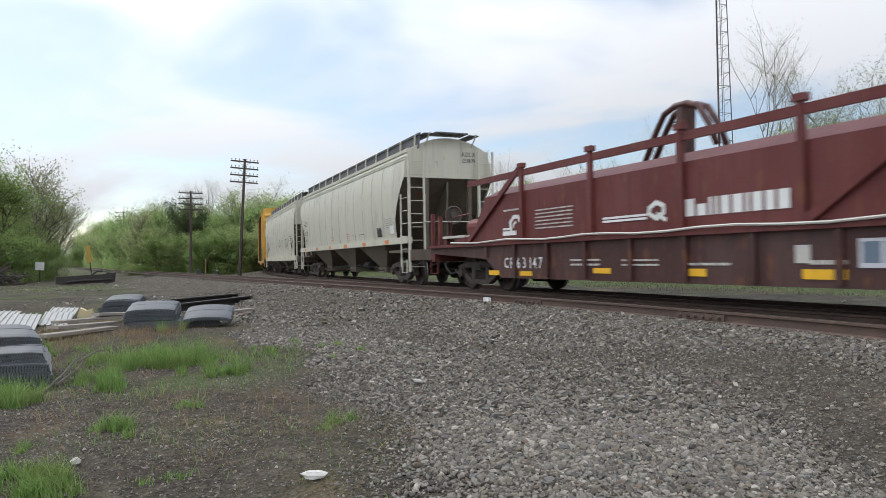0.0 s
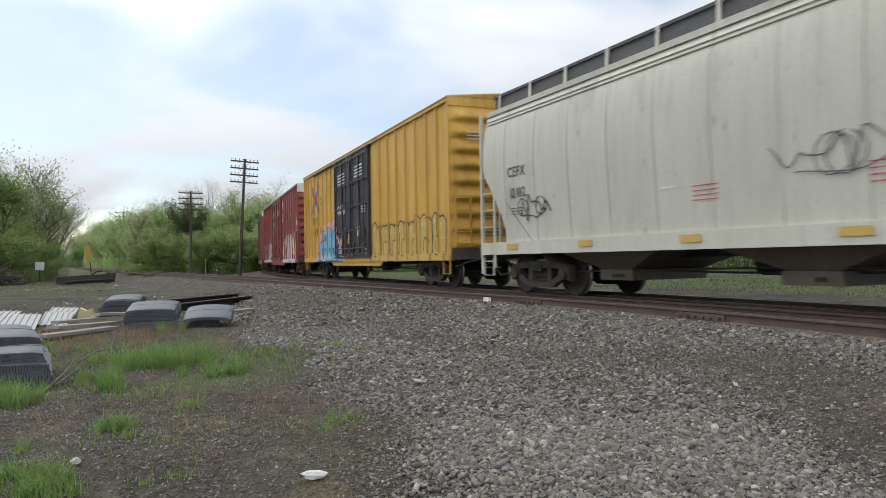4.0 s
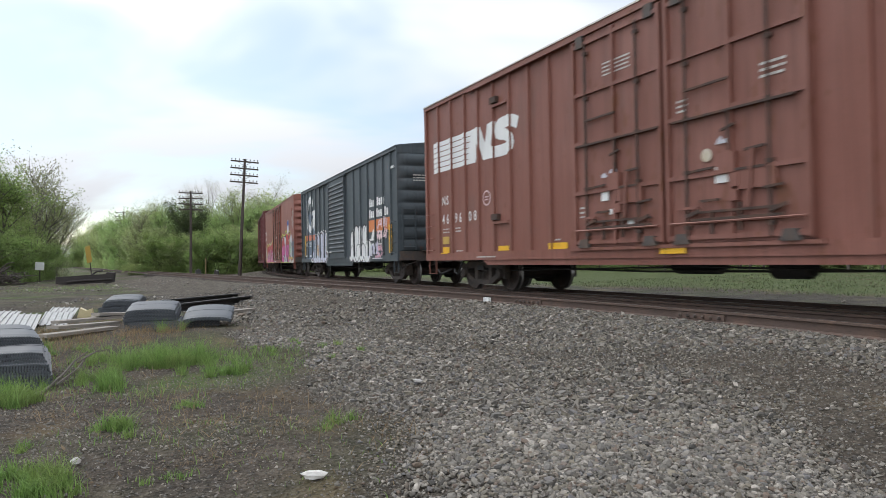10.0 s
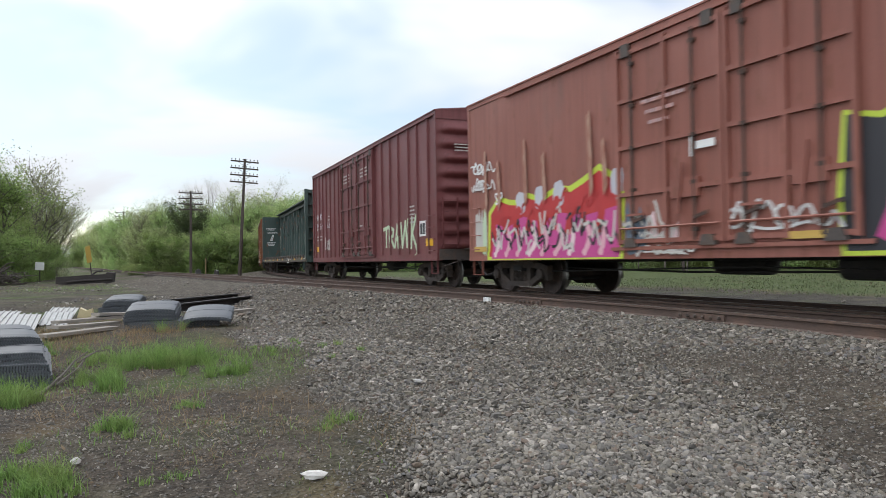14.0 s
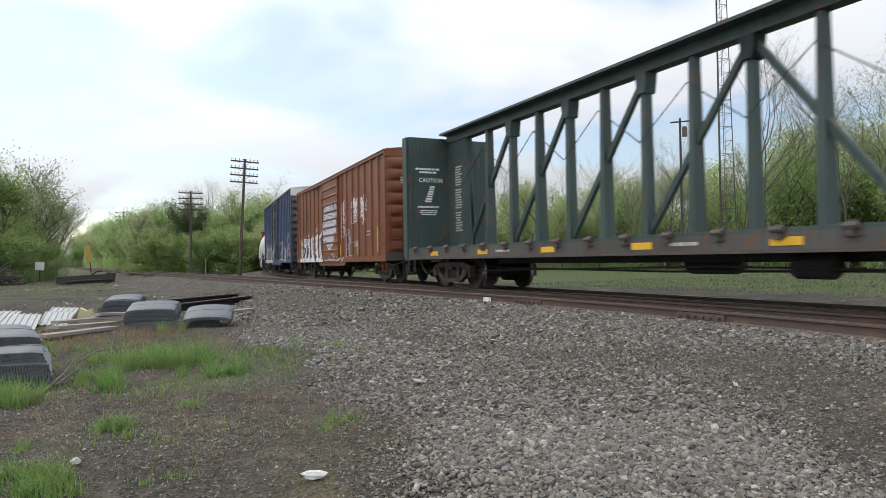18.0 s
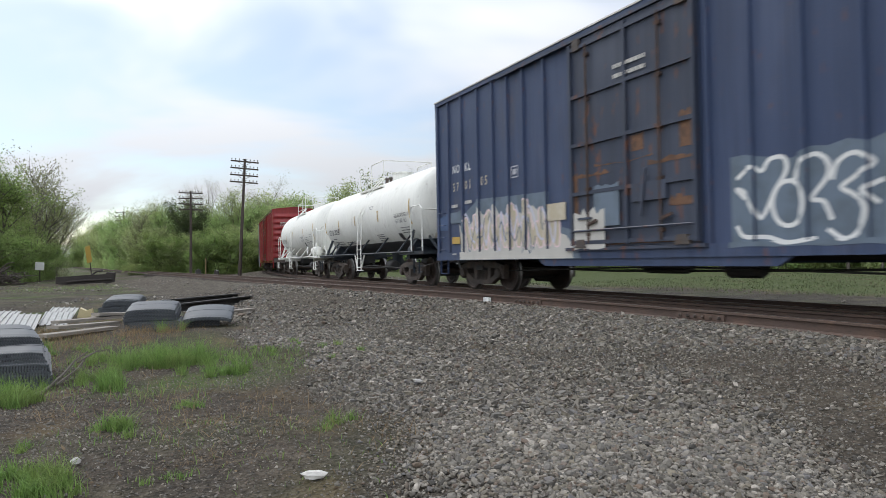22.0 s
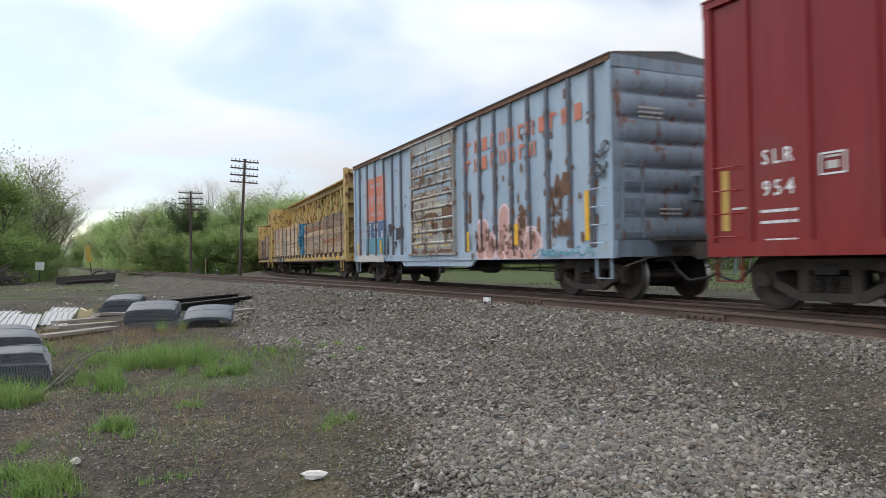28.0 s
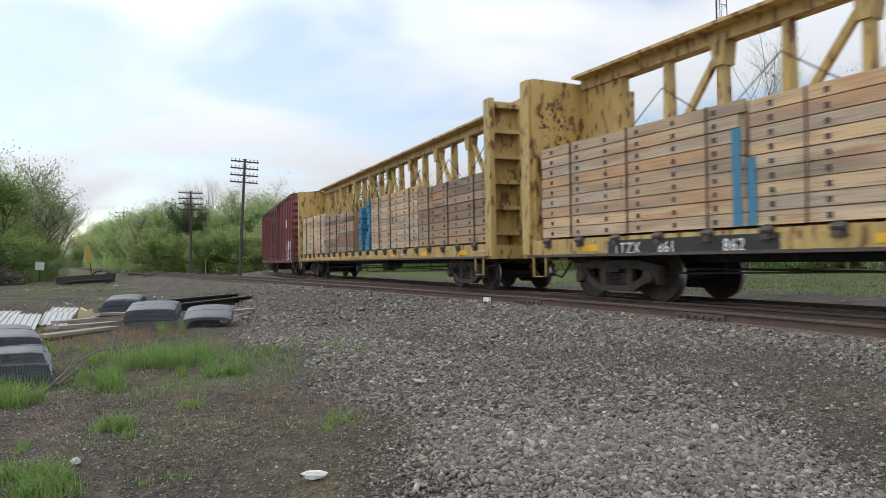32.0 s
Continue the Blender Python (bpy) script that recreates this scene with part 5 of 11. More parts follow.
def car_maroon_box():
    car, f = boxcar("boxcar", "maroon ribbed boxcar with pink and white graffiti", 84.19, 18.84, 5.08, C_AOK,
                    [-8.75, -8.2, -7.5, -6.8, -6.0, -5.17, -4.37, -3.48, 3.32, 4.17, 5.06, 5.96, 6.89, 7.78, 8.62], door=[(-2.56, -0.25), (-0.21, 2.29)],
                    tc=7.05, end_band=C_ROOF, roof_mat=C_ROOF, ribs=9, belly=[(-3.5, 3.5, 0.62)])
    f.lay("lettering", word("AOK", -8.75, 2.92, 0.30, places=(-8.5, -8.1, -7.45)), MAT["white"])
    f.lay("lettering", word("354599", -8.7, 2.45, 0.30, places=(-8.45, -8.12, -7.45, -7.1, -6.55, -6.25)), MAT["white"])
    body = [(-8.85, 0.79), (-8.72, 1.30), (-8.85, 2.15), (-8.0, 2.18), (-7.52, 2.2), (-7.37, 2.40), (-7.2, 2.2), (-6.05, 2.24), (-5.5, 2.27), (-4.87, 2.3), (-4.45, 2.42), (-4.1, 2.15), (-3.6, 2.12), (-3.45, 1.5), (-3.35, 0.79)]
    f.fields([(offset(body, 0.06), "bare"), (body, "ink"), (offset(body, -0.09), "palepink")], "white and pink angular graffiti letters")
    for w_ in ([(-8.1, 1.55), (-7.72, 2.05), (-7.75, 1.42)], [(-7.9, 0.80), (-7.6, 1.32), (-7.3, 0.80)], [(-7.0, 2.0), (-6.78, 1.15), (-6.6, 1.62)], [(-6.72, 0.80), (-6.5, 1.08), (-6.3, 0.80)], [(-6.15, 2.12), (-5.98, 1.48), (-5.72, 1.78)], [(-5.65, 0.80), (-5.46, 1.25), (-5.2, 0.80)], [(-4.95, 2.2), (-4.72, 1.55), (-4.55, 2.2)], [(-4.45, 0.80), (-4.22, 1.35), (-3.98, 0.80)], [(-8.55, 1.9), (-8.38, 1.3), (-8.3, 1.95)]):
        f.lay("graffiti_gap", poly(w_), MAT["ink"], level=4)
    f.lines([[(-8.5, 2.02), (-8.45, 0.9)], [(-8.0, 2.0), (-7.5, 1.5), (-7.25, 1.95), (-7.0, 1.1)], [(-6.5, 2.1), (-6.9, 1.45), (-6.3, 1.3), (-6.6, 0.9)], [(-5.9, 1.3), (-5.2, 1.35)], [(-5.35, 2.1), (-5.3, 1.5), (-4.9, 1.1)], [(-4.3, 2.1), (-4.4, 1.5), (-3.8, 1.6), (-3.7, 0.9)]], 0.055, "ink", 5)
    for st in ([(-6.6, 1.38), (-6.2, 1.05)], [(-5.5, 1.6), (-5.32, 1.25)], [(-7.3, 1.4), (-7.15, 1.15)], [(-4.2, 1.8), (-4.05, 1.5)]):
        f.lay("graffiti_letter", blob(st, 0.20), MAT["pink"], level=4.6)
    for a in (-7.9, -6.2, -5.32):
        f.lay("graffiti_letter", quad(a, a + 0.11, 1.32, 1.86), MAT["gold"], level=5.5)
    body = [(2.72, 0.79), (2.75, 1.5), (2.60, 1.65), (2.95, 1.85), (3.15, 2.22), (3.5, 2.1), (3.55, 1.78), (3.9, 2.08), (4.2, 2.06), (4.5, 2.24), (5.05, 1.82), (5.15, 2.2), (5.4, 2.36), (5.8, 2.12), (6.0, 1.85), (6.25, 2.0), (6.65, 2.22), (7.1, 1.78), (7.5, 2.12), (7.9, 1.88), (8.05, 1.3), (8.2, 0.79)]
    f.fields([([(2.95, 0.785), (2.35, 1.55), (2.45, 1.62), (2.72, 1.40), (2.88, 1.98), (3.15, 2.34), (3.6, 2.2), (3.85, 2.34), (4.2, 2.24), (4.4, 2.48), (4.75, 2.42), (5.2, 2.42), (5.4, 2.5), (5.85, 2.24), (6.2, 2.48), (6.7, 2.38), (7.2, 2.02), (7.6, 2.32), (8.1, 2.05), (8.32, 1.3), (8.42, 0.785)], "mint"), (offset(body, 0.05), "plum"), (body, "palepink"),
              ([(2.74, 0.80), (2.76, 1.2), (3.5, 1.05), (4.0, 1.25), (4.8, 1.0), (5.6, 1.15), (6.5, 1.0), (7.4, 1.2), (8.06, 1.05), (8.15, 0.80)], "lilac")], "pale pink graffiti letters with mint edge")
    for w_ in ([(3.55, 1.55), (3.92, 1.6), (3.78, 1.22), (3.5, 1.3)], [(4.1, 1.7), (4.5, 1.95), (4.42, 0.95), (4.12, 0.90)], [(5.45, 1.3), (5.98, 1.32), (5.75, 1.02), (5.5, 1.05)], [(5.8, 0.80), (6.5, 0.80), (6.3, 0.95), (6.0, 0.95)], [(6.85, 1.25), (7.3, 1.2), (7.1, 0.92)], [(3.0, 1.5), (3.2, 1.55), (3.1, 1.2)], [(7.5, 1.7), (7.75, 1.6), (7.6, 1.35)]):
        f.lay("graffiti_gap", poly(w_), C_AOK, level=4)
    f.lines([[(3.15, 2.1), (3.3, 1.4), (3.2, 0.85)], [(4.0, 2.0), (4.05, 1.2)], [(4.9, 1.8), (4.7, 1.3), (4.85, 0.85)], [(5.2, 2.1), (5.3, 1.5), (6.1, 1.45)], [(6.4, 1.9), (6.5, 1.2), (6.9, 0.85)], [(7.2, 1.7), (7.9, 1.4), (7.6, 0.9)]], 0.05, "pink", 4.5)
    f.lines([[(3.35, 2.0), (3.45, 1.6)], [(4.55, 2.1), (4.95, 1.75)], [(5.4, 1.62), (6.0, 1.68)], [(6.2, 1.2), (6.3, 0.9)], [(7.0, 1.65), (7.4, 1.35)]], 0.035, "plum", 5)
    f.tag(9, 8.4, 2.5, 0.9, 1.05, n=5, lines=3)
    f.tag(10, 2.62, 3.25, 0.9, 1.65, n=3, lines=2, thick=0.05)
    f.lay("graffiti_tag", stroke([(6.12, 3.30), (6.10, 3.95), (6.28, 3.98), (6.27, 3.34), (6.12, 3.30)], 0.035) + stroke([(6.42, 3.45), (6.45, 3.98)], 0.04), MAT["coralpink"], "faint pink scrawled marks")
    f.tag(11, -1.93, 2.7, 0.95, 0.95, n=4, lines=2, thick=0.03)
    for x, z, w, h in ((-2.0, 3.9, 0.9, 0.4), (0.5, 3.9, 1.0, 0.4), (6.2, 1.75, 0.5, 0.7), (7.2, 2.0, 0.35, 0.6), (7.85, 2.2, 0.3, 0.3), (-1.9, 1.0, 0.7, 0.09), (1.1, 1.0, 0.9, 0.09), (3.0, 0.84, 1.2, 0.08)):
        f.lay("small_lettering", bars(x, z, w, h, max(1, int(h / 0.11)), int(x * 7)), MAT["white"])
    f.lay("placard", quad(7.25, 7.75, 1.6, 2.0), MAT["white"], "white routing placard")
    f.lay("reflector", quad(7.85, 8.2, 1.15, 1.6) + quad(-3.3, -3.15, 1.4, 1.9), MAT["yellow"], "yellow reflective patch")
    for x in (-1.4, 1.3):
        f.lay("placard", quad(x, x + 0.22, 1.9, 2.2), MAT["white"])


def car_brown_box():
    worn = paint("worn_brown_door_paint", (0.205, 0.084, 0.062), rust=0.5, streak=0.5)
    car, f = boxcar("boxcar", "brown ribbed boxcar with a white striped logo", 63.26, 18.83, 5.12, C_NS,
                    [-8.59, -7.82, -7.05, -6.35, -5.62, -4.88, -4.09, -3.33, 3.19, 4.02, 5.0, 5.65, 6.44, 7.31, 8.03, 8.78], door=[(-2.42, -0.10), (0.0, 2.49)],
                    tc=7.05, end_band=C_ROOF, roof_mat=C_ROOF, ribs=9, belly=[(-6.2, 6.4, 0.66)], door_mat=worn)
    for i in range(6):
        f.lay("logo_stripe", quad(-8.92, -6.80 + 0.05 * i, 3.20 + i * 0.142, 3.32 + i * 0.142), MAT["white"], "white stripe of the logo")
    f.lay("logo_block", poly([(-6.93, 3.20), (-6.50, 3.20), (-6.36, 3.66), (-6.12, 3.20), (-5.72, 3.20), (-5.52, 4.04), (-5.90, 4.04), (-6.02, 3.60), (-6.25, 4.04), (-6.72, 4.04)]), MAT["white"], "bold white slanted logo shape")
    f.lay("logo_block", stroke(eased([(-4.62, 3.86), (-4.85, 3.93), (-5.32, 3.92), (-5.40, 3.74), (-5.0, 3.62), (-4.86, 3.44), (-5.05, 3.32), (-5.68, 3.32)], 3), 0.27), MAT["white"], "bold white curved logo shape")
    f.lay("lettering", word("NS", -8.43, 2.28, 0.24, places=(-8.43, -8.17)), MAT["white"])
    f.lay("lettering", word("469608", -8.3, 1.77, 0.25, places=(-8.43, -8.17, -7.68, -7.44, -6.91, -6.65)), MAT["white"])
    ring = np.linspace(0, 2 * math.pi, 19)
    f.lay("emblem_ring", stroke([(-5.98 + 0.17 * math.cos(k), 2.27 + 0.17 * math.sin(k)) for k in ring], 0.03), MAT["palepink"], "thin pale round emblem")
    f.lay("emblem_ring", bars(-6.07, 2.20, 0.18, 0.13, 2, 5, 0.4), MAT["palepink"])
    for x, z, w, h in ((-8.40, 1.50, 0.36, 0.16), (-7.66, 1.50, 0.32, 0.16), (-1.55, 4.06, 0.72, 0.28), (0.22, 3.02, 0.22, 0.24), (-2.28, 1.52, 0.14, 0.26), (1.75, 3.2, 0.4, 0.26), (5.9, 2.1, 0.35, 0.7), (7.5, 2.15, 0.35, 0.7),
                       (-7.6, 0.99, 0.35, 0.07), (-6.4, 0.82, 0.9, 0.07), (-3.2, 1.13, 0.2, 0.08), (-0.5, 1.02, 0.3, 0.07), (5.2, 0.86, 0.6, 0.08), (6.9, 1.0, 0.45, 0.09), (5.9, 1.6, 0.3, 0.16)):
        f.lay("small_lettering", bars(x, z, w, h, max(1, int(h / 0.07)), int(x * 9), 0.42), MAT["offwhite"])
    f.lay("placard", quad(7.45, 8.0, 1.62, 2.02), MAT["white"], "white routing placard")
    f.lay("placard", quad(7.52, 7.72, 1.68, 1.96) + quad(7.76, 7.93, 1.68, 1.96), MAT["ink"])
    for a, b, c, d_ in ((-1.64, -1.44, 1.82, 2.04), (-0.95, -0.80, 1.30, 1.46), (0.95, 1.20, 1.86, 2.10), (-1.42, -1.28, 1.56, 1.66), (1.18, 1.30, 1.58, 1.68)):
        f.lay("placard", quad(a, b, c, d_), MAT["white"], "white paper placard on the door")
    f.lay("wheel_mark", fan([(0.80 + 0.10 * math.cos(k), 2.30 + 0.10 * math.sin(k)) for k in ring[:-1]]), MAT["sand"], "round buff mark on the door")
    f.lay("scuff", ragged(71, -1.62, -1.20, 2.24, 2.34, 5, 0.06), MAT["silver"], "pale scuffed paint on the door")
    f.lay("scuff", ragged(72, 0.98, 1.20, 2.42, 2.52, 5, 0.06), MAT["silver"], "pale scuffed paint on the door")
    f.lay("reflector", quad(-8.38, -8.0, 0.96, 1.14) + quad(-5.45, -4.98, 0.99, 1.10) + quad(-3.35, -2.78, 0.98, 1.11) + quad(-0.2, 0.35, 0.84, 0.96) + quad(5.1, 5.55, 0.99, 1.12) + quad(7.5, 8.0, 0.99, 1.28), MAT["yellow"], "yellow reflective patch")
    f.lay("reflector", quad(-8.38, -8.0, 1.22, 1.42) + quad(7.5, 8.0, 1.33, 1.5), MAT["gold"])
    for x, z in ((-5.5, 4.52), (-5.5, 1.78)):
        part("side_bracket", Shape().box(x - 0.14, x + 0.14, -1.60, -1.50, z - 0.07, z + 0.07), MAT["gear"], car, "small dark bracket on the side")
        part("side_bracket", Shape().box(x - 0.10, x + 0.56, -1.56, -1.50, z - 0.16, z - 0.10), C_NS, car)
    # latch gear of the two plug doors
    for o in (0.0, 2.45):
        for x, z, w, h in ((-1.26, 2.14, 0.30, 0.30), (-1.16, 1.66, 0.16, 0.16), (-1.12, 1.88, 0.14, 0.20)):
            part("latch_plate", Shape().box(o + x - w / 2, o + x + w / 2, -1.645, -1.57, z - h / 2, z + h / 2), worn, car)
        for x0, z0, x1, z1 in ((-1.95, 2.08, -1.50, 2.10), (-1.12, 2.02, -0.62, 2.02), (-1.35, 2.62, -1.10, 2.68), (-1.22, 2.32, -1.22, 2.90), (-1.95, 1.45, -0.35, 1.45), (-1.95, 1.34, -0.35, 1.34), (-1.55, 1.45, -1.55, 1.12), (-1.05, 1.55, -1.05, 1.15), (-2.30, 2.9, -0.15, 2.9), (-2.05, 3.35, -1.2, 3.36), (-0.95, 2.28, -0.62, 2.30), (-1.75, 1.62, -1.4, 1.62), (-0.65, 1.72, -0.35, 1.74)):
            part("latch_rod", Shape().bar((o + x0, -1.625, z0), (o + x1, -1.625, z1), 0.035, 0.035), MAT["gear"], car)
    part("load_strap", Shape().rod([(9.3, -0.6, 0.75), (10.2, -0.5, 0.62), (11.3, -0.5, 0.66)], 0.035, 6), MAT["blue"], car, "blue ratchet strap")


def car_slate_box():
    car, f = boxcar("boxcar", "slate-green boxcar with orange band and silver graffiti", 43.66, 15.7, 4.47, C_MEC,
                    [-7.1, -6.29, -5.35, -4.44, -3.56, -2.64, 2.49, 3.45, 4.41, 5.32, 6.25, 7.1], door=[(-1.57, 1.26)], door_style="louvre", tc=6.3, ribs=8, style="sharp", belly=[(-2.4, 2.4, 0.62)])
    f.lay("painted_band", quad(-6.88, -4.6, 1.86, 2.15) + quad(4.5, 7.05, 1.84, 2.26), MAT["orange"], "faded orange band")
    f.lay("rubbed_patch", quad(-6.55, -4.62, 0.95, 3.2), MAT["buff"], "rubbed blue-grey patch")
    ring = [(-5.76 + (0.66 + 0.04 * math.sin(a)) * math.cos(a), 3.18 + 0.74 * math.sin(a)) for a in np.linspace(0.75, 5.75, 28)]
    f.lay("emblem_ring", stroke(ring, 0.34), MAT["white"], "large worn white round emblem")
    f.lay("emblem_arrow", [((-4.62, 3.38), (-5.31, 3.30), (-5.65, 3.06)), ((-4.62, 3.38), (-5.65, 3.06), (-5.1, 3.12)), ((-4.62, 3.38), (-5.1, 3.12), (-5.3, 2.62)), ((-4.62, 3.38), (-5.3, 2.62), (-4.85, 2.32))], MAT["white"])
    f.lay("painted_band", quad(-6.88, -4.6, 1.87, 2.14), MAT["coral"])
    for z, xs in ((2.74, ((4.6, 5.2), (5.5, 6.3))), (2.34, ((4.58, 5.2), (5.45, 6.2), (6.38, 6.8)))):
        for a, b in xs:
            u = a
            while u < b - 0.1:
                f.lay("emblem_bar", quad(u, u + 0.17, z, z + (0.30 if u == a else 0.24)), MAT["white"], "white bar of a painted company name")
                u += 0.23
    f.lay("lettering", word("MEC", -6.95, 1.56, 0.22, places=(-6.8, -6.55, -6.33)) + word("200", -5.75, 1.56, 0.22, places=(-5.85, -5.66, -5.46)), MAT["white"])
    f.swollen([(-4.6, 2.08, 0.05), (-4.0, 2.12, 0.1), (-3.3, 2.14, 0.0), (-2.68, 2.16, 0.05)], [(-5.15, 1.10, 0.22), (-2.25, 0.98, 0.20), (-3.55, 0.98, 0.32), (-4.42, 1.02, 0.40)], 0.54, 0.76, "haze", "plum", "white", "silver bubble graffiti letters")
    f.swollen([(2.18, 1.98, 0.05), (2.78, 2.16, 0.02), (3.30, 2.16, 0.06), (3.92, 2.14, 0.0), (4.12, 2.10, 0.0)], [(2.22, 1.10, 0.34), (3.05, 1.12, 0.36), (3.68, 1.12, 0.36), (4.42, 1.14, 0.46)], 0.52, 0.76, "white", "ink", None, "white bubble graffiti letters")
    f.lay("graffiti_letter", poly([(4.74, 1.52), (4.80, 1.70), (4.98, 1.92), (5.12, 1.93), (5.16, 1.75), (5.02, 1.58)]), MAT["white"], level=2)
    f.lay("graffiti_letter", poly([(4.98, 1.36), (5.20, 1.42), (5.34, 1.30), (5.34, 1.02), (5.18, 0.98), (5.16, 1.2)]), MAT["white"], level=2)
    f.tag(46, 5.55, 0.92, 0.75, 0.45, "pink", 5, 2, 0.06)
    f.lay("placard", quad(5.58, 6.12, 1.36, 1.72), MAT["offwhite"], "pale framed placard")
    for k in (5.63, 5.88):
        f.lay("placard", quad(k, k + 0.19, 1.42, 1.66), MAT["ink"])
    f.tag(44, 5.6, 1.55, 1.1, 0.8, "palepink", 7, 2, 0.06)
    f.tag(45, 4.6, 0.95, 1.2, 0.6, "lilac", 6, 1, 0.06)
    f.lay("reflector", quad(-6.99, -6.84, 1.07, 1.58) + quad(-6.99, -6.84, 1.60, 2.16) + quad(7.02, 7.2, 1.05, 2.0) + quad(-4.05, -3.9, 1.1, 1.6) + quad(-1.75, -1.6, 1.2, 1.8), MAT["yellow"], "yellow reflective strip")
    for x, z, w, h in ((-6.9, 1.0, 0.4, 0.2), (-5.8, 1.0, 0.4, 0.2), (7.2, 3.75, 0.35, 0.22), (4.7, 1.3, 0.5, 0.35), (5.2, 0.85, 1.2, 0.08), (-1.4, 1.15, 0.5, 0.12)):
        f.lay("small_lettering", bars(x, z, w, h, max(1, int(h / 0.12)), int(x * 9)), MAT["white"])


def car_brick_box():
    car, f = boxcar("boxcar", "faded brick-red smooth-sided boxcar with magenta graffiti", 25.67, 15.63, 4.6, C_UP, [], door=[(-2.25, 0.03), (0.07, 2.01)], tc=6.33, ribs=9, flush=True, sill=0.76)
    edge_ = [(-6.92, 0.77), (-6.85, 1.9), (-6.4, 2.25), (-5.9, 2.12), (-5.5, 2.08), (-5.2, 2.22), (-4.7, 2.08), (-4.3, 2.2), (-4.1, 2.26), (-3.7, 2.2), (-3.3, 2.32), (-2.8, 2.52), (-2.4, 2.3), (-2.1, 1.9), (-2.18, 0.77)]
    f.fields([(edge_, "lime"), (offset(edge_, -0.12), "red"), ([(-6.72, 0.80), (-6.6, 1.62), (-6.0, 1.5), (-5.4, 1.72), (-4.7, 1.55), (-4.0, 1.70), (-3.2, 1.6), (-2.3, 1.72), (-2.28, 0.80)], "magenta")], "red and magenta graffiti letters with lime edge")
    rg = random.Random(51)
    for k in range(9):
        x0 = -6.6 + k * 0.47
        f.lay("graffiti_letter", blob([(x0, 1.35 + 0.1 * (k % 2)), (x0 + rg.uniform(-.1, .15), 1.62 + 0.03 * k), (x0 + 0.12, 1.78 + 0.035 * k)], 0.2), MAT["red"], level=3.5 + 0.3 * (k % 2))
    for k in range(4):
        f.lay("graffiti_letter", fan(letter_poly(rg, (-5.65, -4.9, -4.25, -2.5)[k], 1.75 + 0.05 * k, 0.36, 0.5, True)), MAT["silver"], level=1.8)
    for k in range(9):
        f.lay("graffiti_letter", blob(eased([(-6.55 + 0.47 * k, 0.9), (-6.4 + 0.47 * k + rg.uniform(-.1, .1), 1.2), (-6.5 + 0.47 * k, 1.45)]), 0.13), MAT["pink" if k % 3 else "palepink"], level=3.4)
    f.lines([curl(rg, -6.8 + 0.24 * k, 0.82 + rg.uniform(0, 0.5), 0.6, 0.6, 5) for k in range(18)], 0.055, "ink", 5)
    f.lines([curl(rg, -6.8 + 0.24 * k, 0.82 + rg.uniform(0, 0.5), 0.5, 0.6, 4) for k in range(24)], 0.06, "offwhite", 5.5)
    f.lines([curl(rg, -6.8 + 0.3 * k, 1.3 + rg.uniform(0, 0.3) + 0.02 * k, 0.5, 0.4, 4) for k in range(14)], 0.06, "red", 5.8)
    edge_ = [(1.75, 0.77), (1.70, 1.5), (1.80, 2.55), (2.25, 2.45), (2.67, 2.62), (3.2, 2.5), (3.42, 2.5), (4.05, 2.55), (4.1, 2.75), (4.45, 2.68), (4.77, 2.80), (5.1, 2.55), (5.55, 2.45), (5.6, 2.70), (6.2, 2.62), (6.2, 2.2), (5.72, 2.1), (5.95, 1.8), (5.75, 1.3), (5.9, 0.77)]
    f.fields([(edge_, "lime"), (offset(edge_, -0.08), "ink"), ([(3.42, 2.40), (4.3, 2.30), (4.3, 2.05), (4.1, 2.0), (4.05, 0.95), (3.6, 0.95), (3.75, 1.9), (3.5, 2.0)], "silver"), ([(3.4, 0.80), (3.4, 1.15), (4.7, 1.15), (4.8, 0.80)], "silver"),
              ([(2.35, 1.78), (2.45, 2.1), (2.75, 2.48), (3.1, 2.43), (3.35, 2.1), (3.65, 1.86), (2.9, 1.80)], "red"),
              ([(2.35, 1.76), (3.65, 1.85), (3.95, 1.65), (3.85, 1.35), (3.1, 1.2), (2.95, 1.05), (3.4, 0.92), (3.45, 0.80), (2.6, 0.80), (2.15, 1.0), (2.3, 1.35)], "magenta"),
              ([(4.4, 1.87), (4.4, 2.5), (4.75, 2.62), (5.3, 2.37), (5.5, 2.22), (5.62, 1.87)], "red"),
              ([(4.3, 1.85), (5.65, 1.85), (5.55, 1.55), (5.3, 1.4), (5.55, 0.95), (5.7, 0.80), (5.3, 0.80), (5.05, 1.2), (4.9, 1.25), (4.7, 0.95), (4.25, 1.2)], "magenta"),
              ([(5.65, 2.2), (5.75, 2.52), (6.1, 2.52), (6.0, 2.2)], "red")], "red and magenta graffiti letters with lime edge")
    for w_ in ([(3.18, 1.66), (3.47, 1.6), (3.3, 1.40)], [(4.85, 1.65), (5.12, 1.70), (5.05, 1.48), (4.88, 1.48)], [(2.45, 1.2), (2.9, 1.25), (2.75, 1.05)]):
        f.lay("graffiti_gap", poly(w_), MAT["ink"], level=6)
    f.lines([[(2.5, 2.1), (2.75, 2.38), (3.05, 2.34)], [(2.7, 1.2), (3.3, 1.12)], [(4.5, 2.5), (4.75, 2.56), (4.95, 2.46)], [(5.35, 2.05), (5.52, 2.12)], [(2.45, 1.5), (2.6, 1.7)], [(3.6, 1.5), (3.8, 1.62)]], 0.04, "white", 6.5)
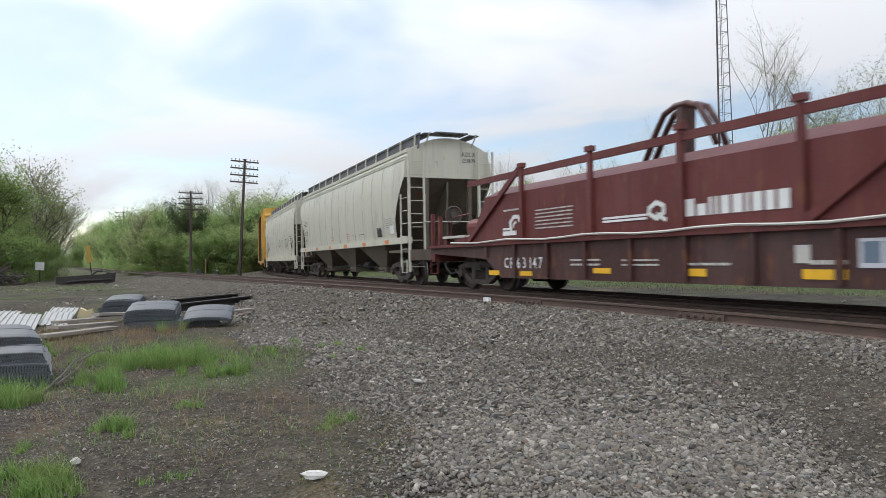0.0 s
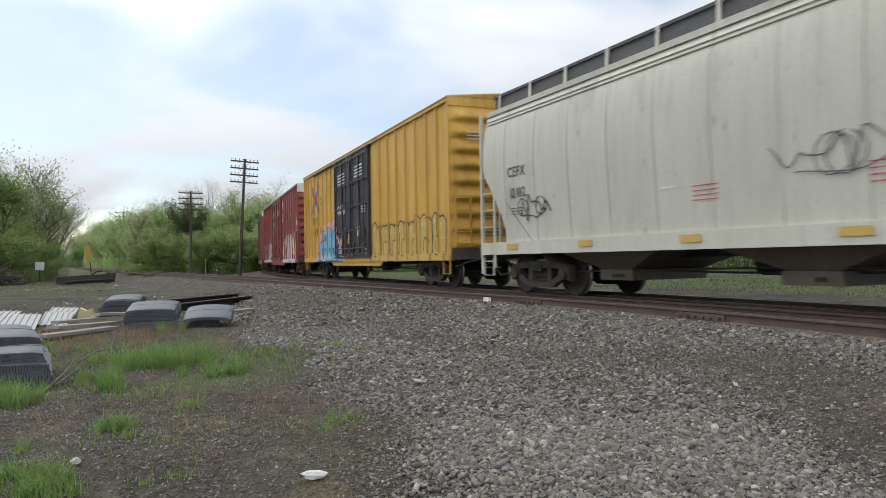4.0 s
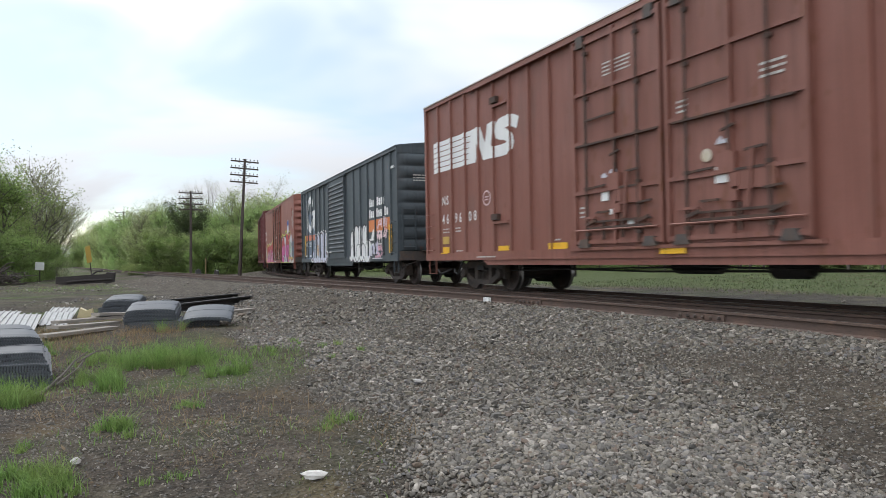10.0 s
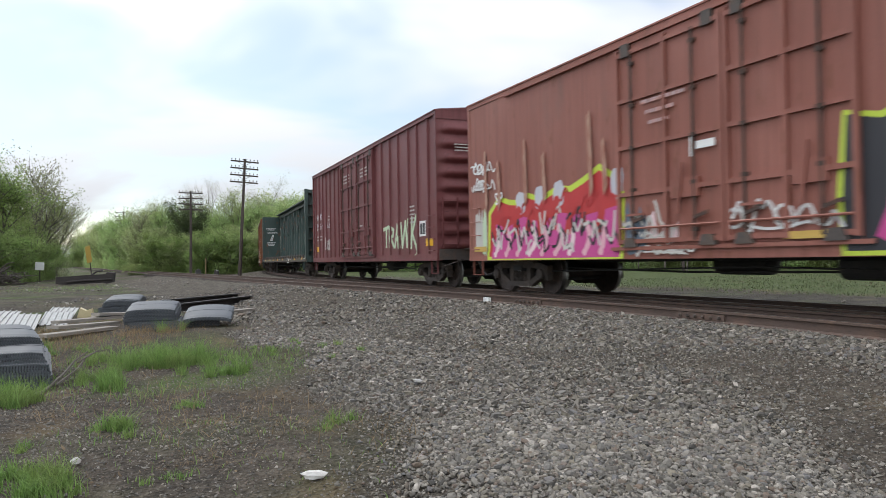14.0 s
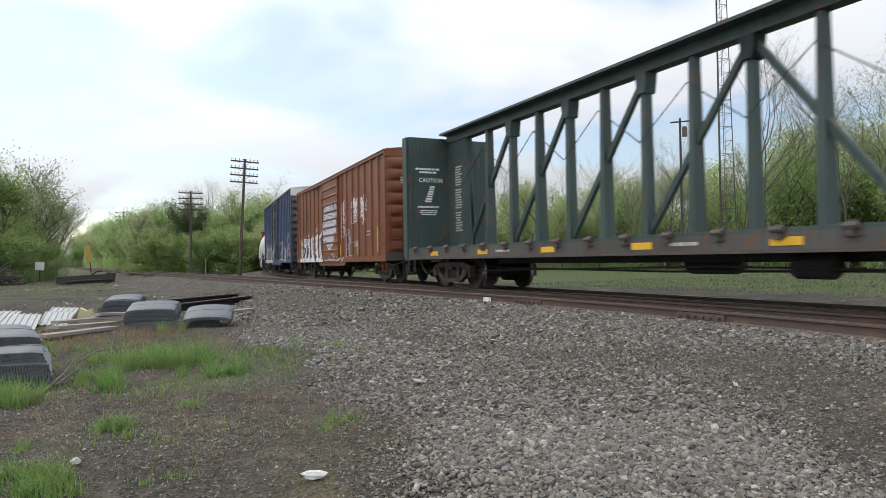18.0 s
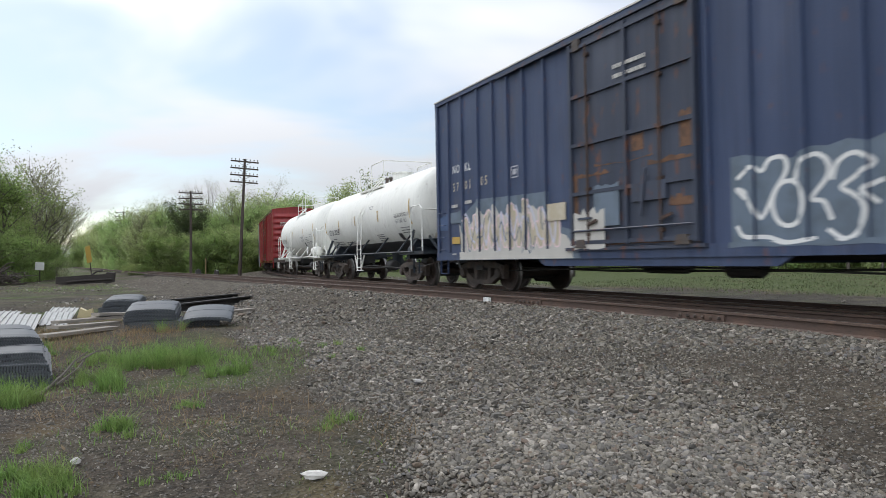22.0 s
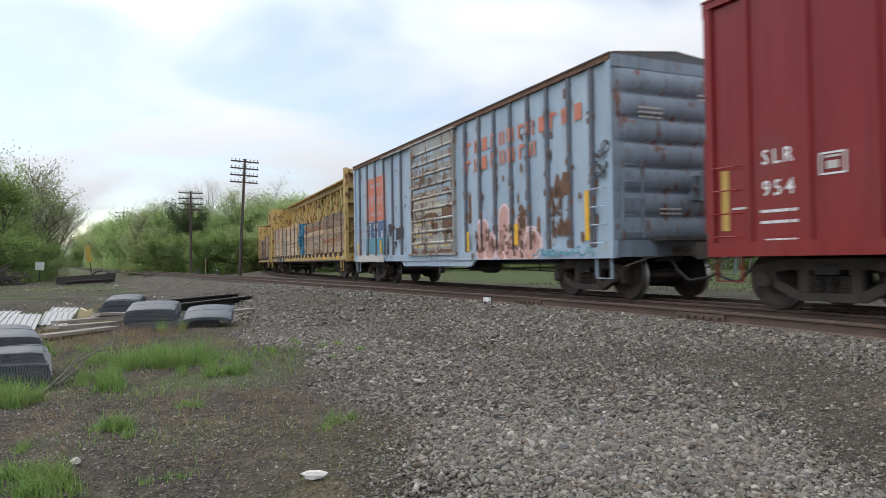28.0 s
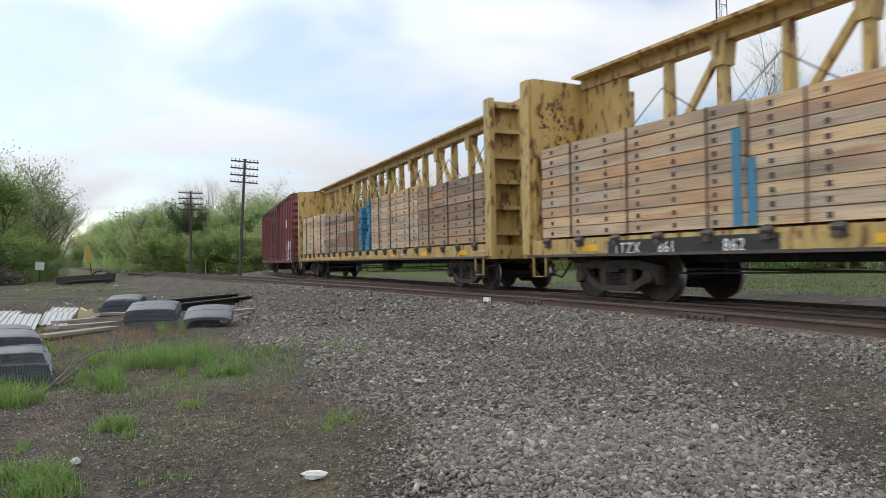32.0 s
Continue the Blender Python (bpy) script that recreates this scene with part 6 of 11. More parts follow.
    f.lines([[(2.9, 2.4), (3.05, 1.9)], [(4.45, 1.8), (4.75, 1.3)], [(4.5, 2.2), (5.0, 2.0), (5.3, 2.3)], [(3.5, 0.85), (3.7, 1.1), (4.0, 0.9), (4.3, 1.1), (4.6, 0.88)]], 0.045, "ink", 6.2)
    for sd, x0, x1, z0, z1, m in ((53, 5.9, 6.9, 1.0, 2.35, "silver"), (57, 6.75, 7.6, 0.95, 2.1, "buff"), (58, 5.6, 7.6, 0.76, 1.05, "offwhite"), (59, 6.1, 6.6, 1.3, 2.0, "mint")):
        f.lay("faded_graffiti", ragged(sd, x0, x1, z0, z1, 8, 0.2), MAT[m], "faded pale blue graffiti", level=1.5 + 0.1 * (sd - 52))
    f.lay("graffiti_line", [q for k in range(5) for q in stroke([(6.12, 1.45 + 0.11 * k), (6.45, 1.50 + 0.11 * k)], 0.03)], MAT["ink"], level=6)
    f.tag(60, 6.4, 1.0, 1.1, 1.1, "ink", 4, 2, 0.03)
    f.scrawl(54, 6.75, 2.75, 0.95, 1.05, "offwhite", 0.04, False)
    f.tag(55, -7.6, 2.4, 1.1, 0.8, "white", 6, 2, 0.04)
    for sd, x0, x1, z0, z1, m in ((81, -7.5, -7.15, 1.0, 2.0, "offwhite"), (82, -7.15, -6.95, 0.9, 1.9, "mint"), (83, -2.1, -1.6, 0.85, 1.7, "buff"), (84, -1.5, -0.9, 1.0, 1.45, "palepink")):
        f.lay("faded_graffiti", ragged(sd, x0, x1, z0, z1, 7, 0.25), MAT[m], "worn patch of pale old paint", level=1.5)
    f.tag(85, -1.7, 1.05, 0.75, 0.2, "offwhite", 6, 1, 0.035)
    f.tag(86, -1.8, 0.80, 1.3, 0.22, "offwhite", 7, 1, 0.035)
    f.tag(56, 0.2, 1.1, 1.6, 0.5, "white", 6, 1, 0.05)
    sh = [(a + 0.52, b - 0.13) for a, b in ((4.62, 2.78), (4.60, 3.25), (4.60, 3.40), (4.95, 3.46), (5.30, 3.40), (5.30, 3.25), (5.28, 2.78), (4.95, 2.62))]
    f.lay("shield_emblem", fan(sh), MAT["white"], "white and blue shield emblem")
    f.lay("shield_emblem", quad(5.14, 5.80, 2.98, 3.29), MAT["navy"])
    for k in range(5):
        f.lay("shield_stripe", quad(5.20 + k * 0.125, 5.26 + k * 0.125, 2.60 if 0 < k < 4 else 2.68, 2.96), MAT["lilac"])
    f.lay("lettering", word("SP", -6.5, 2.05, 0.28), MAT["white"])
    chalky = surface("chalky_fade", (0.40, 0.24, 0.17), [((0.27, 0.09, 0.062), 7, (4, 1, 0.5), 0.42, 0.62, 0.95)], rough=0.8)
    for k, (x, z) in enumerate(((-7.0, 3.3), (-6.4, 3.0), (-5.3, 3.3), (-4.6, 2.9), (-3.1, 3.45), (-2.7, 2.9))):
        f.lay("faded_streak", [((x, z), (x + 0.05, 1.9), (x + 0.10, z + 0.1)), ((x + 0.05, 1.9), (x + 0.17, 2.1), (x + 0.10, z + 0.1))], chalky, "chalky vertical fade mark")
    f.lay("small_lettering", bars(-1.62, 3.32, 0.95, 0.11, 1, 2, 0.55) + bars(-1.52, 3.14, 0.62, 0.11, 1, 3, 0.55) + bars(-1.45, 2.96, 0.45, 0.11, 1, 4, 0.5), MAT["palebar"])
    f.lay("reflector", quad(-7.5, -6.9, 0.98, 1.1) + quad(1.0, 1.8, 1.0, 1.1) + quad(5.6, 7.4, 0.98, 1.1), MAT["gold"], "tan reflective strip")
    f.lay("latch_mark", quad(-0.46, -0.10, 2.42, 2.54), MAT["white"])
    f.lay("latch_mark", quad(-0.58, -0.52, 2.32, 2.64), MAT["white"])
    f.lay("latch_mark", quad(-0.04, 0.02, 2.32, 2.64), MAT["white"])
    part("sill_vent", Shape().box(6.8, 7.02, -1.575, -1.545, 3.47, 3.93), C_UP, car)


def car_wine_box():
    car, f = boxcar("boxcar", "wine-brown ribbed boxcar with a pale green tag", 8.1, 15.7, 4.95, C_NOK,
                    [-7.3, -6.6, -5.9, -5.2, -4.46, -3.7, -3.0, 2.89, 3.75, 4.59, 5.53, 6.28, 7.15], door=[(-2.3, -0.05), (0.0, 2.1)], tc=6.3, ribs=9)
    f.lay("lettering", word("NOKL", -6.5, 2.75, 0.30, places=(-7.25, -6.95, -6.52, -6.24)), MAT["white"])
    f.lay("lettering", word("550066", -6.5, 2.3, 0.30, places=(-7.2, -6.92, -6.5, -6.2, -5.1, -4.8)), MAT["white"])
    for k in ([(3.0, 1.86), (3.55, 1.92)], [(3.3, 1.88), (3.28, 1.27)], [(3.68, 1.26), (3.70, 1.90), (4.02, 1.80), (3.98, 1.62), (3.72, 1.56), (4.08, 1.24)], [(4.15, 1.24), (4.42, 1.96), (4.62, 1.22)], [(4.22, 1.48), (4.62, 1.52)],
              [(4.76, 1.98), (4.88, 1.22), (5.18, 2.02), (5.30, 1.22), (5.52, 2.06)], [(5.68, 1.18), (5.76, 2.10)], [(6.12, 2.14), (5.78, 1.62), (6.16, 1.12), (6.22, 1.0)]):
        f.lay("graffiti_letter", stroke(k, 0.125), MAT["mint"], "pale green sprayed letter")
    f.tag(62, -5.6, 1.2, 1.2, 0.8, "offwhite", 6, 1, 0.07)
    for x, z, w, h in ((-7.2, 1.75, 0.5, 0.3), (-6.5, 1.75, 0.4, 0.3), (0.5, 3.9, 0.9, 0.4), (-1.9, 3.9, 0.9, 0.4), (5.6, 1.9, 0.4, 0.6), (-4.9, 2.6, 0.3, 0.3), (0.4, 1.9, 0.4, 0.3)):
        f.lay("small_lettering", bars(x, z, w, h, max(1, int(h / 0.12)), int(x * 9)), MAT["offwhite"])
    f.lay("placard", quad(6.4, 6.9, 1.5, 1.95), MAT["white"], "white routing placard")
    f.lay("placard", quad(6.46, 6.63, 1.56, 1.88) + quad(6.67, 6.84, 1.56, 1.88), MAT["ink"])
    f.lay("reflector", quad(-7.2, -6.75, 1.28, 1.5) + quad(6.9, 7.45, 1.2, 1.42), MAT["yellow"], "yellow reflective patch")


def car_orange_box():
    car, f = boxcar("boxcar", "rust-orange boxcar with black and white graffiti", -34.61, 15.92, 4.53, C_ORG,
                    [-7.24, -6.28, -5.42, -4.48, -3.50, -2.61, 2.03, 2.78, 3.66, 4.54, 5.40, 6.28, 7.13], door=[(-1.54, 1.48)], door_style="ribbed", tc=6.3, ribs=8, style="sharp", belly=[(-2.6, 2.6, 0.62)])
    f.ahead = 0.08
    f.lay("ghost_emblem", fan([(-5.9 + 0.8 * math.cos(k), 3.05 + 0.86 * math.sin(k)) for k in np.linspace(0, 5.98, 20)]), paint("faded_ghost_green", (0.155, 0.075, 0.035), rust=0.5), "faded ghost of a round emblem")
    f.lay("ghost_emblem", [((-6.2, 2.5), (-5.6, 2.5), (-5.9, 3.75))], paint("faded_pine_green", (0.085, 0.085, 0.045), rust=0.5))
    f.fields([([(-7.1, 0.785), (-6.95, 1.3), (-6.6, 1.7), (-6.4, 2.02), (-4.83, 1.97), (-4.4, 2.02), (-4.1, 2.10), (-3.85, 1.97), (-3.3, 2.02), (-2.9, 2.20), (-2.5, 2.02), (-2.0, 2.28), (-1.72, 1.9), (-1.64, 1.35), (-1.64, 0.785)], "white")], "white and black angular graffiti letters")
    for w_ in ([(-6.33, 1.58), (-5.75, 1.52), (-5.95, 1.25), (-6.45, 0.82), (-6.62, 0.82), (-6.2, 1.3)], [(-5.4, 1.5), (-5.0, 1.55), (-5.35, 0.95), (-5.5, 1.0)], [(-4.95, 1.3), (-4.75, 1.45), (-4.45, 1.15), (-4.5, 0.92), (-4.85, 1.0)], [(-4.2, 1.88), (-4.05, 1.95), (-3.95, 1.2), (-4.15, 1.1)], [(-3.7, 1.88), (-3.4, 1.93), (-3.45, 1.6), (-3.65, 1.55)],
               [(-3.75, 1.25), (-3.3, 1.1), (-3.0, 0.82), (-3.4, 0.82)], [(-2.9, 1.95), (-2.6, 1.9), (-2.75, 1.2)], [(-2.4, 1.88), (-2.08, 2.08), (-2.0, 1.5), (-1.75, 0.95), (-2.0, 0.9), (-2.3, 1.4)]):
        f.lay("graffiti_letter", poly(w_), MAT["ink"], level=3)
    f.lines([[(-6.9, 1.0), (-6.7, 1.35), (-6.35, 1.55)], [(-5.6, 1.55), (-5.2, 1.6), (-4.8, 1.68), (-4.6, 1.3), (-4.35, 1.0), (-4.4, 0.84)], [(-4.35, 1.95), (-4.15, 2.0), (-3.95, 1.9), (-4.0, 1.2)], [(-3.8, 1.5), (-3.5, 1.35), (-3.1, 1.5), (-3.2, 1.9)], [(-2.6, 0.85), (-2.65, 1.6), (-2.4, 1.95)], [(-6.0, 0.84), (-5.6, 1.2), (-5.7, 0.84)]], 0.06, "ink", 4)
    for st in ([(-3.6, 1.72), (-3.4, 1.45)], [(-2.5, 1.3), (-2.3, 1.0)], [(-1.75, 1.6), (-1.7, 1.3)]):
        f.lay("graffiti_letter", blob(st, 0.16), MAT["sand"], level=3.5)
    for u, v in ((-5.13, 2.16), (-4.62, 2.12), (-7.0, 1.45), (-3.1, 2.34)):
        f.lay("graffiti_star", [q for k in range(3) for q in stroke([(u - 0.09 * math.cos(k * 1.05), v - 0.09 * math.sin(k * 1.05)), (u + 0.09 * math.cos(k * 1.05), v + 0.09 * math.sin(k * 1.05))], 0.035)], MAT["white"], level=5)
    f.cloud(72, -1.32, 1.66, 2.12, 1.5, "silver", "ink", "white", "silver rounded graffiti mass with black contours")
    f.scrawl(78, 0.75, 2.75, 0.6, 0.5, "silver", 0.04, False)
    f.scrawl(73, 1.72, 1.65, 0.66, 1.55, "white", 0.05)
    f.scrawl(74, 3.52, 2.25, 0.88, 0.95, "white", 0.055)
    f.scrawl(77, 4.62, 2.2, 0.86, 0.95, "white", 0.06, False, True)
    oval = lambda k: [(2.82 + 0.30 * k * math.cos(a), 1.68 + 0.40 * k * math.sin(a)) for a in np.linspace(0.2, 6.4, 24)]
    f.lay("graffiti_tag", stroke(oval(1.0), 0.05) + stroke(oval(0.62), 0.07) + stroke([(2.66, 1.36), (2.72, 0.98)], 0.06) + stroke([(2.98, 1.36), (2.94, 0.98)], 0.06), MAT["silver"], "grey sprayed keyhole outline", level=5)
    f.tag(75, 3.55, 1.35, 0.9, 0.3, "lilac", 4, 1, 0.03)
    f.tag(76, -1.0, 0.82, 3.2, 0.22, "white", 12, 1, 0.035)
    f.lay("lettering", word("MEC", -7.0, 1.66, 0.23, places=(-7.0, -6.78, -6.6)), MAT["white"], level=12)
    f.lay("lettering", word("32056", -6.2, 1.72, 0.24, places=(-6.17, -5.97, -5.76, -5.33, -5.1)), MAT["ink"], level=12)
    f.lay("reflector", quad(-7.16, -6.99, 1.08, 1.98) + quad(1.50, 1.62, 1.05, 1.5) + quad(4.24, 4.42, 1.05, 1.55) + quad(6.85, 7.05, 1.1, 2.0), MAT["yellow"], "yellow reflective strip")
    for x, z, w, h in ((5.5, 1.7, 0.5, 0.25), (0.1, 1.05, 0.6, 0.12), (3.0, 0.98, 0.7, 0.1)):
        f.lay("small_lettering", bars(x, z, w, h, max(1, int(h / 0.12)), int(x * 9)), MAT["offwhite"])


def car_navy_box():
    car, f = boxcar("boxcar", "navy blue ribbed boxcar with faded white graffiti", -52.42, 15.76, 5.1, C_BLU,
                    [-7.17, -6.41, -5.57, -4.83, -4.16, -3.50, -2.69, 1.60, 2.34, 3.14, 3.93, 4.78, 5.49, 6.30, 7.09], door=[(-1.71, 1.44)], tc=6.3, ribs=9, end_band=C_ROOF, roof_mat=C_ROOF,
                    end_mat=paint("sooty_navy_end", (0.045, 0.042, 0.045), rust=0.5), belly=[(-3.0, 3.0, 0.64)], door_mat=paint("grimy_navy_door_paint", (0.040, 0.050, 0.078), rust=0.5, streak=0.6))
    f.ahead = 0.48
    f.lay("lettering", word("NOKL", -7.0, 3.06, 0.21, places=(-7.47, -7.25, -6.78, -6.58)), MAT["white"])
    f.lay("lettering", word("5701", -7.0, 2.59, 0.22, places=(-7.45, -7.24, -6.78, -6.57)), MAT["sand"])
    f.lay("lettering", word("05", -5.3, 2.60, 0.22, places=(-5.95, -5.74)), MAT["sand"])
    f.fields([([(-7.02, 0.785), (-7.0, 1.62), (-6.85, 1.95), (-6.1, 2.28), (-4.6, 2.22), (-3.1, 2.18), (-3.05, 1.5), (-2.3, 1.35), (-1.95, 0.785)], "buff"), ([(-6.98, 0.79), (-7.12, 1.72), (-6.8, 1.40), (-6.6, 1.62), (-6.4, 1.75), (-6.1, 2.12), (-5.9, 1.9), (-5.6, 1.82), (-5.3, 2.1), (-5.1, 1.85), (-4.8, 1.8), (-4.55, 2.1), (-4.3, 1.85), (-4.0, 1.75), (-3.7, 1.95), (-3.4, 1.75), (-3.1, 1.4), (-2.5, 1.25), (-2.25, 1.0), (-2.2, 0.79)], "offwhite")], "weathered pink and white graffiti letters")
    rn = random.Random(81)
    for k in range(7):
        x0 = -6.7 + 0.58 * k
        st = eased([(x0 - 0.05, 1.70 + rn.uniform(-0.1, 0.25)), (x0 + 0.12, 1.15), (x0 + 0.24, 1.5), (x0 + 0.40, 1.12), (x0 + 0.42, 1.80 + rn.uniform(-0.15, 0.25))], 3)
        f.lay("graffiti_letter", blob(st, 0.22), MAT["palepink"], level=2.5 + 0.3 * (k % 2))
        f.lay("graffiti_letter", blob(st, 0.15), MAT["sand"], level=3.4 + 0.3 * (k % 2))
    f.lines([curl(rn, -7.0 + 0.5 * k, 0.95 + rn.uniform(0, 0.2), 0.9, 1.0, 5) for k in range(8)], 0.055, "lilac", 5.0)
    f.lines([curl(rn, -6.9 + 0.55 * k, 0.85 + rn.uniform(0, 0.3), 0.8, 0.9, 5) for k in range(7)], 0.035, "buff", 5.6)
    f.lay("buffed_patch", ragged(6, 1.5, 3.75, 0.9, 2.2), MAT["buff"], "grey-blue buffed paint patch", level=2)
    f.lay("buffed_patch", ragged(7, 4.0, 5.2, 0.82, 1.8), MAT["buff"])
    ell = lambda u, v, a, b, k0, k1: [(u + a * math.cos(k), v + b * math.sin(k)) for k in np.linspace(k0, k1, 14)]
    f.lay("graffiti_tag", [q for st in ([(1.62, 1.90), (1.85, 2.03), (2.02, 1.96), (2.15, 2.10), (2.36, 2.10), (2.40, 1.92), (2.22, 1.66), (2.05, 1.36), (1.95, 1.34), (1.76, 1.66), (1.60, 1.74), (1.74, 1.60)], ell(2.42, 1.48, 0.24, 0.30, 1.4, 7.6), [(2.52, 1.76), (2.60, 1.98), (2.80, 2.08), (2.97, 1.98), (2.98, 1.78), (2.76, 1.52), (2.92, 1.46), (3.02, 1.24)],
                                       [(3.04, 1.74), (3.12, 1.94), (3.34, 2.02), (3.56, 1.88), (3.34, 1.74), (3.16, 1.62), (3.30, 1.52), (3.46, 1.36), (3.40, 1.12), (3.20, 0.98), (2.98, 1.10)], [(3.60, 1.40), (3.44, 1.56), (3.66, 1.66)], [(1.60, 1.20), (1.72, 1.06), (2.10, 1.04), (2.40, 0.96), (2.80, 1.0)]) for q in stroke(eased(st, 6), 0.06)], MAT["white"], "looping white sprayed tag", level=5)
    f.tag(83, 4.0, 0.9, 1.2, 0.9, "silver", 6, 2, 0.07)
    f.lay("buffed_patch", quad(6.8, 7.4, 1.0, 1.45), MAT["buff"])
    f.lay("buffed_patch", quad(5.38, 5.78, 1.1, 1.75), MAT["lilac"])
    f.lay("buffed_patch", ragged(91, -8.22, -7.72, 1.58, 2.0, 5, 0.05), MAT["buffblue"])
    f.lay("buffed_patch", ragged(92, -7.57, -6.92, 1.74, 2.05, 5, 0.05), MAT["buff"])
    f.lay("buffed_patch", quad(-3.12, -2.48, 1.56, 1.91), MAT["sand"], "grey buffed paint patch")
    f.lay("placard", stroke([(-4.48, 2.62), (-4.22, 2.62), (-4.22, 2.86), (-4.48, 2.86), (-4.48, 2.62)], 0.025) + quad(-4.42, -4.28, 2.68, 2.80), MAT["silver"], "small outlined square stencil")
    f.lay("buffed_patch", fan(letter_poly(random.Random(6), 4.3, 0.8, 0.85, 0.9, True)), MAT["sand"])
    for k, (a, b, c, d) in enumerate(((-0.1, 0.88, 2.32, 2.42), (-2.0, -1.1, 2.30, 2.38), (-1.5, 0.0, 2.46, 2.50), (0.35, 0.85, 1.60, 1.76), (-2.15, -1.75, 1.0, 1.25), (0.6, 0.9, 2.5, 3.1), (-0.5, -0.2, 2.6, 2.9), (-1.1, 0.7, 1.02, 1.08), (-2.12, -2.0, 1.3, 2.4))):
        f.lay("rust_streak", ragged(300 + k, a, b, c, d, 8, 0.05), MAT["bare"], "rust along the edges of the door", level=4)
    for x, z, w, h in ((5.2, 1.95, 0.4, 0.55), (5.95, 2.2, 0.5, 0.4), (-0.9, 3.9, 0.8, 0.35), (-7.47, 2.10, 0.33, 0.20), (-6.72, 2.15, 0.35, 0.20), (-7.35, 0.89, 0.27, 0.10)):
        f.lay("small_lettering", bars(x, z, w, h, max(1, int(h / 0.12)), int(x * 9)), MAT["offwhite"])
    f.lay("placard", quad(6.06, 6.59, 1.55, 1.91), MAT["white"], "white routing placard")
    f.lay("placard", quad(6.11, 6.30, 1.60, 1.86) + quad(6.35, 6.54, 1.60, 1.86), MAT["ink"])
    f.lay("reflector", quad(6.07, 6.58, 1.18, 1.43) + quad(-7.48, -7.02, 1.21, 1.39), MAT["gold"], "yellow reflective patch")
    f.lay("buffed_patch", ragged(8, -1.49, -0.8, 1.36, 2.12, 6, 0.03), MAT["buff"])
    f.lay("buffed_patch", ragged(9, -2.1, -1.2, 0.95, 1.7), MAT["offwhite"])


def car_red_box():
    car, f = boxcar("boxcar", "glossy signal-red ribbed boxcar", -99.11, 15.62, 4.53, C_SLR,
                    [-7.11, -6.23, -5.36, -4.6, -3.9, -3.2, -2.5, 2.07, 2.92, 3.71, 4.54, 5.49, 6.29, 7.06], door=[(-1.59, 1.7)], tc=6.3, ribs=8, style="round")
    f.lay("lettering", word("SLR", -6.95, 2.03, 0.20, places=(-6.92, -6.76, -6.60)), MAT["white"])
    f.lay("lettering", word("954", -6.95, 1.60, 0.21, places=(-6.92, -6.75, -6.57)), MAT["white"])
    for x, z, w, h in ((-6.95, 1.34, 0.54, 0.10), (-6.95, 1.19, 0.54, 0.10), (-6.88, 0.98, 0.46, 0.05), (-7.40, 1.42, 0.22, 0.08), (-0.9, 3.0, 0.9, 0.35), (5.6, 1.6, 0.6, 0.3), (6.4, 1.4, 0.5, 0.3)):
        f.lay("small_lettering", bars(x, z, w, h, max(1, int(h / 0.12)), int(x * 9)), MAT["white"])
    f.lay("reflector", quad(-7.59, -7.46, 1.15, 2.02) + quad(7.25, 7.4, 1.0, 1.8), MAT["gold"], "tan reflective strip")
    f.lay("placard", quad(4.9, 5.3, 1.4, 1.75), MAT["white"])
    f.lay("placard", stroke([(-6.08, 1.80), (-5.76, 1.80), (-5.76, 2.06), (-6.08, 2.06), (-6.08, 1.80)], 0.025), MAT["white"], "white outlined square stencil")
    f.lay("placard", quad(-6.02, -5.82, 2.00, 2.03) + quad(-6.0, -5.84, 1.86, 1.96), MAT["offwhite"])


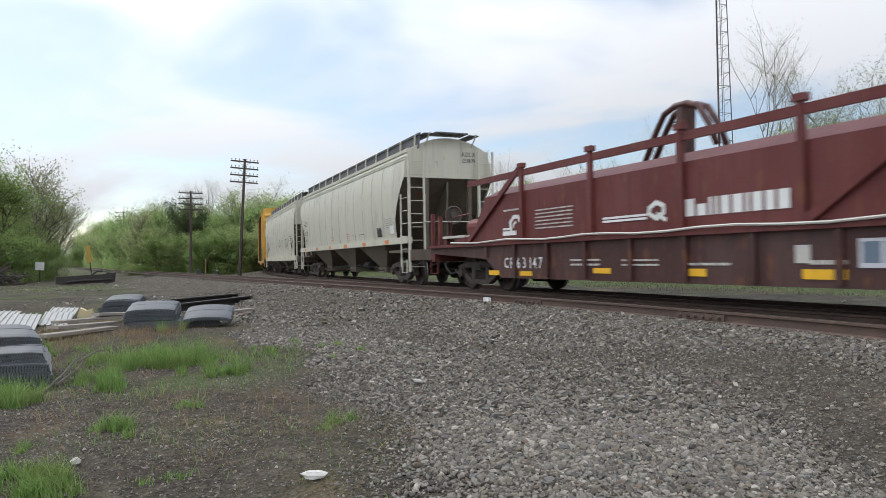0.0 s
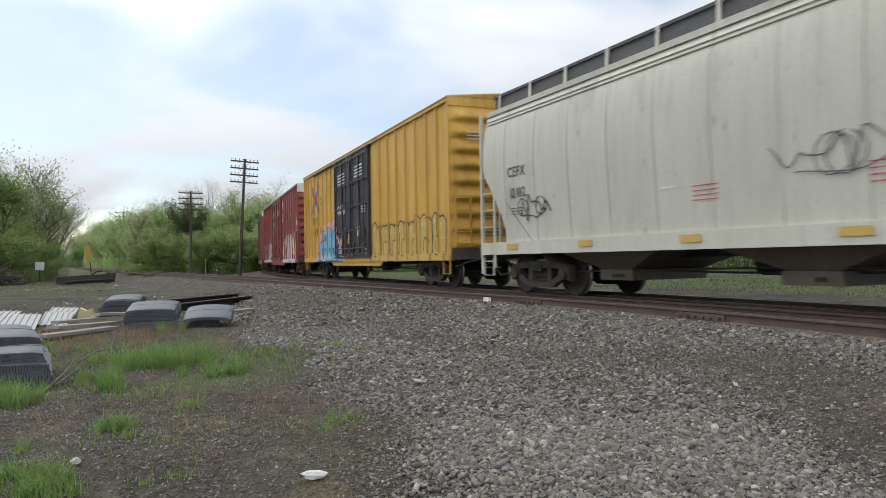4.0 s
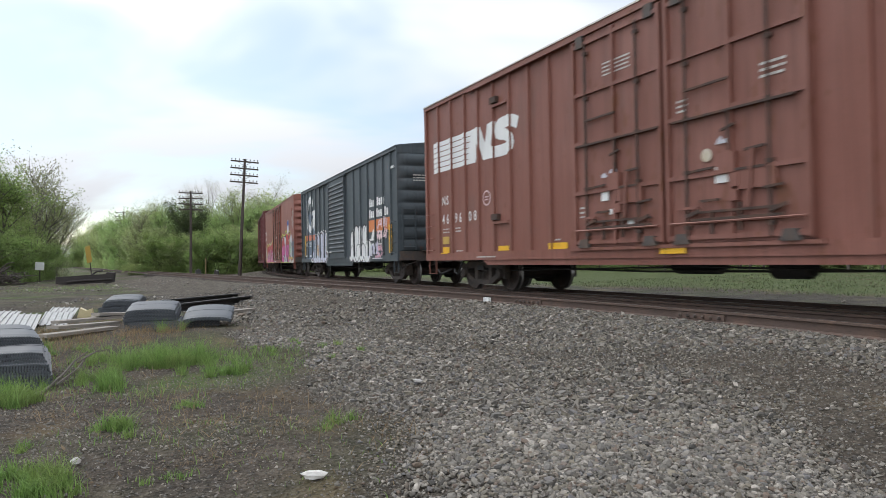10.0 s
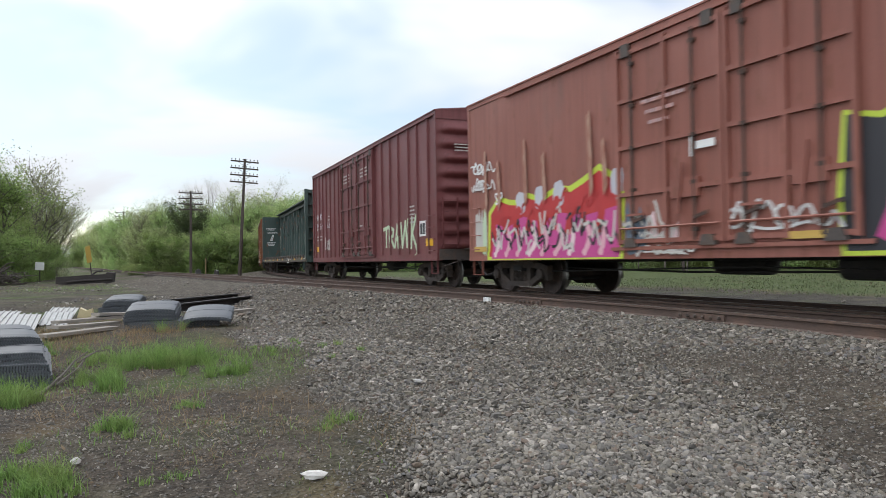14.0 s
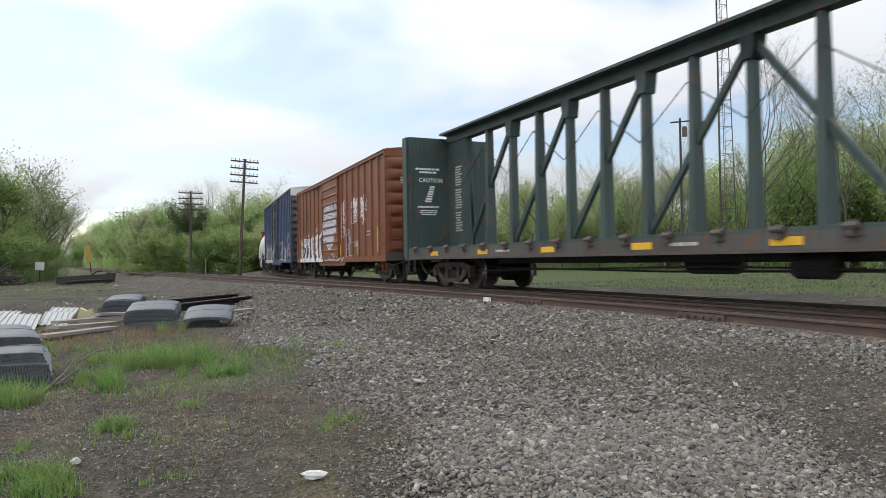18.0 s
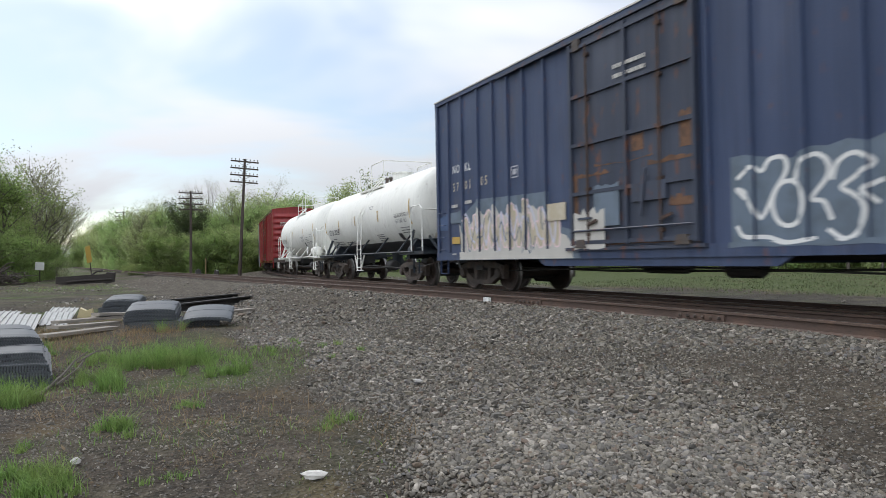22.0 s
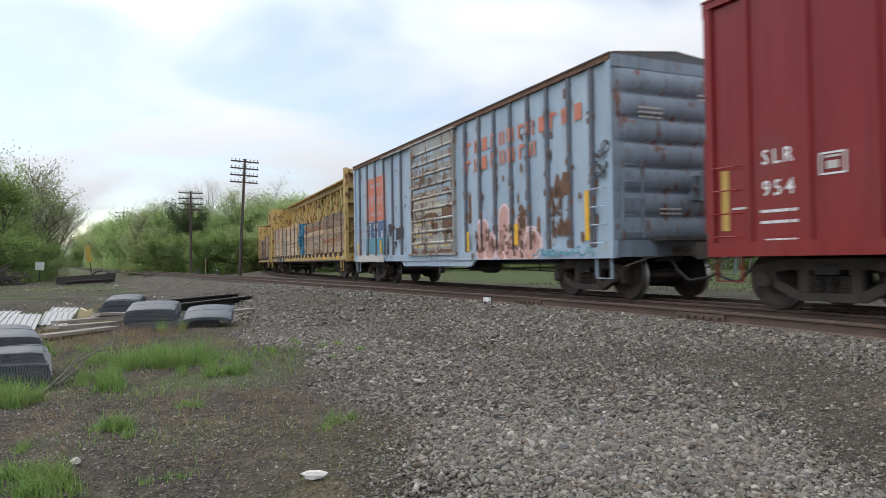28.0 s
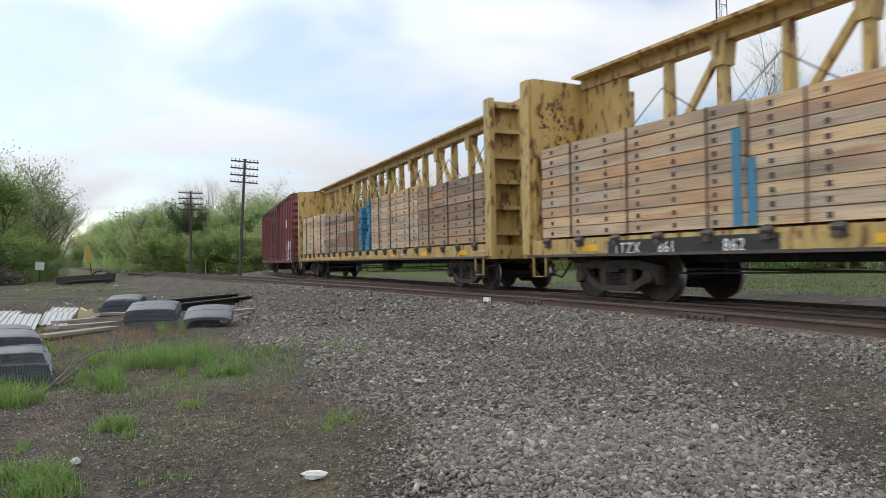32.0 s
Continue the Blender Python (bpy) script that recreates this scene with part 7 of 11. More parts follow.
def car_peeling_box():
    car, f = boxcar("boxcar", "pale blue boxcar with peeling paint and rust", -116.71, 15.53, 4.41, C_ATW,
                    [-7.1, -6.2, -5.3, -4.4, -3.55, -2.75, 1.88, 2.66, 3.42, 4.18, 4.92, 5.67, 6.44, 7.16], door=[(-1.75, 1.3)], door_style="ribbed", tc=6.3, ribs=7, style="sharp", post_w=0.13,
                    post_mat=paint("grey_blue_post_paint", (0.10, 0.12, 0.15), rust=0.9), chord_mat=MAT["bare"], roof_mat=MAT["steel"], belly=[(-2.8, 2.4, 0.62)],
                    end_mat=paint("grimy_pale_blue_end_paint", (0.20, 0.25, 0.30), fade=(0.27, 0.33, 0.39), rust=0.7, streak=0.7),
                    door_mat=paint("peeling_door_paint", (0.30, 0.29, 0.26), fade=(0.40, 0.43, 0.43), rust=0.85, streak=0.6))
    f.lay("painted_panel", quad(-6.4, -4.26, 2.2, 3.75), MAT["coral"], "faded coral painted square")
    for k in range(5):
        f.lay("painted_bar", quad(-6.22 + k * 0.38, -6.0 + k * 0.38, 2.75, 3.15 - 0.03 * (k % 2)), MAT["palebar"], "pale bar of a painted name")
    f.lay("painted_bar", quad(-5.9, -4.75, 3.4, 3.52), MAT["palebar"])
    f.lay("painted_bar", quad(-5.9, -4.75, 2.4, 2.50), MAT["palebar"])
    f.lay("painted_panel", quad(-6.45, -4.22, 1.62, 2.18), MAT["buffblue"], "dark blue painted field")
    f.lay("painted_panel", quad(-6.45, -4.22, 1.05, 1.61), MAT["teal"], "teal painted field")
    f.lay("lettering", word("ATW", -6.7, 1.90, 0.24, places=(-6.25, -6.02, -5.4)), MAT["white"])
    f.lay("lettering", word("557004", -6.7, 1.60, 0.24, places=(-6.25, -6.02, -5.45, -5.22, -4.78, -4.55)), MAT["white"])
    r = random.Random(8)
    for z, n, x0, x1 in ((3.43, 12, 1.96, 6.62), (2.98, 8, 1.92, 4.98)):
        for k in range(n):
            x = x0 + (x1 - x0) * k / (n - 1)
            f.lay("painted_bar", [quad(x, x + 0.08, z, z + 0.32) + quad(x + 0.08, x + 0.24, z + 0.24, z + 0.32), quad(x, x + 0.08, z, z + 0.32) + quad(x + 0.16, x + 0.24, z, z + 0.32), quad(x, x + 0.24, z, z + 0.32)][k % 3], MAT["coral"], "faded coral bar of a painted name")
    AP = (1.88, 2.66, 3.42, 4.18, 4.92, 5.67, 6.44, 7.16)
    f.flakes(94, 1.4, 7.6, 0.85, 4.2, 150, 0.16, MAT["bare"], "small flaked patches of bare rusty steel", near=AP)
    f.flakes(194, 1.4, 7.6, 0.85, 4.2, 50, 0.10, MAT["sand"], "small flaked patches showing old cream paint", "old_paint")
    f.flakes(95, -7.6, -1.8, 0.85, 4.2, 70, 0.14, MAT["bare"], "small flaked patches of bare rusty steel")
    f.swollen([(2.78, 1.74, 0.0), (3.75, 2.02, 0.06), (4.58, 1.74, 0.0)], [(3.2, 1.08, 0.32), (4.15, 1.06, 0.32), (5.0, 1.08, 0.36)], 0.42, 0.79, "coralpink", "palepink", None, "flaking pink graffiti letters")
    f.flakes(96, 2.2, 5.2, 0.80, 1.6, 60, 0.2, MAT["bare"], "flaked rusty patches through the graffiti")
    for k, (a, b, c, d) in enumerate(((5.72, 1.6, 6.16, 2.3), (5.8, 1.2, 6.38, 1.62), (4.44, 1.42, 4.8, 2.0))):
        f.flakes(200 + k, a, c, b, d, 30, 0.17, MAT["bare"], "ragged patch of bare rust", "bare_rust")
    rd = random.Random(97)
    for k in range(9):
        z0_ = 0.78 + 0.34 + 2.97 * k / 9
        for q in range(3):
            a = -1.58 + 0.95 * q + rd.uniform(-0.1, 0.1)
            tone = MAT["sand"] if k < 3 else (MAT["sand"] if rd.random() < 0.3 else C_ATW)
            f.lay("old_paint", ragged(400 + 5 * k + q, a, a + rd.uniform(0.55, 0.95), z0_ + 0.02, z0_ + rd.uniform(0.20, 0.32), 9, 0.10), tone, "old paint left between the ribs of the door", level=2)
            if k < 3:
                f.lay("old_paint", ragged(500 + 5 * k + q, a + 0.2, a + rd.uniform(0.4, 0.6), z0_ + 0.05, z0_ + 0.2, 5, 0.08), MAT["gold"], level=3)
    for k, (a, b, c, d) in enumerate(((-1.75, -1.6, 1.0, 4.1), (1.12, 1.3, 1.0, 4.2), (-1.7, 1.3, 0.98, 1.1), (-1.6, 1.2, 2.0, 2.1), (-1.5, 1.2, 2.66, 2.74), (0.5, 1.2, 1.5, 2.3), (-0.2, 0.2, 1.5, 1.9), (-1.6, 1.2, 3.3, 3.36))):
        f.lay("rust_streak", ragged(430 + k, a, b, c, d, 10, 0.10), MAT["bare"], "rust running over the door", level=4)
    f.flakes(98, -1.7, 1.3, 0.95, 4.1, 90, 0.22, MAT["bare"], "rusted patches on the door")
    for w_ in ([(-4.05, 2.0), (-3.72, 2.03), (-3.35, 1.88), (-3.6, 1.7), (-3.9, 1.55)], [(-3.30, 1.46), (-3.30, 1.86), (-2.58, 1.84), (-2.60, 1.50)], [(-4.2, 1.05), (-4.1, 1.9), (-3.95, 1.4), (-3.98, 0.85)], [(-3.5, 1.4), (-3.2, 1.44), (-3.3, 1.2)]):
        f.lay("buffed_patch", poly(w_), MAT["ink"], "black painted-out patch", level=5)
    for k, (a, b, c, d) in enumerate(((5.88, 6.5, 2.02, 2.44), (5.98, 6.5, 1.25, 1.62), (2.0, 2.16, 1.7, 2.5), (5.2, 5.34, 0.9, 1.7))):
        f.lay("rust_streak", ragged(450 + k, a, b, c, d, 8, 0.12), MAT["bare"], "large rusted patch through the paint", level=4)
    f.lay("buffed_patch", ragged(21, -7.1, -4.2, 0.76, 1.02, 12, 0.06), MAT["offwhite"], "cream paint daubed along the sill")
    f.tag(93, 7.2, 2.2, 0.5, 0.8, "ink", 6, 2, 0.04)
    f.lay("reflector", quad(-7.2, -7.05, 1.0, 1.5) + quad(4.36, 4.52, 1.1, 1.57) + quad(-4.75, -4.6, 1.05, 1.5) + quad(6.96, 7.13, 1.12, 2.05) + quad(2.0, 2.12, 1.0, 1.5), MAT["yellow"], "faded yellow strip")
    f.tag(99, 5.3, 0.82, 2.0, 0.2, "teal", 8, 1, 0.04)


def car_last_box():
    car, f = boxcar("boxcar", "dark red ribbed boxcar", -184.3, 18.7, 4.7, C_LAST, evenly(-8.6, -3.2, 8) + evenly(3.0, 8.6, 8), door=[(-2.4, -0.05), (0.0, 2.4)], tc=7.05, ribs=9)
    f.lay("small_lettering", quad(6.0, 6.8, 2.9, 3.4), MAT["white"])
    f.tag(98, 6.4, 0.9, 2.0, 1.2, "white", 7, 2, 0.08)


for build in (car_yellow_box, car_maroon_box, car_brown_box, car_slate_box, car_brick_box, car_wine_box, car_orange_box, car_navy_box, car_red_box, car_peeling_box, car_last_box):
    build()

# ---------------------------------------------------------------- hoppers, tanks, coil car, centerbeams


MAT["greyprint"] = plain_paint("worn_black_print", (0.10, 0.10, 0.105))
MAT["seam"] = surface("streaked_seam", (0.46, 0.43, 0.35), [((0.24, 0.18, 0.11), 2.0, (1, 1, 0.35), 0.40, 0.65, 0.9)], rough=0.8)


def hopper(label, centre, L, text, number, seed):
    car = thing("covered_hopper", label, "hopper car", "cars of the freight train")
    h, zt = L / 2, 4.22
    # the second car has a deeper side, a lower sill and a lower end face
    deep = seed == 2
    zs, zb = (1.10, 2.95) if deep else (1.45, 3.40)
    cut, rise, reach, bow = (1.5, 1.35, 0.85, 1.2) if deep else (2.1, 1.3, 0.95, 1.3)
    # rounded body section, half width against height
    sec = [(1.44, zs), (1.465, (zs + 1.8) / 2), (1.49, 1.8), (1.515, 2.15), (1.53, 2.4), (1.545, 2.65), (1.55, 2.9), (1.55, 3.1), (1.545, 3.25), (1.535, 3.38), (1.53, 3.45), (1.50, 3.75), (1.42, 4.1), (1.36, zt)]
    for sy in (-1, 1):
        me = []
        for y, z in sec:
            u = min(1.0, max(0.0, (z - cut) / rise))
            inset = reach * (1 - u ** bow)
            me.append([(x, sy * y, z) for x in evenly(-h + 0.2 + inset, h - 0.2 - inset, 35)])
        part("side_sheet", Shape().sheet(me), C_HOP, car, smooth=True)
        for i in range(1, 14):
            x = -h + L * i / 14
            pts = [(x, sy * (y + 0.004), z) for y, z in sec]
            part("weld_seam", Shape().rod(pts, 0.005, 4), MAT["seam"], car, "rust-streaked weld seam")
        part("side_sill", Shape().box(-h, h, *sorted((sy * 1.36, sy * 1.52)), zs - (0.20 if deep else 0.12), zs + 0.08), C_HOP, car)
        for zr, yr in ((3.98, 1.462), (4.06, 1.440)):
            part("side_ridge", Shape().rod([(-h + 0.3, sy * yr, zr), (h - 0.3, sy * yr, zr)], 0.014, 5), C_HOP, car)
        part("top_rail", Shape().box(-h + 0.2, h - 0.2, *sorted((sy * 1.32, sy * 1.42)), zt - 0.03, zt + 0.08), C_HOP, car)
    roof = Shape()
    pr = [(y, zt + 0.05 + 0.42 * (1 - (y / 1.36) ** 2)) for y in evenly(-1.36, 1.36, 11)]
    roof.prism([(-1.36, zt)] + pr + [(1.36, zt)], "x", -h + 0.22, h - 0.22)
    part("roof", roof, C_HOP, car, smooth=False)
    for x in evenly(-h + 2.2, h - 2.2, 7):
        part("roof_hatch", Shape().box(x - 0.75, x + 0.75, -0.32, 0.32, zt + 0.44, zt + 0.56), C_HOP, car)
    for sx in (-1, 1):
        # end bulkhead and slope sheet under it
        part("end_bulkhead", Shape().prism([(-1.53, zb), (1.53, zb), (1.50, 3.75), (1.42, 4.1)] + [(y, z) for y, z in pr[::-1]] + [(-1.42, 4.1), (-1.50, 3.75)], "x", *sorted((sx * (h - 0.26), sx * (h - 0.20)))), C_HOP, car)
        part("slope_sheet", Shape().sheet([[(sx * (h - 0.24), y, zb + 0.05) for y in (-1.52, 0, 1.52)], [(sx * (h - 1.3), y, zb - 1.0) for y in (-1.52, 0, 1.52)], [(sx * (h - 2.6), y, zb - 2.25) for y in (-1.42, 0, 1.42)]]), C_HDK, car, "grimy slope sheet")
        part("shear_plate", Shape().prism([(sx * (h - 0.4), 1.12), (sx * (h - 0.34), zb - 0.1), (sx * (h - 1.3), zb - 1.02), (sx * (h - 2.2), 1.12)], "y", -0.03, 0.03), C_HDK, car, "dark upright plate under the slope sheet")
        for y in (-0.75, 0.75):
            part("end_brace", Shape().bar((sx * (h - 0.35), y, 1.2), (sx * (h - 0.3), y, zb), 0.12, 0.16), C_HDK, car)
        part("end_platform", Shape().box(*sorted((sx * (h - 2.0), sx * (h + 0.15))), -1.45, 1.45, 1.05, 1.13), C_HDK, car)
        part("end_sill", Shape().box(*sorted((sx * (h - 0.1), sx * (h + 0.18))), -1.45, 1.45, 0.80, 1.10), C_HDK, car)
        for y0 in (-1.45, 0.95):
            lad = part("end_ladder", Shape().bar((sx * (h + 0.02), y0, 0.45), (sx * (h + 0.02), y0, zt + 0.05), 0.08, 0.07).bar((sx * (h + 0.02), y0 + 0.5, 0.95), (sx * (h + 0.02), y0 + 0.5, zt + 0.05), 0.05, 0.06), C_HOP, car)
            for k in range(9):
                part("rung", Shape().rod([(sx * (h + 0.02), y0, 0.6 + 0.41 * k), (sx * (h + 0.02), y0 + 0.5, 0.6 + 0.41 * k)], 0.013, 5), C_HOP, lad)
        for sy in (-1, 1):
            lad = part("side_ladder", Shape().bar((sx * (h - 0.62), sy * 1.5, 0.6), (sx * (h - 0.62), sy * 1.5, 2.9), 0.05, 0.04), C_HOP, car)
            for k in range(6):
                part("rung", Shape().rod([(sx * (h - 0.62), sy * 1.5, 0.75 + 0.4 * k), (sx * (h - 0.05), sy * 1.5, 0.75 + 0.4 * k)], 0.013, 5), C_HOP, lad)
    part("handrail", Shape().rod([(h + 0.05, -1.4, 1.95), (h + 0.12, -0.6, 2.0), (h + 0.12, 0.9, 2.0), (h + 0.05, 1.4, 1.95)], 0.016, 5), C_HOP, car)
    part("brake_wheel", Shape().lathe([(0.27, 0.0), (0.30, 0.02), (0.27, 0.04), (0.24, 0.02), (0.27, 0.0)], "x", 20, (h + 0.1, 0.0, 2.2)).lathe([(0.1, -0.1), (0.1, 0.05)], "x", 10, (h + 0.1, 0, 2.2)), MAT["steel"], car)
    # running board of open grating on posts round the roof
    rb = part("running_board", Shape().box(-h - 0.1, h + 0.1, -0.95, -0.6, zt + 0.52, zt + 0.55).box(-h - 0.1, h + 0.1, 0.6, 0.95, zt + 0.52, zt + 0.55), MAT["grate"], car, "dark steel grating walkway")
    for sx in (-1, 1):
        part("end_walkway", Shape().box(*sorted((sx * (h - 0.5), sx * (h + 0.12))), -0.55, 0.55, zt + 0.56, zt + 0.60), MAT["grate"], car)
        for y in (-0.8, 0.8):
            part("walkway_brace", Shape().bar((sx * (h - 0.2), y, zt + 0.2), (sx * (h + 0.22), y, zt + 0.56), 0.03, 0.03), C_HOP, car)
    for i, x in enumerate(evenly(-h + 0.3, h - 0.3, 13)):
        part("walkway_post", Shape().bar((x, -1.13, zt + 0.05), (x, -1.10, zt + 0.54), 0.07, 0.03), C_HOP, car)
    part("walkway_edge", Shape().box(-h, h, -1.08, -1.02, zt + 0.50, zt + 0.56), MAT["grate"], car)
    part("walkway_mesh", Shape().add([(-h, -1.07, zt + 0.08), (h, -1.07, zt + 0.08), (h, -1.04, zt + 0.50), (-h, -1.04, zt + 0.50)], [(0, 1, 2, 3)]), MAT["grate"], car)
    # three discharge bays
    for x in (-L * 0.245, 0.0, L * 0.245):
        w = L * 0.118
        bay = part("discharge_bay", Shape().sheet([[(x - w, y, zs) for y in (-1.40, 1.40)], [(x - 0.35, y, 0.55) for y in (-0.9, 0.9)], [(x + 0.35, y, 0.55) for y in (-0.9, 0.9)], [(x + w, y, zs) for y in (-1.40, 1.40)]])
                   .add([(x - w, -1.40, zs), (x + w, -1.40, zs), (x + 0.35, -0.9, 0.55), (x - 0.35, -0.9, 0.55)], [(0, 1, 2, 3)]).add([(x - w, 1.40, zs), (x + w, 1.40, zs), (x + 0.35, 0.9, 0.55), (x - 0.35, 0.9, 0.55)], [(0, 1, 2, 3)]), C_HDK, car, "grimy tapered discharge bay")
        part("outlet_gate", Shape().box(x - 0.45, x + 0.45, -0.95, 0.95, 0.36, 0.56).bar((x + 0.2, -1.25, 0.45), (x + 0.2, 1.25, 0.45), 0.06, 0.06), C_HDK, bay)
    part("center_sill", Shape().box(-h, h, -0.3, 0.3, 0.78, 1.12), MAT["black"], car)

    def y_of(x, z):
        if z < zs + 0.08:
            return -1.526
        return -float(np.interp(z, [q[1] for q in sec], [q[0] for q in sec])) - 0.012

    f = Flank(car, [], y_of)
    f.lay("lettering", word(text, -h + 1.31, 2.62, 0.22), MAT["ink"])
    f.lay("lettering", word(number, -h + 1.34, 2.15, 0.22), MAT["ink"])
    for x, z, w, hh, m in ((-h + 1.35, 1.75, 0.5, 0.2, "ink"), (-1.55, 1.62, 0.5, 0.29, "red"), (1.17, 1.61, 0.48, 0.32, "red"), (2.1, 1.72, 0.5, 0.14, "ink"), (h - 2.22, 1.88, 0.75, 0.34, "greyprint"), (-2.2, 1.85, 0.3, 0.12, "white"), (3.0, 1.75, 0.8, 0.1, "ink"), (-h + 2.1, 2.6, 0.2, 0.25, "silver")):
        f.lay("small_lettering", bars(x, z, w, hh, max(1, int(hh / 0.065)), seed + int(x * 8), 0.20), MAT[m])
    p = h - 3.16 if seed == 1 else h - 1.95
    f.lay("placard", quad(p, p + 0.5, 1.62, 1.95), MAT["ink"], "black routing placard")
    for a in (0.03, 0.26):
        f.lay("placard_line", quad(p + a, p + a + 0.2, 1.90, 1.92), MAT["offwhite"])
    et = Shape()
    for t in word(text, 0.45, 4.12, 0.14) + word(number, 0.45, 3.92, 0.14):
        et.add([(h - 0.195, p[0], p[1]) for p in t], [(0, 1, 2)])
    part("end_lettering", et, MAT["ink"], car)
    if seed == 1:
        f.lay("placard", quad(h - 1.71, h - 1.31, 1.68, 1.95), MAT["white"], "white paper placard")
    for x in evenly(-h + 1.2, h - 2.2, 6):
        f.lay("reflector", quad(x, x + 0.42, zs - 0.09, zs + 0.03), MAT["orange"] if seed == 1 else MAT["gold"], "orange reflective strip")
    if seed == 2:
        f.tag(102, -0.1, 1.6, 2.4, 1.0, "greyprint", 6, 1, 0.02)
        f.tag(103, 3.7, 1.65, 1.7, 0.8, "greyprint", 6, 1, 0.03)
        f.lay("placard", quad(h - 2.42, h - 2.06, 1.62, 1.86), MAT["white"], "white paper placard")
        f.lay("small_lettering", bars(h - 2.25, 2.05, 0.75, 0.3, 3, 9, 0.45), MAT["greyprint"])
        f.lay("rust_streak", [((h - 1.36, 2.45), (h - 1.27, 2.45), (h - 1.16, 1.5)), ((h - 1.36, 2.45), (h - 1.16, 1.5), (h - 1.26, 1.5))], MAT["gold"], "rusty orange strip")
        f.tag(104, -6.4, 1.6, 1.2, 0.7, "ink", 5, 1, 0.03)
    running_gear(car, L, h - 1.75, C_HOP, "")
    CARS.append((car, centre, h - 1.75))


MAT["grate"] = surface("dark_grating", (0.10, 0.10, 0.105), [((0.03, 0.03, 0.03), 60, (1, 1, 1), 0.45, 0.55, 0.8)], rough=0.7)


def tank_car(label, centre, L, r, number, skirt, seed):
    """A tank car: dished shell on saddles, end platforms, handrails, dome platform, ladders."""
    car = thing("tank_car", label, "tank car", "cars of the freight train")
    h = L / 2
    axis = 1.12 + r
    t = h - 0.42
    prof = [(0.02, -t), (r * 0.45, -t + 0.04), (r * 0.74, -t + 0.13), (r * 0.90, -t + 0.25), (r * 0.97, -t + 0.36), (r, -t + 0.52)]
    prof = prof + [(r, x) for x in evenly(-t + 1.4, t - 1.4, 9)] + [(a, -b) for a, b in prof[::-1]]
    part("tank_shell", Shape().lathe(prof, "x", 64, (0, 0, axis)), C_WHT, car, "white cylindrical tank shell", smooth=True)
    if skirt:
        lo = Shape()
        cut = [(a, b) for a, b in prof]
        rows = []
        for a, b in cut:
            row = []
            half = math.acos(min(1.0, (axis - 1.47) / max(a, axis - 1.47)))
            for k in range(15):
                an = -math.pi / 2 - half + 2 * half * k / 14
                row.append((b, (a + 0.006) * math.cos(an), axis + (a + 0.006) * math.sin(an)))
            rows.append(row)
        part("painted_skirt", lo.sheet(rows), C_TBK, car, "black painted lower band", smooth=True)
    for x in evenly(-t + 1.2, t - 1.2, 6):
        part("weld_band", Shape().lathe([(r + 0.001, x - 0.03), (r + 0.005, x), (r + 0.001, x + 0.03)], "x", 48, (0, 0, axis)), C_WHT, car, smooth=True)
    metal = C_TBK if skirt else C_WHT
    for sx in (-1, 1):
        part("saddle", Shape().prism([(-1.25, 0.85), (1.25, 0.85), (1.18, 1.20), (0.95, axis - r * 0.72), (-0.95, axis - r * 0.72), (-1.18, 1.20)], "x", *sorted((sx * (t - 1.2), sx * (t - 1.5)))), metal, car)
        part("end_platform", Shape().box(*sorted((sx * (t - 1.6), sx * (h + 0.1))), -1.45, 1.45, 0.98, 1.08), metal, car)
        part("stub_sill", Shape().box(*sorted((sx * (t - 2.6), sx * (h + 0.1))), -0.3, 0.3, 0.70, 1.02), MAT["black"], car)
        part("head_brace", Shape().bar((sx * (h + 0.05), -0.9, 1.05), (sx * (t - 0.35), -0.9, axis - 0.95), 0.04, 0.07).bar((sx * (h + 0.05), 0.9, 1.05), (sx * (t - 0.35), 0.9, axis - 0.95), 0.04, 0.07), metal, car)
        for sy in (-1, 1):
            part("side_brace", Shape().bar((sx * (t - 0.7), sy * 1.4, 1.05), (sx * (t - 0.95), sy * 1.18, 1.75), 0.04, 0.10), metal, car)
            part("end_handrail", Shape().rod([(sx * (h - 0.05), sy * 1.42, 1.05), (sx * (h - 0.05), sy * 1.42, 2.35), (sx * (h - 0.25), sy * 1.42, 2.45), (sx * (t - 0.45), sy * 1.44, 2.45), (sx * (t - 0.55), sy * 1.44, 2.3), (sx * (t - 0.55), sy * 1.42, 1.06)], 0.02, 6), C_WHT, car)
        part("head_handrail", Shape().rod([(sx * (h - 0.05), -1.42, 2.30), (sx * h, -0.6, 2.34), (sx * h, 0.6, 2.34), (sx * (h - 0.05), 1.42, 2.30)], 0.02, 6), C_WHT, car)
        for k in range(5):
            part("rung", Shape().rod([(sx * (h - 0.05), -1.42, 0.45 + 0.18 * k), (sx * (h - 0.5), -1.42, 0.45 + 0.18 * k)], 0.014, 5), metal, car)
    for sy in (-1, 1):
        part("side_handrail", Shape().rod([(-t + 0.2, sy * 1.5, 1.06), (t - 0.2, sy * 1.5, 1.06)], 0.028, 6), metal if skirt else C_WHT, car)
        for x in evenly(-t + 1.6, t - 1.6, 5):
            part("rail_bracket", Shape().bar((x, sy * 1.5, 1.06), (x, sy * r * 0.75, axis - r * 0.62), 0.04, 0.05), metal, car)
        ax, bx = (-0.02, 0.46) if skirt else (-1.24, -0.76)
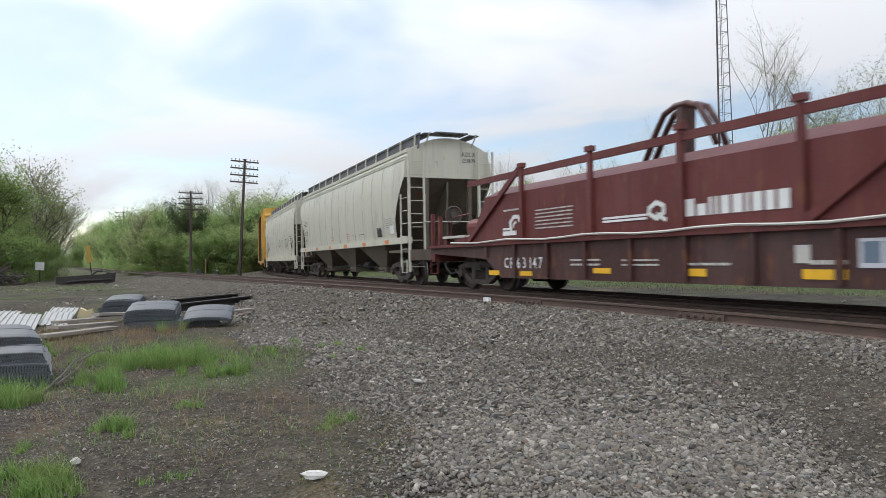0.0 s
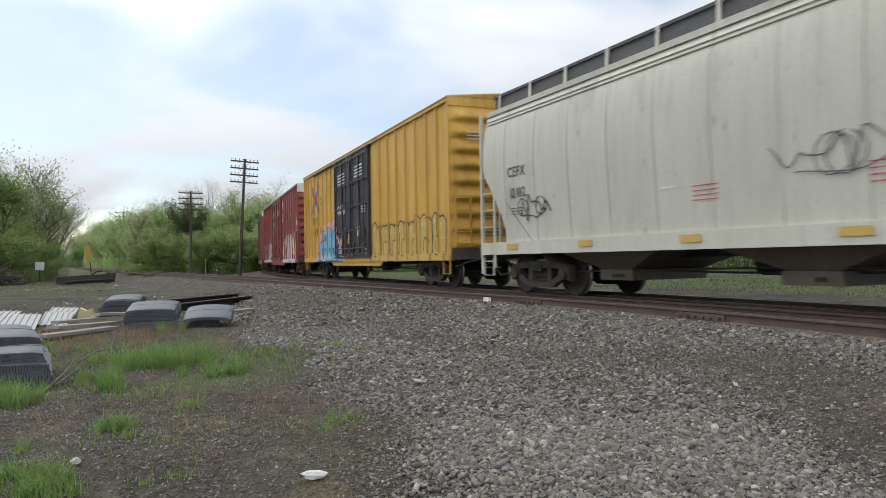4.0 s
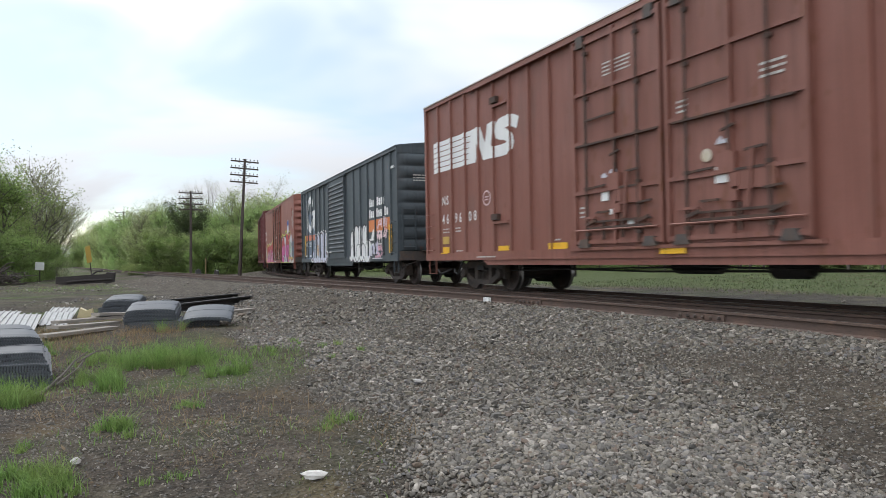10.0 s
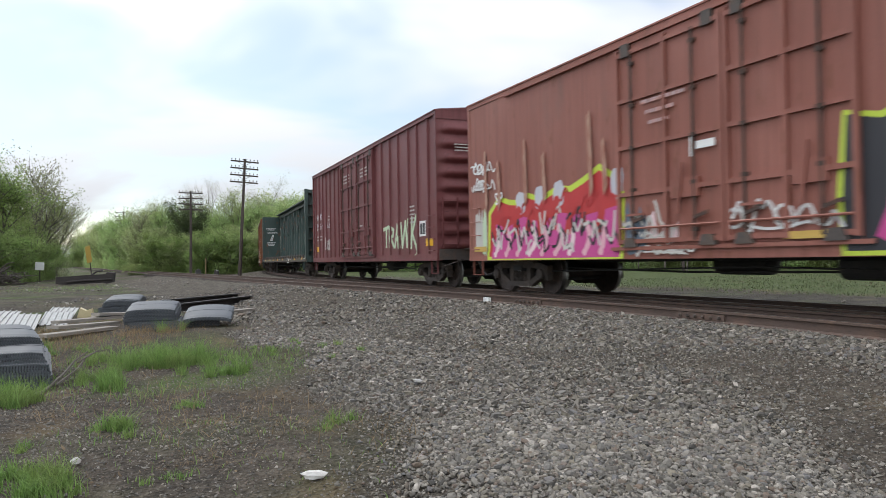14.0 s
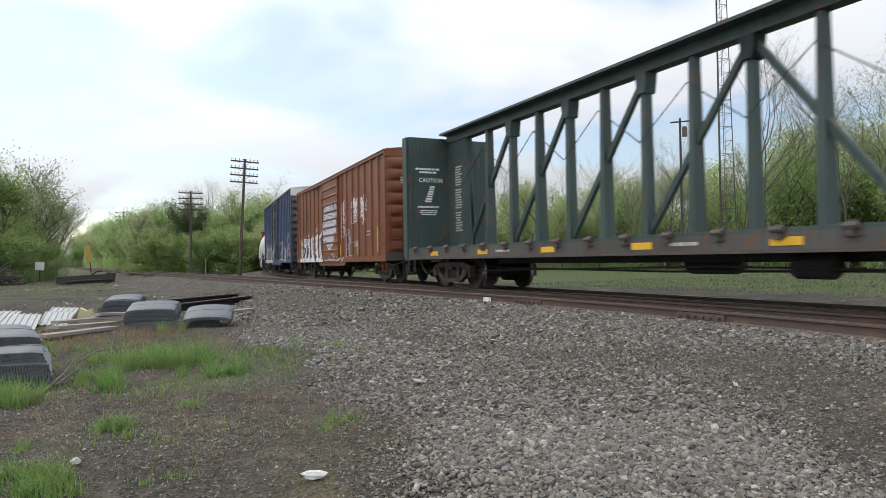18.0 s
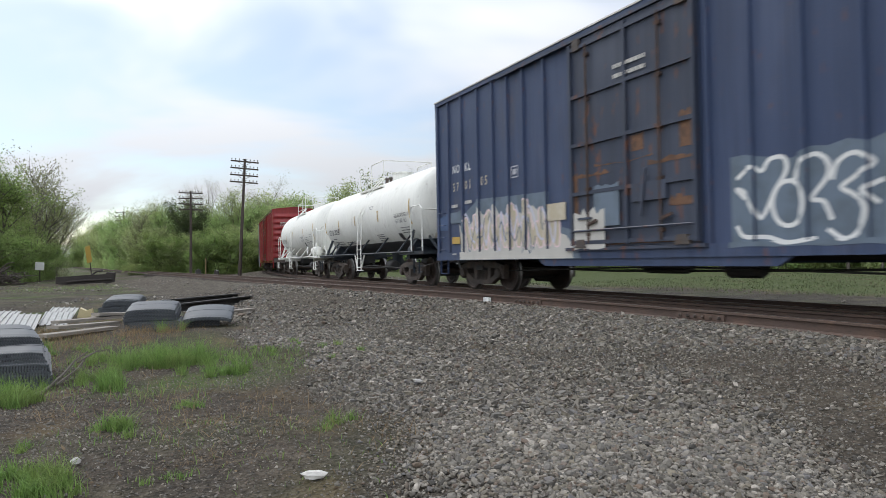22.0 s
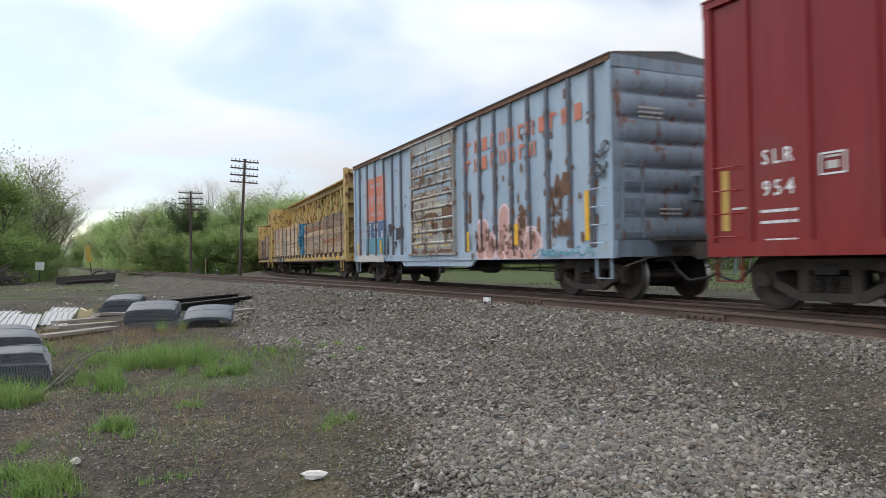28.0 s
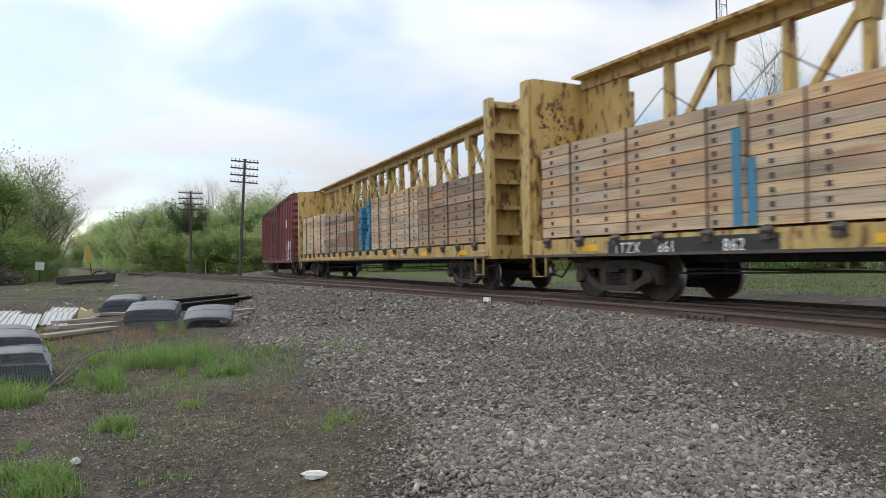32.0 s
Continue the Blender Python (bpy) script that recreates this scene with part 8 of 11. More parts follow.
        lad = part("side_ladder", Shape().rod([(ax, sy * 1.53, 0.45), (ax, sy * 1.53, 1.3), (ax, sy * (r + 0.10), axis), (ax, sy * r * 0.75, axis + r * 0.72), (ax, sy * 0.55, axis + r + 0.1)], 0.022, 6)
                   .rod([(bx, sy * 1.53, 0.45), (bx, sy * 1.53, 1.3), (bx, sy * (r + 0.10), axis), (bx, sy * r * 0.75, axis + r * 0.72), (bx, sy * 0.55, axis + r + 0.1)], 0.022, 6), C_WHT, car)
        for k in range(9):
            z = 0.55 + 0.34 * k
            y = 1.53 if z < 1.3 else float(np.interp(z, [1.3, axis, axis + r * 0.72, axis + r + 0.1], [1.53, r + 0.10, r * 0.75, 0.55]))
            part("rung", Shape().rod([(ax, sy * y, z), (bx, sy * y, z)], 0.014, 5), C_WHT, lad)
        part("step_bracket", Shape().bar((ax, sy * 1.53, 0.46), (ax - 0.43, sy * 1.5, 1.06), 0.04, 0.04).bar((bx, sy * 1.53, 0.46), (bx + 0.39, sy * 1.5, 1.06), 0.04, 0.04).box(ax - 0.03, bx + 0.04, *sorted((sy * 1.43, sy * 1.58)), 0.43, 0.46), C_WHT, car)
    top = axis + r
    xe = 1.6 if skirt else 1.05
    part("dome_platform", Shape().box(-1.3, xe - 0.1, -1.0, -0.55, top - 0.34, top - 0.29).box(-1.3, xe - 0.1, 0.55, 1.0, top - 0.34, top - 0.29), C_WHT, car)
    part("manway", Shape().lathe([(0.36, top - 0.08), (0.36, top + 0.22), (0.40, top + 0.23), (0.40, top + 0.28), (0.05, top + 0.32)], "z", 20, (xe - 0.65, 0, 0)), C_WHT, car)
    part("valve", Shape().lathe([(0.10, top - 0.05), (0.10, top + 0.2), (0.14, top + 0.2), (0.14, top + 0.26), (0.02, top + 0.3)], "z", 12, (-0.5, 0.1, 0)), MAT["steel"], car)
    part("valve", Shape().lathe([(0.07, top - 0.05), (0.07, top + 0.14), (0.1, top + 0.16), (0.02, top + 0.2)], "z", 12, (-0.1, -0.25, 0)), MAT["steel"], car)
    rail = Shape()
    for y in (-0.95, 0.95):
        rail.rod([(-1.4, y, top - 0.45), (-1.4, y, top + 0.34), (0.1, y, top + 0.34)], 0.02, 6)
        rail.rod([(0.1, y, top - 0.45), (0.1, y, top + 0.48), (0.2, y, top + 0.62), (xe, y, top + 0.62), (xe, y, top - 0.45)], 0.02, 6)
        rail.rod([(-1.4, y, top - 0.05), (xe, y, top - 0.05)], 0.015, 6)
    rail.rod([(-1.4, -0.95, top + 0.34), (-1.4, 0.95, top + 0.34)], 0.02, 6).rod([(xe, -0.95, top + 0.62), (xe, 0.95, top + 0.62)], 0.02, 6)
    part("safety_railing", rail, C_WHT, car, "white tubular safety railing")
    part("bottom_outlet", Shape().lathe([(0.16, 0.62), (0.2, 0.7), (0.2, axis - r + 0.1)], "z", 12, (0.3, 0, 0)), metal, car)
    if not skirt:
        part("air_tank", Shape().lathe([(0.02, -0.60), (0.15, -0.57), (0.22, -0.49), (0.235, -0.42), (0.235, 0.42), (0.22, 0.49), (0.15, 0.57), (0.02, 0.60)], "x", 18, (t - 1.1, -1.15, 1.34)), C_WHT, car, smooth=True)

    def y_of(x, z):
        return -math.sqrt(max(0.04, r * r - (z - axis) ** 2)) - 0.01

    f = Flank(car, [], y_of)

    def fine(tris):
        out = []
        for a, b, c in tris:
            m = lambda p, q: ((p[0] + q[0]) / 2, (p[1] + q[1]) / 2)
            ab, bc, ca = m(a, b), m(b, c), m(c, a)
            out += [(a, ab, ca), (ab, b, bc), (ca, bc, c), (ab, bc, ca)]
        return out

    f.lay("lettering", fine(word("UTLX " + number, -t + 0.95, axis - 0.52, 0.23)), MAT["ink"])
    for x, z, w, hh in ((-t + 1.0, axis - 0.80, 0.9, 0.14), (-t + 2.9, axis - 0.8, 0.7, 0.14), (4.2, axis - 0.42, 0.6, 0.18), (2.85, axis - 0.78, 0.8, 0.42), (3.9, axis - 0.75, 0.7, 0.16)) if not skirt else ():
        f.lay("small_lettering", fine(fine(bars(x, z, w, hh, max(1, int(hh / 0.07)), seed + int(x * 8), 0.26))), MAT["greyprint"])
    for x, a, b in ((-t + 0.35, -0.45, 0.1), (-t + 2.7, -0.35, 0.05), (-0.95, -0.3, 0.1), (2.05 if skirt else 2.48, -0.3, 0.1), (t - 0.9, -0.55, 0.25)):
        f.lay("tan_stripe", fine(fine(quad(x, x + 0.09, axis + a, axis + b))), MAT["gold"], "tan painted stripe")
    if not skirt:
        f.lay("lettering", fine(word("CALCIUM CARBONATE IN", 1.3, axis - 0.40, 0.10, 0.52, 0.12)), MAT["ink"])
        f.lay("lettering", fine(word("OR CLAY SLURRY ONLY", 1.36, axis - 0.56, 0.10, 0.52, 0.12)), MAT["ink"])
    if skirt:
        f.lay("lettering", fine(word("CALCIUM CARBONATE OR", 3.86, axis - 0.27, 0.12, 0.56, 0.12)), MAT["ink"])
        f.lay("lettering", fine(word("CLAY SLURRY ONLY", 3.89, axis - 0.45, 0.12, 0.56, 0.12)), MAT["ink"])
        f.lay("small_lettering", fine(fine(bars(4.15, axis - 0.82, 0.85, 0.24, 3, 41, 0.3) + bars(1.36, axis - 0.98, 0.80, 0.26, 4, 42, 0.4) + bars(-4.95, axis - 0.72, 0.55, 0.05, 1, 43, 0.8) + bars(-4.9, axis - 0.98, 1.3, 0.18, 2, 44, 0.3) + bars(-3.25, axis - 1.0, 1.4, 0.14, 2, 45, 0.5) + bars(1.05, axis + 0.18, 0.5, 0.14, 3, 46, 0.25))), MAT["greyprint"])
        f.lay("placard", fine(quad(3.66, 4.00, axis - 1.0, axis - 0.78)), MAT["ink"])
    else:
        f.lay("placard", fine(quad(2.2, 2.52, axis - 0.86, axis - 0.64)), MAT["ink"])
        part("diamond_placard", Shape().prism([(4.42, 1.14), (4.65, 1.37), (4.42, 1.60), (4.19, 1.37)], "y", -1.50, -1.48), MAT["white"], car, "white diamond placard")
    head_x = lambda q: float(np.interp(q / r, (0.0, 0.45, 0.74, 0.90, 0.97, 1.0), (t, t - 0.04, t - 0.13, t - 0.25, t - 0.36, t - 0.52))) + 0.012
    dab = Shape()
    for tri in fine(word("UTLX " + number, -0.55, axis + 0.48, 0.13, 0.75) + bars(-0.35, axis + 0.20, 0.8, 0.16, 2, seed, 0.3)):
        dab.add([(head_x(math.hypot(p[0], p[1] - axis)), p[0], p[1]) for p in tri], [(0, 1, 2)])
    part("head_lettering", dab, MAT["greyprint"], car, "small black print on the tank head")
    if skirt:
        grime = Shape()
        for k, (u, v, w_, h_) in enumerate(((0.15, axis - 0.55, 0.16, 0.75), (-0.35, axis - 0.85, 0.35, 0.22), (0.65, axis - 0.75, 0.10, 0.55), (-0.75, axis - 0.9, 0.2, 0.2))):
            for tri in fine(ragged(600 + k, u, u + w_, v - h_ / 2, v + h_ / 2, 5, 0.08)):
                grime.add([(head_x(math.hypot(p[0], p[1] - axis)) - 0.004, p[0], p[1]) for p in tri], [(0, 1, 2)])
        part("head_grime", grime, surface("brown_grime", (0.62, 0.57, 0.47), [((0.42, 0.35, 0.25), 3, (1, 1, 0.5), 0.45, 0.7, 0.8)], rough=0.9), car, "brown run-down grime on the tank head")
    running_gear(car, L, h - 1.85, metal, "")
    CARS.append((car, centre, h - 1.85))


def coil_car():
    L, centre = 19.1, 161.9
    car = thing("coil_car", "red-brown covered coil car with white lettering", "coil car", "cars of the freight train")
    g, h = L / 2, 7.7      # half length of the frame, and of the hood's deck
    for sy in (-1, 1):
        part("side_sill", Shape().prism([(-g, 0.98), (-g, 1.16), (g, 1.16), (g, 0.98), (6.4, 0.80), (5.65, 0.36), (-5.65, 0.36), (-6.4, 0.80)], "y", *sorted((sy * 1.40, sy * 1.46))), C_REDSILL, car, "deep fish-belly side sill")
        part("deck_edge", Shape().box(-g, g, *sorted((sy * 1.35, sy * 1.55)), 1.12, 1.20), C_RED, car)
        for x in evenly(-h + 1.4, h - 1.4, 11):
            part("sill_post", Shape().box(x - 0.05, x + 0.05, *sorted((sy * 1.46, sy * 1.53)), 0.40 if abs(x) < 5.6 else 0.85, 1.12), C_REDSILL, car)
        # two hoods end to end
        part("hood_side", Shape().prism([(-h + 0.5, 1.2), (-h + 1.35, 2.29), (h - 1.35, 2.29), (h - 0.5, 1.2)], "y", *sorted((sy * 1.40, sy * 1.46))), C_RED, car)
        part("hood_shoulder", Shape().sheet([[(-h + 1.35, sy * 1.46, 2.29), (h - 1.35, sy * 1.46, 2.29)], [(-h + 1.6, sy * 1.08, 2.50), (h - 1.6, sy * 1.08, 2.50)]]), C_RED, car)
        part("hood_rail", Shape().box(-7.16, 7.16, *sorted((sy * 1.46, sy * 1.52)), 2.62, 2.76), C_RED, car)
        for x in (-4.68, -2.3, -0.04, 2.05, 4.4, 7.1):
            part("hood_post", Shape().box(x - 0.05, x + 0.05, *sorted((sy * 1.46, sy * 1.54)), 1.2, 2.86), C_RED, car)
            part("hood_lug", Shape().box(x - 0.10, x + 0.10, *sorted((sy * 1.44, sy * 1.56)), 2.80, 2.90), C_RED, car)
        for a, b in ((-7.2, -4.8), (2.1, 4.35)):
            part("hood_brace", Shape().bar((a, sy * 1.50, 1.25), (b, sy * 1.50, 2.78), 0.06, 0.13), C_RED, car)
        part("drip_rail", Shape().rod([(x, sy * 1.57, 1.22 + 0.025 * math.sin(x * 2.1)) for x in evenly(-8.05, 8.05, 24)], 0.022, 6), MAT["offwhite"], car, "bent pale drip rail")
    part("hood_top", Shape().sheet([[(-h + 1.6, -1.08, 2.50), (h - 1.6, -1.08, 2.50)], [(-h + 1.75, 0, 2.60), (h - 1.75, 0, 2.60)], [(-h + 1.6, 1.08, 2.50), (h - 1.6, 1.08, 2.50)]]), C_RED, car)
    for sx in (-1, 1):
        part("hood_end", Shape().sheet([[(sx * (h - 0.5), -1.46, 1.2), (sx * (h - 0.5), 1.46, 1.2)], [(sx * (h - 1.35), -1.46, 2.29), (sx * (h - 1.35), 1.46, 2.29)], [(sx * (h - 1.6), -1.08, 2.50), (sx * (h - 1.6), 1.08, 2.50)]]), C_RED, car)
        part("end_sill", Shape().box(*sorted((sx * (g - 0.25), sx * (g + 0.02))), -1.45, 1.45, 0.75, 1.15), C_RED, car)
        for sy in (-1, 1):
            for dx, zt in ((0.0, 2.1), (0.48, 2.0)):
                part("corner_stake", Shape().box(*sorted((sx * (g - dx), sx * (g - dx - 0.10))), *sorted((sy * 1.45, sy * 1.35)), 1.1, zt), C_RED, car)
            part("side_platform", Shape().box(*sorted((sx * 7.5, sx * 8.75)), *sorted((sy * 0.85, sy * 1.47)), 1.37, 1.43), MAT["offwhite"], car, "pale worn step platform")
            part("platform_box", Shape().box(*sorted((sx * 7.45, sx * 8.05)), *sorted((sy * 0.9, sy * 1.45)), 1.16, 1.37), C_RED, car)
            part("platform_leg", Shape().box(*sorted((sx * 8.6, sx * 8.7)), *sorted((sy * 1.3, sy * 1.42)), 1.1, 1.37), C_RED, car)
            part("grab_rail", Shape().rod([(sx * 8.6, sy * 1.3, 1.43), (sx * 8.5, sy * 1.3, 1.85), (sx * 8.2, sy * 1.3, 1.95), (sx * 7.4, sy * 1.3, 1.98)], 0.02, 5), C_RED, car)
    part("deck", Shape().box(-g, g, -1.4, 1.4, 1.05, 1.14), C_RED, car)
    part("center_sill", Shape().box(-g, g, -0.3, 0.3, 0.6, 1.05), MAT["black"], car)
    part("air_reservoir", Shape().lathe([(0.02, -0.5), (0.2, -0.45), (0.23, -0.4), (0.23, 0.4), (0.2, 0.45), (0.02, 0.5)], "x", 14, (-7.85, -0.75, 1.66)), C_RED, car)
    # lifting arch over the hoods
    for y in (-0.12, 0.12):
        arch = part("lifting_arch", Shape().rod([(-2.38, y, 2.55), (-2.0, y, 3.2), (-1.78, y, 3.5), (-1.5, y, 3.60), (-1.2, y, 3.60), (-0.95, y, 3.5), (-0.72, y, 3.15), (-0.55, y, 2.75)], 0.06, 7), C_REDSILL, car, "dark bent lifting arch over the hoods", smooth=True)
        part("arch_post", Shape().bar((-1.35, y, 3.55), (-1.4, y, 2.55), 0.10, 0.15), C_REDSILL, arch)
    f = Flank(car, [], lambda x, z: -1.465 if z > 1.2 else -1.462)
    x = -0.02
    for k, w in enumerate((0.26, 0.22, 0.07, 0.07, 0.2, 0.22, 0.07, 0.2, 0.18, 0.22)):
        f.lay("brand_bar", quad(x, x + w * 0.8, 1.42, 1.42 + (0.27 if k != 1 else 0.18)), MAT["white"], "white bar of a painted brand name")
        x += w * 0.8 + 0.055
    f.lay("logo_shape", stroke([(-0.8, 1.52), (-0.62, 1.43), (-0.46, 1.52), (-0.46, 1.63), (-0.62, 1.70), (-0.78, 1.62), (-0.8, 1.52)], 0.075) + quad(-2.0, -0.85, 1.43, 1.47) + quad(-2.0, -0.85, 1.49, 1.53) + stroke([(-0.6, 1.5), (-0.42, 1.40)], 0.07), MAT["white"], "white rounded logo")
    f.lay("logo_shape", stroke([(-5.52, 1.38), (-5.0, 1.38)], 0.10) + stroke([(-5.52, 1.48), (-5.2, 1.48)], 0.05) + stroke([(-5.18, 1.42), (-5.22, 1.62), (-5.08, 1.74), (-4.9, 1.74), (-4.8, 1.62)], 0.085) + stroke([(-5.08, 1.5), (-5.08, 1.58), (-4.98, 1.62)], 0.05), MAT["white"], "white rounded logo")
    f.lay("small_lettering", bars(-4.2, 1.40, 1.3, 0.46, 6, 5, 0.36) + bars(-5.5, 1.87, 0.68, 0.07, 1, 6, 0.6), MAT["offwhite"])
    f.lay("lettering", word("CR631471", -5.52, 0.59, 0.235, places=(-5.52, -5.27, -4.98, -4.74, -4.50, -4.34, -4.12, -3.92)), MAT["white"])
    f.lay("small_lettering", bars(-3.0, 0.62, 0.9, 0.18, 2, 7, 0.4) + bars(-1.5, 0.62, 0.9, 0.16, 2, 8, 0.4) + bars(0.05, 0.62, 0.8, 0.10, 1, 9) + bars(2.1, 0.62, 0.5, 0.14, 1, 10), MAT["offwhite"])
    f.lay("reflector", quad(-6.23, -5.75, 0.42, 0.53) + quad(-4.85, -4.37, 0.42, 0.52) + quad(-2.3, -1.8, 0.5, 0.6) + quad(-0.1, 0.4, 0.48, 0.6) + quad(2.0, 2.6, 0.47, 0.6), MAT["yellow"], "yellow reflective patch")
    f.lay("placard", quad(1.9, 2.12, 0.68, 0.92), MAT["offwhite"])
    f.lay("placard", quad(2.75, 3.35, 0.62, 0.98), MAT["silver"], "pale framed placard")
    f.lay("placard", quad(2.80, 3.02, 0.68, 0.94), MAT["buff"])
    f.lay("placard", quad(3.08, 3.30, 0.68, 0.94), MAT["buff"])
    running_gear(car, L, 7.45, C_RED, "")
    CARS.append((car, centre, 7.45))


WEATHER = [((0.30, 0.25, 0.19), 1.6, (0.35, 1, 2.4), 0.44, 0.66, 0.65), ((0.37, 0.17, 0.075), 1.1, (0.3, 1, 2), 0.56, 0.70, 0.75), ((0.085, 0.072, 0.06), 2.0, (0.45, 1, 2.2), 0.58, 0.70, 0.85), ((0.16, 0.115, 0.075), 18, (0.08, 1, 4), 0.45, 0.72, 0.55)]
MAT["lumber"] = surface("weathered_lumber", (0.42, 0.30, 0.18), hues=((0.40, 0.27, 0.155), (0.24, 0.17, 0.11), (0.36, 0.125, 0.045), (0.42, 0.31, 0.19), (0.11, 0.082, 0.062), (0.40, 0.23, 0.11), (0.27, 0.195, 0.12), (0.42, 0.30, 0.18)), layers=WEATHER, rough=0.85, bump=0.25, thing=0.28)
MAT["lumber2"] = surface("pale_lumber", (0.56, 0.42, 0.27), hues=((0.62, 0.46, 0.30), (0.56, 0.37, 0.22), (0.56, 0.46, 0.34), (0.52, 0.27, 0.12), (0.62, 0.48, 0.31), (0.42, 0.33, 0.24), (0.58, 0.40, 0.22), (0.34, 0.23, 0.14)), layers=WEATHER[:2] + WEATHER[3:], rough=0.85, bump=0.25, thing=0.25)
MAT["bluewrap"] = plain_paint("blue_end_paint", (0.03, 0.15, 0.25))


C_SILL = paint("grimy_sill_paint", (0.075, 0.07, 0.062), rust=0.8)


def centerbeam(label, centre, L, mat, top, deck, packs=(), gaps=(), print_=True):
    """A centerbeam flat car: end bulkheads, middle truss of posts and diagonals, a deck with stake pockets, and packs of lumber."""
    car = thing("centerbeam_flatcar", label, "flatcar", "cars of the freight train")
    h = L / 2
    for sx in (-1, 1):
        x0, x1 = sorted((sx * h, sx * (h - 0.10)))
        bh = part("bulkhead", Shape().box(x0, x1, -1.42, 1.42, deck, top), mat, car, "flat steel end bulkhead")
        for y in (-1.42, -0.55, 0.55, 1.42):
            a = max(-1.47, min(1.47, y))
            part("bulkhead_post", Shape().box(*sorted((sx * (h + 0.0), sx * (h + 0.26 if abs(y) < 1 else h + 0.30))), a - 0.07, a + 0.07, deck - 0.3, top + 0.0), mat, bh)
        for k in range(6):
            z = deck + 0.25 + (top - deck - 0.4) * k / 5
            part("bulkhead_rib", Shape().box(*sorted((sx * (h + 0.0), sx * (h + 0.2))), -1.4, 1.4, z - 0.05, z + 0.05), mat, bh)
        for sy in (-1, 1):
            part("bulkhead_gusset", Shape().prism([(sx * (h - 0.1), deck), (sx * (h - 0.1), top), (sx * (h - 1.3), top), (sx * (h - 1.3), top - 0.9), (sx * (h - 1.6), deck)], "y", *sorted((sy * 0.05, sy * 0.10))), mat, bh)
    part("top_chord", Shape().prism([(-0.40, top + 0.15), (0.40, top + 0.15), (0.40, top + 0.09), (0.14, top + 0.08), (0.14, top - 0.14), (-0.14, top - 0.14), (-0.14, top + 0.08), (-0.40, top + 0.09)], "x", -h + 0.1, h - 0.1), mat, car)
    n = 17
    xs = evenly(-h + 1.3, h - 1.3, n)
    for i, x in enumerate(xs):
        wide = 0.15 if i % 2 else 0.11
        part("beam_post", Shape().add([(x - 0.08, -wide, deck), (x + 0.08, -wide, deck), (x + 0.08, wide, deck), (x - 0.08, wide, deck), (x - 0.06, -0.09, top - 0.02), (x + 0.06, -0.09, top - 0.02), (x + 0.06, 0.09, top - 0.02), (x - 0.06, 0.09, top - 0.02)],
                                      [(0, 3, 2, 1), (4, 5, 6, 7), (0, 1, 5, 4), (1, 2, 6, 5), (2, 3, 7, 6), (3, 0, 4, 7)]), mat, car)
    for i in range(0, n - 2, 2):
        a, b = (xs[i], xs[i + 2])
        if i >= n // 2:
            a, b = b, a
        part("diagonal", Shape().bar((a, 0, deck + 0.05), (b, 0, top - 0.17), 0.10, 0.12), mat, car)
        part("gusset_plate", Shape().prism([(b - 0.16, top - 0.14), (b + 0.16, top - 0.14), (b + 0.10, top - 0.54), (b - 0.10, top - 0.54)], "y", -0.15, 0.15), mat, car)
    for i in range(0, n - 1):
        part("tie_cable", Shape().rod([(xs[i], -0.2, deck + 1.9 + 0.9 * (i % 2)), (xs[i + 1], -0.2, deck + 2.8 - 0.9 * (i % 2))], 0.012, 4), MAT["black"], car)
    part("deck", Shape().box(-h, h, -1.45, 1.45, deck - 0.10, deck), mat, car)
    for sy in (-1, 1):
        y0, y1 = sorted((sy * 1.40, sy * 1.46))
        part("side_sill", Shape().box(-h, h, y0, y1, 0.86, deck - 0.06), C_SILL if mat is C_GRN else mat, car)
        y0, y1 = sorted((sy * 1.38, sy * 1.50))
        part("sill_flange", Shape().box(-h, h, y0, y1, 0.82, 0.87), MAT["steel"], car)
        for x in evenly(-h + 0.6, h - 0.6, 22):
            part("winch", Shape().lathe([(0.04, -0.10), (0.055, -0.08), (0.055, 0.08), (0.04, 0.10)], "x", 8, (x, sy * 1.50, deck - 0.03)).prism([(x - 0.12, deck - 0.15), (x + 0.12, deck - 0.15), (x + 0.05, deck + 0.05), (x - 0.05, deck + 0.05)], "y", *sorted((sy * 1.45, sy * 1.49))).box(x - 0.05, x + 0.05, *sorted((sy * 1.44, sy * 1.53)), deck - 0.16, deck + 0.02), MAT["steel"], car)
    part("center_sill", Shape().box(-h, h, -0.35, 0.35, 0.68, deck - 0.1), MAT["black"], car)
    for sx in (-1, 1):
        part("end_sill", Shape().box(*sorted((sx * (h - 0.1), sx * (h + 0.32))), -1.45, 1.45, 0.80, deck - 0.05), mat, car)
    f = Flank(car, [], lambda x, z: -1.462)
    if mat is C_GRN:
        plate = Shape()
        rp = random.Random(5)
        for z, y0, y1, t_ in ((3.60, -1.22, -0.40, 0.055), (3.50, -1.10, -0.52, 0.055), (2.42, -1.16, -0.44, 0.06), (2.32, -1.08, -0.50, 0.035), (2.26, -1.10, -0.50, 0.035), (2.20, -1.04, -0.56, 0.035)):
            y = y0
            while y < y1:
                w = min(rp.uniform(0.05, 0.13), y1 - y)
                plate.box(-h, -h + 0.006, y, y + w, z, z + t_)
                y += w + 0.025
        for k in range(7):
            plate.box(-h, -h + 0.006, -0.92 + 0.03 * k, -0.70 + 0.02 * k, 2.60 + 0.075 * k, 2.65 + 0.075 * k)
        tagged(part("bulkhead_lettering", plate, MAT["white"], car, "white warning print and arrow shape", (0.101, 0, 0)), kind="stuff")
        caution = Shape()
